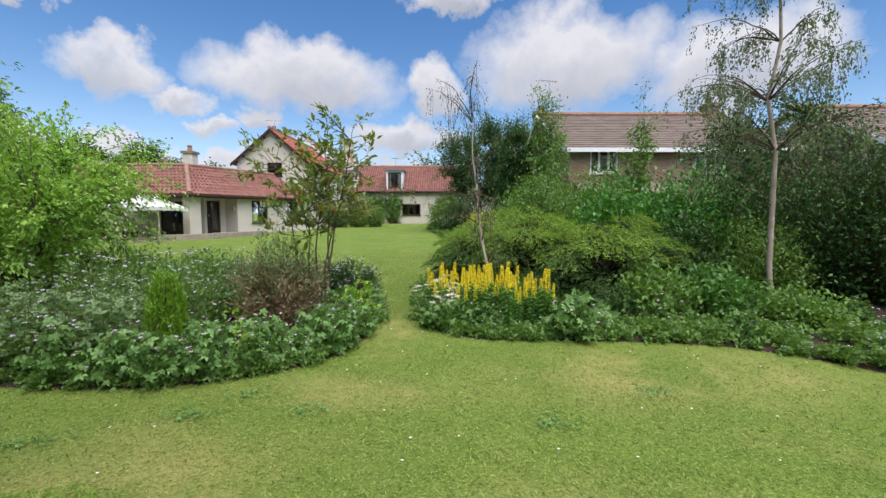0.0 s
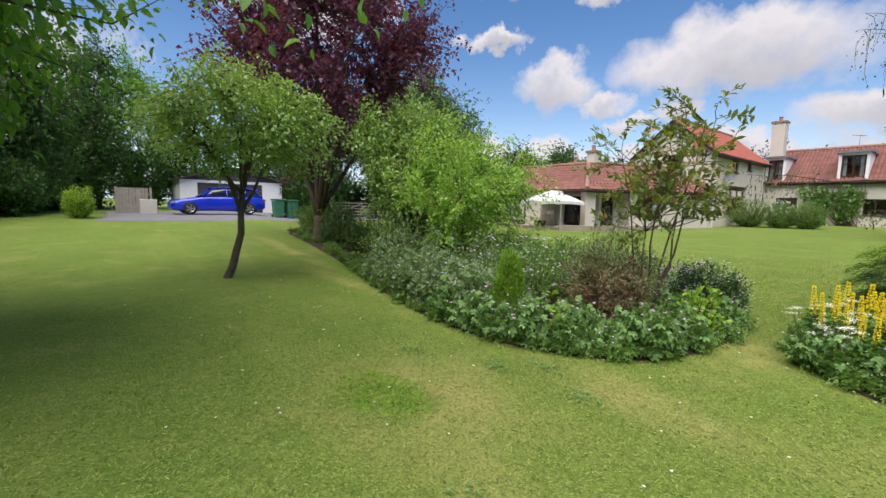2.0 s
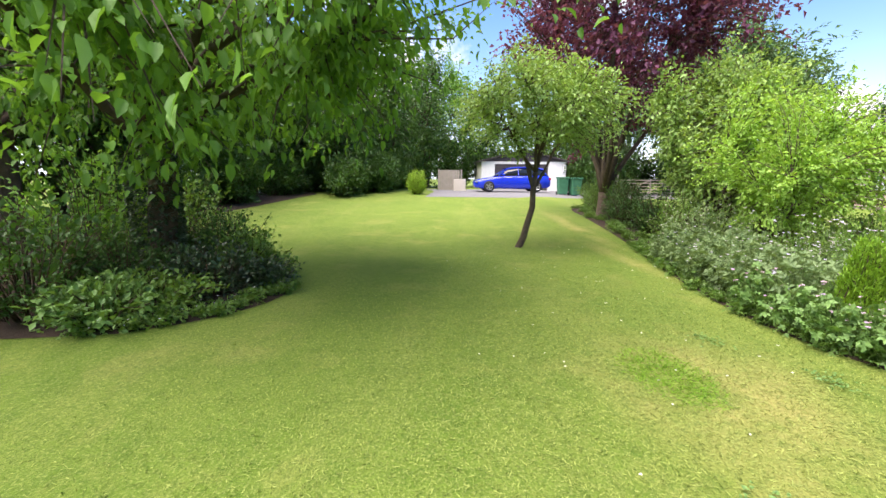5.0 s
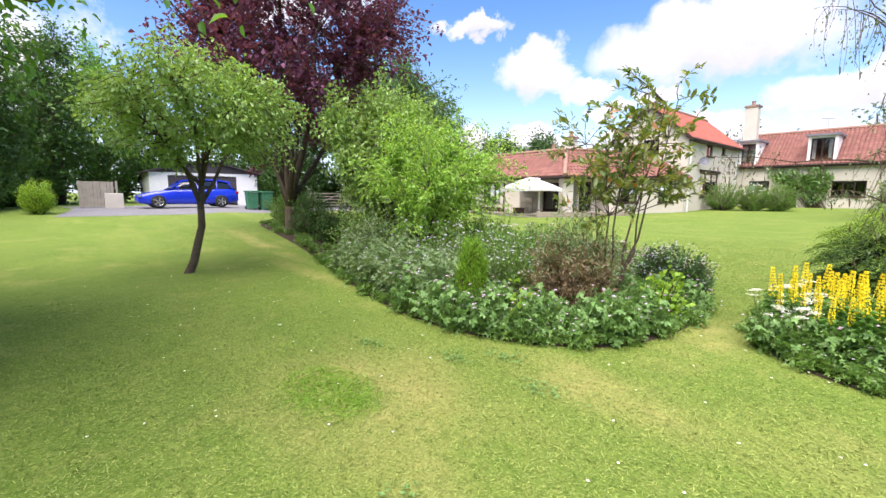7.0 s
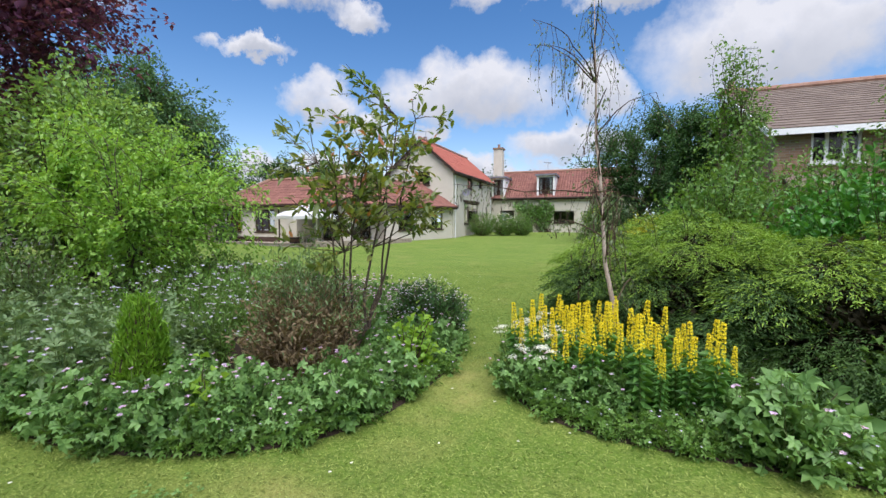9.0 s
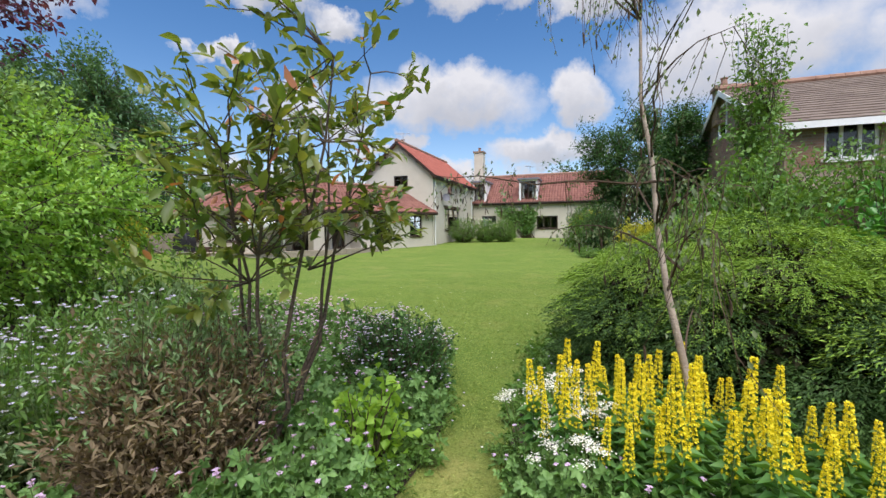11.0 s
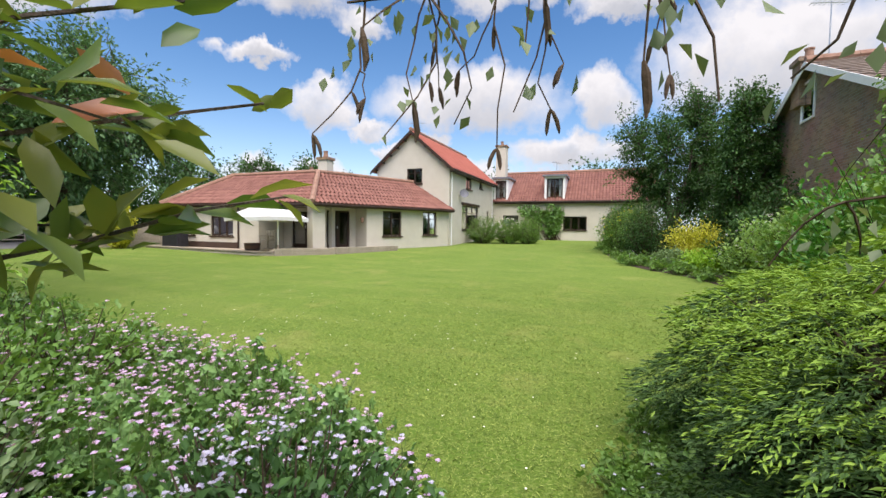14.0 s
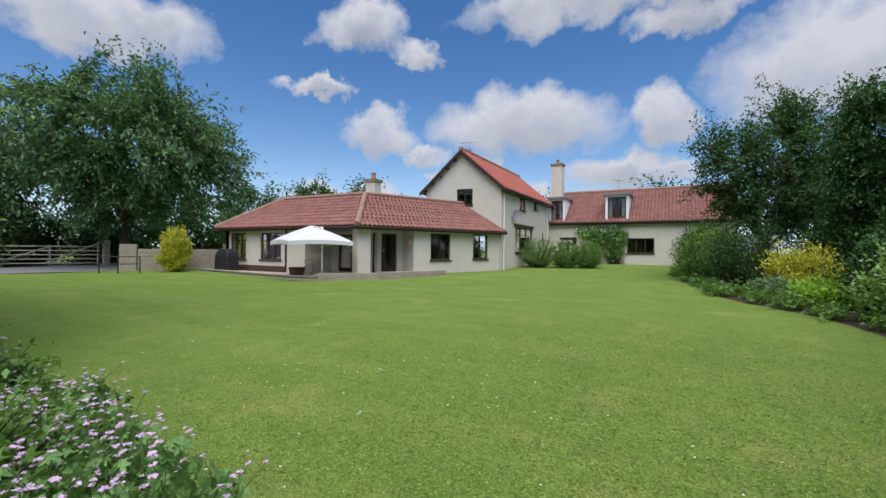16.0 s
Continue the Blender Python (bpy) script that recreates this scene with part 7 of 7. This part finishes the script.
def build_car():
    x, y = -25.7, 3.85
    z = gz(x, y) + 0.01
    m = pose(x, y - 2.3, z, 0, 0, 90)
    t = thing("estate_car", (x, y, z), "bright blue estate car parked on the drive", "car")

    def put(b):
        b.v = [tuple(m @ Vector(p)) for p in b.v]
        return b
    body = loft([ring(0.0, 0.66, 0.34, 0.60), ring(0.08, 0.8, 0.25, 0.68), ring(0.45, 0.88, 0.2, 0.78), ring(1.0, 0.9, 0.2, 0.87, tuck=0.03), ring(1.5, 0.91, 0.2, 0.95, tuck=0.04), ring(3.0, 0.91, 0.2, 0.97, tuck=0.04),
                 ring(4.0, 0.9, 0.22, 1.0, tuck=0.05), ring(4.45, 0.84, 0.28, 0.98, tuck=0.06), ring(4.62, 0.74, 0.36, 0.86)])
    part("body", put(body), M["paint"], t, "bright metallic blue body", smooth=True)
    cab = loft([ring(1.35, 0.80, 0.9, 0.96, 0.03), ring(1.95, 0.76, 0.9, 1.34, 0.06, 0.13), ring(2.5, 0.75, 0.9, 1.42, 0.06, 0.14), ring(3.6, 0.74, 0.9, 1.41, 0.06, 0.14), ring(4.2, 0.72, 0.9, 1.30, 0.06, 0.13), ring(4.5, 0.7, 0.9, 1.0, 0.03)])
    part("windows", put(cab), M["darkglass"], t, "dark tinted glass", smooth=True)
    top = loft([ring(1.9, 0.62, 1.33, 1.365, 0.015), ring(2.5, 0.63, 1.40, 1.455, 0.02), ring(3.6, 0.62, 1.40, 1.45, 0.02), ring(4.3, 0.6, 1.28, 1.32, 0.015)])
    part("roof", put(top), M["paint"], t, smooth=True)
    for s in (-1, 1):
        for a, c in (((1.42, 0.97), (1.95, 1.36)), ((2.65, 0.98), (2.62, 1.41)), ((3.55, 0.98), (3.6, 1.4)), ((4.35, 1.0), (4.15, 1.32))):
            b = Build()
            b.tube([(a[0], s * 0.81, a[1]), (c[0], s * 0.645, c[1])], [0.03, 0.025], 6)
            part("pillar", put(b), M["paint"], t)
        b = Build()
        b.box((1.62, s * 0.9 - 0.0, 0.98), (1.78, s * 1.03, 1.1)) if s > 0 else b.box((1.62, -1.03, 0.98), (1.78, -0.9, 1.1))
        part("mirror", put(b), M["paint"], t, bevel=0.03)
        b = Build()
        b.box((0.02, s * 0.72 - 0.14, 0.56), (0.16, s * 0.72 + 0.13, 0.67))
        part("headlight", put(b), M["alloy"], t, "clear headlight", bevel=0.02)
        b = Build()
        b.box((4.5, s * 0.66 - 0.14, 0.74), (4.64, s * 0.66 + 0.14, 0.86))
        part("tail_light", put(b), M["lampred"], t, "red tail light", bevel=0.02)
        for st in (0.86, 3.72):
            w = Build()
            c = Vector((st, s * 0.83, 0.33))
            prof = [(0.20, -0.1), (0.30, -0.11), (0.33, -0.08), (0.33, 0.08), (0.30, 0.11), (0.20, 0.1)]
            w.lathe((0, 0, 0), prof, 24)
            tm = m @ pose(c.x, c.y, c.z, 90, 0, 0)
            w.v = [tuple(tm @ Vector(p)) for p in w.v]
            wh = part("wheel", w, M["tyre"], t, "black tyre", smooth=True)
            r = Build()
            r.lathe((0, 0, 0), [(0.19, -0.095), (0.21, -0.112), (0.21, 0.112), (0.19, 0.095)], 20)
            for k in range(5):
                q = pose(0, 0, 0, 0, 0, 72 * k)
                r.box((0.03, -0.03, -0.118), (0.2, 0.03, 0.118), q)
            r.v = [tuple(tm @ Vector(p)) for p in r.v]
            part("rim", r, M["alloy"], wh, "silver alloy rim")


def build_bins():
    base = None
    for k, (x, y) in enumerate(((-23.8, 6.55), (-23.7, 7.25))):
        if base is None:
            z = gz(x, y)
            base = thing("wheelie_bin", (x, y, z), "green plastic wheelie bin beside the drive", "bin", "wheelie bins")
            b = Build()
            b.v = [(x + sx * (0.24 + 0.04 * h), y + sy * (0.24 + 0.05 * h), z + 0.05 + h * 0.9) for h in (0, 1) for sx, sy in ((-1, -1), (1, -1), (1, 1), (-1, 1))]
            b.f = [(3, 2, 1, 0), (4, 5, 6, 7), (0, 1, 5, 4), (1, 2, 6, 5), (2, 3, 7, 6), (3, 0, 4, 7)]
            part("body", b, M["binlid"], base, bevel=0.03)
            b = Build()
            b.prism([(x - 0.32, y - 0.33, z + 0.955), (x + 0.32, y - 0.33, z + 0.955), (x + 0.32, y + 0.33, z + 0.955), (x - 0.32, y + 0.33, z + 0.955)], (0, 0, 0.09))
            part("lid", b, M["binlid"], base, bevel=0.03)
            for s in (-1, 1):
                b = Build()
                b.tube([(x - 0.25, y + s * 0.22, z + 0.1), (x - 0.25, y + s * 0.28, z + 0.1)], [0.1, 0.1], 12)
                part("wheel", b, M["tyre"], base)
        else:
            copy_thing(base, pose(x, y, gz(x, y), 0, 0, 12))


def board_fence(a, b, hgt, step, label, mat, name="board_fence"):
    a, b = Vector(a), Vector(b)
    n = int((b - a).length / step)
    d = (b - a).normalized()
    z = gz(a.x, a.y)
    t = thing(name, (a.x, a.y, z), label, "fence")
    br = Build()
    br.prism([(-step / 2 + 0.006, -0.012, 0), (step / 2 - 0.006, -0.012, 0), (step / 2 - 0.006, -0.012, hgt), (-step / 2 + 0.006, -0.012, hgt)], (0, 0.022, 0))
    me = br.mesh("board", M[mat])
    for i in range(n):
        p = a + d * (i + 0.5) * step
        ob = new("board", me)
        ob.parent = t
        ob.matrix_parent_inverse = t.matrix_basis.inverted()
        ob.matrix_basis = pose(p.x, p.y, gz(p.x, p.y) + 0.04, 0, random.uniform(-0.6, 0.6), math.degrees(math.atan2(d.y, d.x)))
    for zz in (0.4, hgt - 0.3):
        r = Build()
        s = Vector((-d.y, d.x, 0)) * 0.035
        r.tube([(a.x + s.x, a.y + s.y, gz(a.x, a.y) + zz), (b.x + s.x, b.y + s.y, gz(b.x, b.y) + zz)], [0.035, 0.035], 4)
        part("rail", r, M[mat], t)
    k = max(1, int((b - a).length / 1.9))
    for i in range(k + 1):
        p = a.lerp(b, i / k) + Vector((-d.y, d.x, 0)) * 0.09
        q = Build()
        q.box((p.x - 0.05, p.y - 0.05, gz(p.x, p.y) - 0.1), (p.x + 0.05, p.y + 0.05, gz(p.x, p.y) + hgt + 0.08))
        part("post", q, M[mat], t)


build_garage()
build_car()
build_bins()
board_fence((-27.6, -0.6, 0), (-27.4, 0.9, 0), 1.3, 0.14, "weathered timber fence panel beside the drive", "timber")
board_fence((3.2, 11.6, 0), (8.6, 7.4, 0), 1.8, 0.15, "dark brown boarded boundary fence behind the shrubs", "fence")
board_fence((8.6, 7.4, 0), (11.6, -1.5, 0), 1.8, 0.15, "dark brown boarded boundary fence behind the shrubs", "fence")
pier = Build()
pier.box((-26.6, 0.35, gz(-26, 1) - 0.1), (-26.2, 1.1, gz(-26, 1) + 0.75))
tagged(part("low_wall", pier, M["render"], None, bevel=0.03), "short cream rendered wall beside the drive", "wall")


# ---- gate, stone wall, railing ----
def build_gate():
    a, b = Vector((-34.2, 14.6, 0)), Vector((-32.9, 19.0, 0))
    d = (b - a).normalized()
    z = gz(-33.5, 17) + 0.08
    t = thing("field_gate", (a.x, a.y, z), "weathered five bar timber field gate", "gate")

    def bar(p, q, r=0.04):
        bb = Build()
        bb.tube([p, q], [r, r], 4)
        part("bar", bb, M["timber"], t)
    up = Vector((0, 0, 1))
    for k in range(5):
        bar(a + up * (z + 0.12 + k * 0.25), b + up * (z + 0.12 + k * 0.25))
    for f in (0.02, 0.5, 0.98):
        p = a.lerp(b, f)
        bar(p + up * (z + 0.05), p + up * (z + (1.2 if f < 0.9 else 1.45)), 0.05)
    bar(a.lerp(b, 0.45) + up * (z + 0.12), b + up * (z + 1.38))
    bar(a + up * (z + 0.15), a.lerp(b, 0.5) + up * (z + 1.1))
    for p, w in ((b + d * 0.3, 0.16), (a - d * 0.3, 0.12)):
        q = Build()
        q.box((p.x - w, p.y - w, z - 0.2), (p.x + w, p.y + w, z + 1.55))
        part("gatepost", q, M["timber"], t, bevel=0.02)


def stone_wall(a, b, hgt, thick, label, courses, length=0.34):
    """Coursed stones with recessed joints, each a piece."""
    a, b = Vector(a), Vector(b)
    d = (b - a).normalized()
    z = min(gz(a.x, a.y), gz(b.x, b.y)) - 0.05
    t = thing("stone_wall", (a.x, a.y, z), label, "wall")
    s = Vector((-d.y, d.x, 0))
    core = Build()
    core.prism([a + s * 0.02 + Vector((0, 0, z)), b + s * 0.02 + Vector((0, 0, z)), b + s * (thick - 0.02) + Vector((0, 0, z)), a + s * (thick - 0.02) + Vector((0, 0, z))], (0, 0, hgt - 0.02))
    part("core", core, M["mortar"], t)
    rng = random.Random(int(abs(a.x * 10)))
    L = (b - a).length
    ch = hgt / courses
    stone = Build()
    stone.box((0, 0, 0), (1, 1, 1))
    me = bevelled(stone.mesh("stone", M["stone"]), 0.04)
    for c in range(courses):
        u = 0.0
        while u < L - 0.02:
            w = min(length * rng.uniform(0.7, 1.35), L - u)
            p = a + d * (u + 0.006) + Vector((0, 0, z + c * ch + 0.006))
            ob = new("stone", me)
            ob.parent = t
            ob.matrix_parent_inverse = t.matrix_basis.inverted()
            ob.matrix_basis = Matrix.Translation(p) @ pose(0, 0, 0, 0, 0, math.degrees(math.atan2(d.y, d.x))) @ Matrix.Diagonal((w - 0.012, thick + rng.uniform(-0.01, 0.015), ch - 0.012, 1))
            u += w


build_gate()
stone_wall((-25.9, 17.0, 0), (-25.5, 17.6, 0), 1.45, 0.4, "square buff stone pier by the drive", 8)
stone_wall((-25.5, 17.65, 0), (-23.3, 20.9, 0), 1.2, 0.3, "buff stone garden wall beside the bungalow", 6)
stone_wall((-23.3, 20.9, 0), (-23.1, 21.3, 0), 1.45, 0.4, "square buff stone pier by the bungalow", 8)


def railing():
    t = thing("metal_railing", (-24.6, 16.3, gz(-24.6, 16.3)), "low black metal handrail beside the path", "railing")
    pts = [(-25.0, 15.8), (-24.6, 16.4), (-24.1, 17.1)]
    for x, y in pts:
        b = Build()
        b.tube([(x, y, gz(x, y) - 0.05), (x, y, gz(x, y) + 0.85)], [0.03, 0.03], 6)
        part("post", b, M["black"], t)
    for h in (0.45, 0.8):
        b = Build()
        b.tube([(x, y, gz(x, y) + h) for x, y in pts], [0.022] * 3, 6)
        part("rail", b, M["black"], t)


railing()


# ---- patio ----
def build_patio():
    top = 0.425
    outline = [(-23.2, 19.5), (-15.0, 18.45), (-13.9, 18.7), (-12.3, 20.6), (-10.9, 23.9), (-11.75, 24.25), (-12.2, 23.36), (-13.3, 21.6), (-16.6, 22.28), (-16.6, 20.58), (-23.2, 20.58)]
    b = Build()
    b.prism([(x, y, 0.1) for x, y in outline], (0, 0, top - 0.1 - 0.03))
    tagged(part("patio", b, M["mortar"]), "raised paved patio along the bungalow", "patio", kind="structure")
    patio = bpy.data.objects["patio"]
    slab = Build()
    slab.box((0, 0, 0), (0.59, 0.44, 0.026))
    me = slab.mesh("paving_slab", M["paving"])
    y, row = 18.5, 0
    while y < 22.3:
        x = -23.3 + (0.3 if row % 2 else 0)
        while x < -11:
            if all(inside(outline, x + dx, y + dy) for dx in (0.0, 0.6) for dy in (0.0, 0.45)):
                ob = new("paving_slab", me)
                ob.parent = patio
                ob.matrix_basis = pose(x + 0.005, y + 0.005, top - 0.028)
            x += 0.6
        y += 0.45
        row += 1
    kerb = Build()
    edge = [(-23.2, 19.5), (-15.0, 18.45), (-13.9, 18.7), (-12.3, 20.6), (-10.9, 23.9)]
    for p, q in zip(edge, edge[1:]):
        p, q = Vector(p), Vector(q)
        d = (q - p).normalized()
        n = max(1, int((q - p).length / 0.45))
        for i in range(n):
            u, v = p.lerp(q, i / n), p.lerp(q, (i + 0.97) / n)
            s = Vector((d.y, -d.x)) * 0.05
            w = Vector((-d.y, d.x)) * 0.22
            kb = Build()
            kb.prism([(u.x + s.x, u.y + s.y, top), (v.x + s.x, v.y + s.y, top), (v.x + w.x, v.y + w.y, top), (u.x + w.x, u.y + w.y, top)], (0, 0, 0.05))
            part("coping_stone", kb, M["stone"], patio)
    stone_wall((-13.75, 18.6, 0), (-12.15, 20.5, 0), 0.36, 0.26, "low stone retaining edge of the patio", 2)
    stone_wall((-12.1, 20.55, 0), (-10.75, 23.8, 0), 0.36, 0.26, "low stone retaining edge of the patio", 2)


def build_parasol():
    x, y, z = -14.0, 19.05, 0.43
    t = thing("parasol", (x, y, z), "open white square garden parasol on a pole", "parasol")
    b = Build()
    b.tube([(x, y, z), (x, y, z + 2.05)], [0.035, 0.03], 10)
    part("pole", b, M["white"], t, "white pole", smooth=True)
    b = Build()
    b.lathe((x, y, z), [(0.36, 0), (0.36, 0.06), (0.3, 0.1), (0.06, 0.14), (0.05, 0.3)], 20)
    part("base", b, M["stone"], t, "heavy round base")
    cx, cy = x - 0.75, y + 0.1
    ez, tz, w = z + 1.45, z + 2.12, 1.55
    cnr = [Vector((cx + math.cos(a) * w * 1.2, cy + math.sin(a) * w * 1.2, ez)) for a in (0.35 + k * math.pi / 2 for k in range(4))]
    rim = []
    for i in range(4):
        p, q = cnr[i], cnr[(i + 1) % 4]
        for k in range(6):
            f = k / 6
            v = p.lerp(q, f)
            v.z += 0.06 * math.sin(math.pi * f)
            rim.append(v)
    c = Build()
    n = len(rim)
    rings = []
    for f in (0.0, 0.35, 0.7, 1.0):
        rings.append([(cx + (v.x - cx) * f, cy + (v.y - cy) * f, tz + (v.z - tz) * f + 0.05 * math.sin(math.pi * f)) if f else (cx + (v.x - cx) * 0.02, cy + (v.y - cy) * 0.02, tz) for v in rim])
    rings.append([(v.x, v.y, v.z - 0.16) for v in rim])
    for r in rings:
        c.v += r
    for i in range(len(rings) - 1):
        for k in range(n):
            a, d = i * n + k, i * n + (k + 1) % n
            c.f.append((a, d, d + n, a + n))
    part("canopy", c, M["canvas"], t, "white fabric canopy", smooth=False)
    for v in cnr:
        b = Build()
        b.tube([(cx, cy, tz - 0.05), (v.x, v.y, v.z - 0.02)], [0.012, 0.01], 5)
        part("rib", b, M["white"], t)
    b = Build()
    b.tube([(x, y, z + 2.02), (cx, cy, tz - 0.02)], [0.025, 0.02], 6)
    part("arm", b, M["white"], t)


def build_barbecue():
    x, y, z = -21.3, 19.75, 0.45
    t = thing("covered_barbecue", (x, y, z), "barbecue under a black plastic cover on the patio", "barbecue")
    b = loft([[(x + sx * (0.55 - k), y + sy * (0.32 - k * 0.5), z + h) for sx, sy in ((-1, -1), (1, -1), (1, 1), (-1, 1))] for h, k in ((0.0, 0.0), (0.7, 0.02), (0.9, 0.1), (1.08, 0.22))])
    part("cover", b, M["black"], t, "draped black cover", bevel=0.04)


def build_planter():
    x, y, z = -15.35, 18.95, 0.43
    t = thing("barrel_planter", (x, y, z), "dark half barrel planter on the patio edge", "planter")
    b = Build()
    b.lathe((x, y, z), [(0.26, 0), (0.31, 0.15), (0.33, 0.3), (0.34, 0.36), (0.31, 0.36), (0.3, 0.32), (0.01, 0.31)], 20)
    part("barrel", b, M["pot"], t, smooth=False)
    for h in (0.08, 0.27):
        q = Build()
        q.lathe((x, y, z + h), [(0.30 + h * 0.13, 0), (0.305 + h * 0.13, 0.01), (0.307 + h * 0.13, 0.04)], 20)
        part("hoop", q, M["black"], t)


def build_chair():
    x, y, z = -15.9, 20.4, 0.43
    t = thing("garden_chair", (x, y, z), "brown wooden garden chair in the porch", "chair")
    for sx in (-1, 1):
        for sy, h in ((-1, 0.62), (1, 0.92)):
            b = Build()
            b.box((x + sx * 0.25 - 0.025, y + sy * 0.24 - 0.025, z), (x + sx * 0.25 + 0.025, y + sy * 0.24 + 0.025, z + h))
            part("leg", b, M["timber"], t)
        b = Build()
        b.box((x + sx * 0.25 - 0.04, y - 0.28, z + 0.622), (x + sx * 0.25 + 0.04, y + 0.21, z + 0.65))
        part("armrest", b, M["timber"], t)
    for k in range(5):
        b = Build()
        b.box((x - 0.22, y - 0.25 + k * 0.1, z + 0.42), (x + 0.22, y - 0.17 + k * 0.1, z + 0.445))
        part("seat_slat", b, M["timber"], t)
        b = Build()
        b.box((x - 0.2 + k * 0.09, y + 0.225, z + 0.46), (x - 0.15 + k * 0.09, y + 0.25, z + 0.9))
        part("back_slat", b, M["timber"], t)


build_patio()
build_parasol()
build_barbecue()
build_planter()
build_chair()


# ---- grass ----
def inside_all(poly, X, Y):
    hit = np.zeros(len(X), bool)
    j = len(poly) - 1
    for i in range(len(poly)):
        (xi, yi), (xj, yj) = poly[i], poly[j]
        if yi != yj:
            hit ^= ((yi > Y) != (yj > Y)) & (X < (xj - xi) * (Y - yi) / (yj - yi) + xi)
        j = i
    return hit


BED_L, BED_R, BED_T = rounded(BED_LEFT, 1), rounded(BED_RIGHT, 1), rounded(BED_TREE, 1)


def on_lawn(X, Y):
    return ~(inside_all(BED_L, X, Y) | inside_all(BED_R, X, Y) | inside_all(BED_T, X, Y))


def grass(name, label, x0, x1, y0, y1, n, length, width, seed, share, mat=None):
    """Blades strewn over a stretch of lawn; share(X, Y): how many of them stay."""
    rng = np.random.default_rng(seed)
    X, Y = rng.uniform(x0, x1, n), rng.uniform(y0, y1, n)
    keep = on_lawn(X, Y) & (rng.uniform(0, 1, n) < share(X, Y))
    X, Y = X[keep], Y[keep]
    Z = np.array([gz(a, b) for a, b in zip(X, Y)]) + 0.002
    k = len(X)
    P = np.stack([X, Y, Z], 1)
    D = np.stack([rng.normal(0, 0.8, k), rng.normal(0, 0.8, k), rng.uniform(0.12, 0.5, k)], 1)
    Ls = length * rng.uniform(0.5, 1.4, k)
    mat = mat or M["blade"]
    tagged(part(name, leaf_cloud(name, P, D, Ls, width, mat, rng, fold=0.0, droop=0.0), mat), label, "grass", kind="stuff")


def fade(v, a, b):
    return np.clip((v - a) / (b - a), 0, 1)


grass("grass", "short mown grass blades of the near lawn", -11.0, 5.5, -5.0, 5.5, 560000, 0.034, 0.0055, 1,
      lambda X, Y: np.clip(1.25 - np.hypot((X + 0.8) / 6.5, (Y - 1.4) / 4.6), 0.0, 1) ** 1.3)
grass("grass", "short mown grass blades of the lawn path and middle lawn", -9.0, 4.0, 5.2, 18.0, 420000, 0.036, 0.006, 2,
      lambda X, Y: np.clip(1.2 - np.hypot((X + 1.5) / 5.5, (Y - 7.8) / 8.0), 0.0, 1) ** 1.3 * fade(Y, 5.2, 5.6))
grass("grass_tuft", "patch of longer greener grass in the lawn", -3.4, -1.6, 0.3, 1.6, 9000, 0.055, 0.006, 4,
      lambda X, Y: np.clip(1.5 - ((X + 2.5) / 0.5) ** 2 - ((Y - 0.9) / 0.3) ** 2, 0, 1), LEAF["dwarf"])


def clover():
    rng = np.random.default_rng(9)
    P, D = [], []
    for k in range(420):
        x, y = rng.uniform(-9, 4), rng.uniform(-0.8, 13)
        if not on_lawn(np.array([x]), np.array([y]))[0]:
            continue
        for j in range(6):
            a = j * 1.05
            P.append((x, y, gz(x, y) + 0.03))
            D.append((math.cos(a), math.sin(a), 0.3))
    P, D = np.array(P), np.array(D)
    tagged(part("daisy", leaf_cloud("daisy", P, D, 0.012, 0.008, LEAF["white"], rng), LEAF["white"]), "small white daisies dotted over the lawn", "daisies", kind="stuff")
    P, D = [], []
    for cx, cy in ((-2.3, 2.1), (-2.0, 2.5), (-1.4, 2.2), (0.6, 2.0), (-3.2, 1.7), (1.7, 2.6), (-1.0, 0.6)):
        for k in range(45):
            x, y = cx + rng.normal(0, 0.11), cy + rng.normal(0, 0.07)
            for j in range(3):
                a = rng.uniform(0, 6.28)
                P.append((x, y, gz(x, y) + 0.025))
                D.append((math.cos(a), math.sin(a), 0.3))
    P, D = np.array(P), np.array(D)
    tagged(part("clover", leaf_cloud("clover", P, D, 0.022, 0.02, LEAF["geran"], rng), LEAF["geran"]), "small dark clover patches in the lawn", "clover", kind="stuff")


clover()
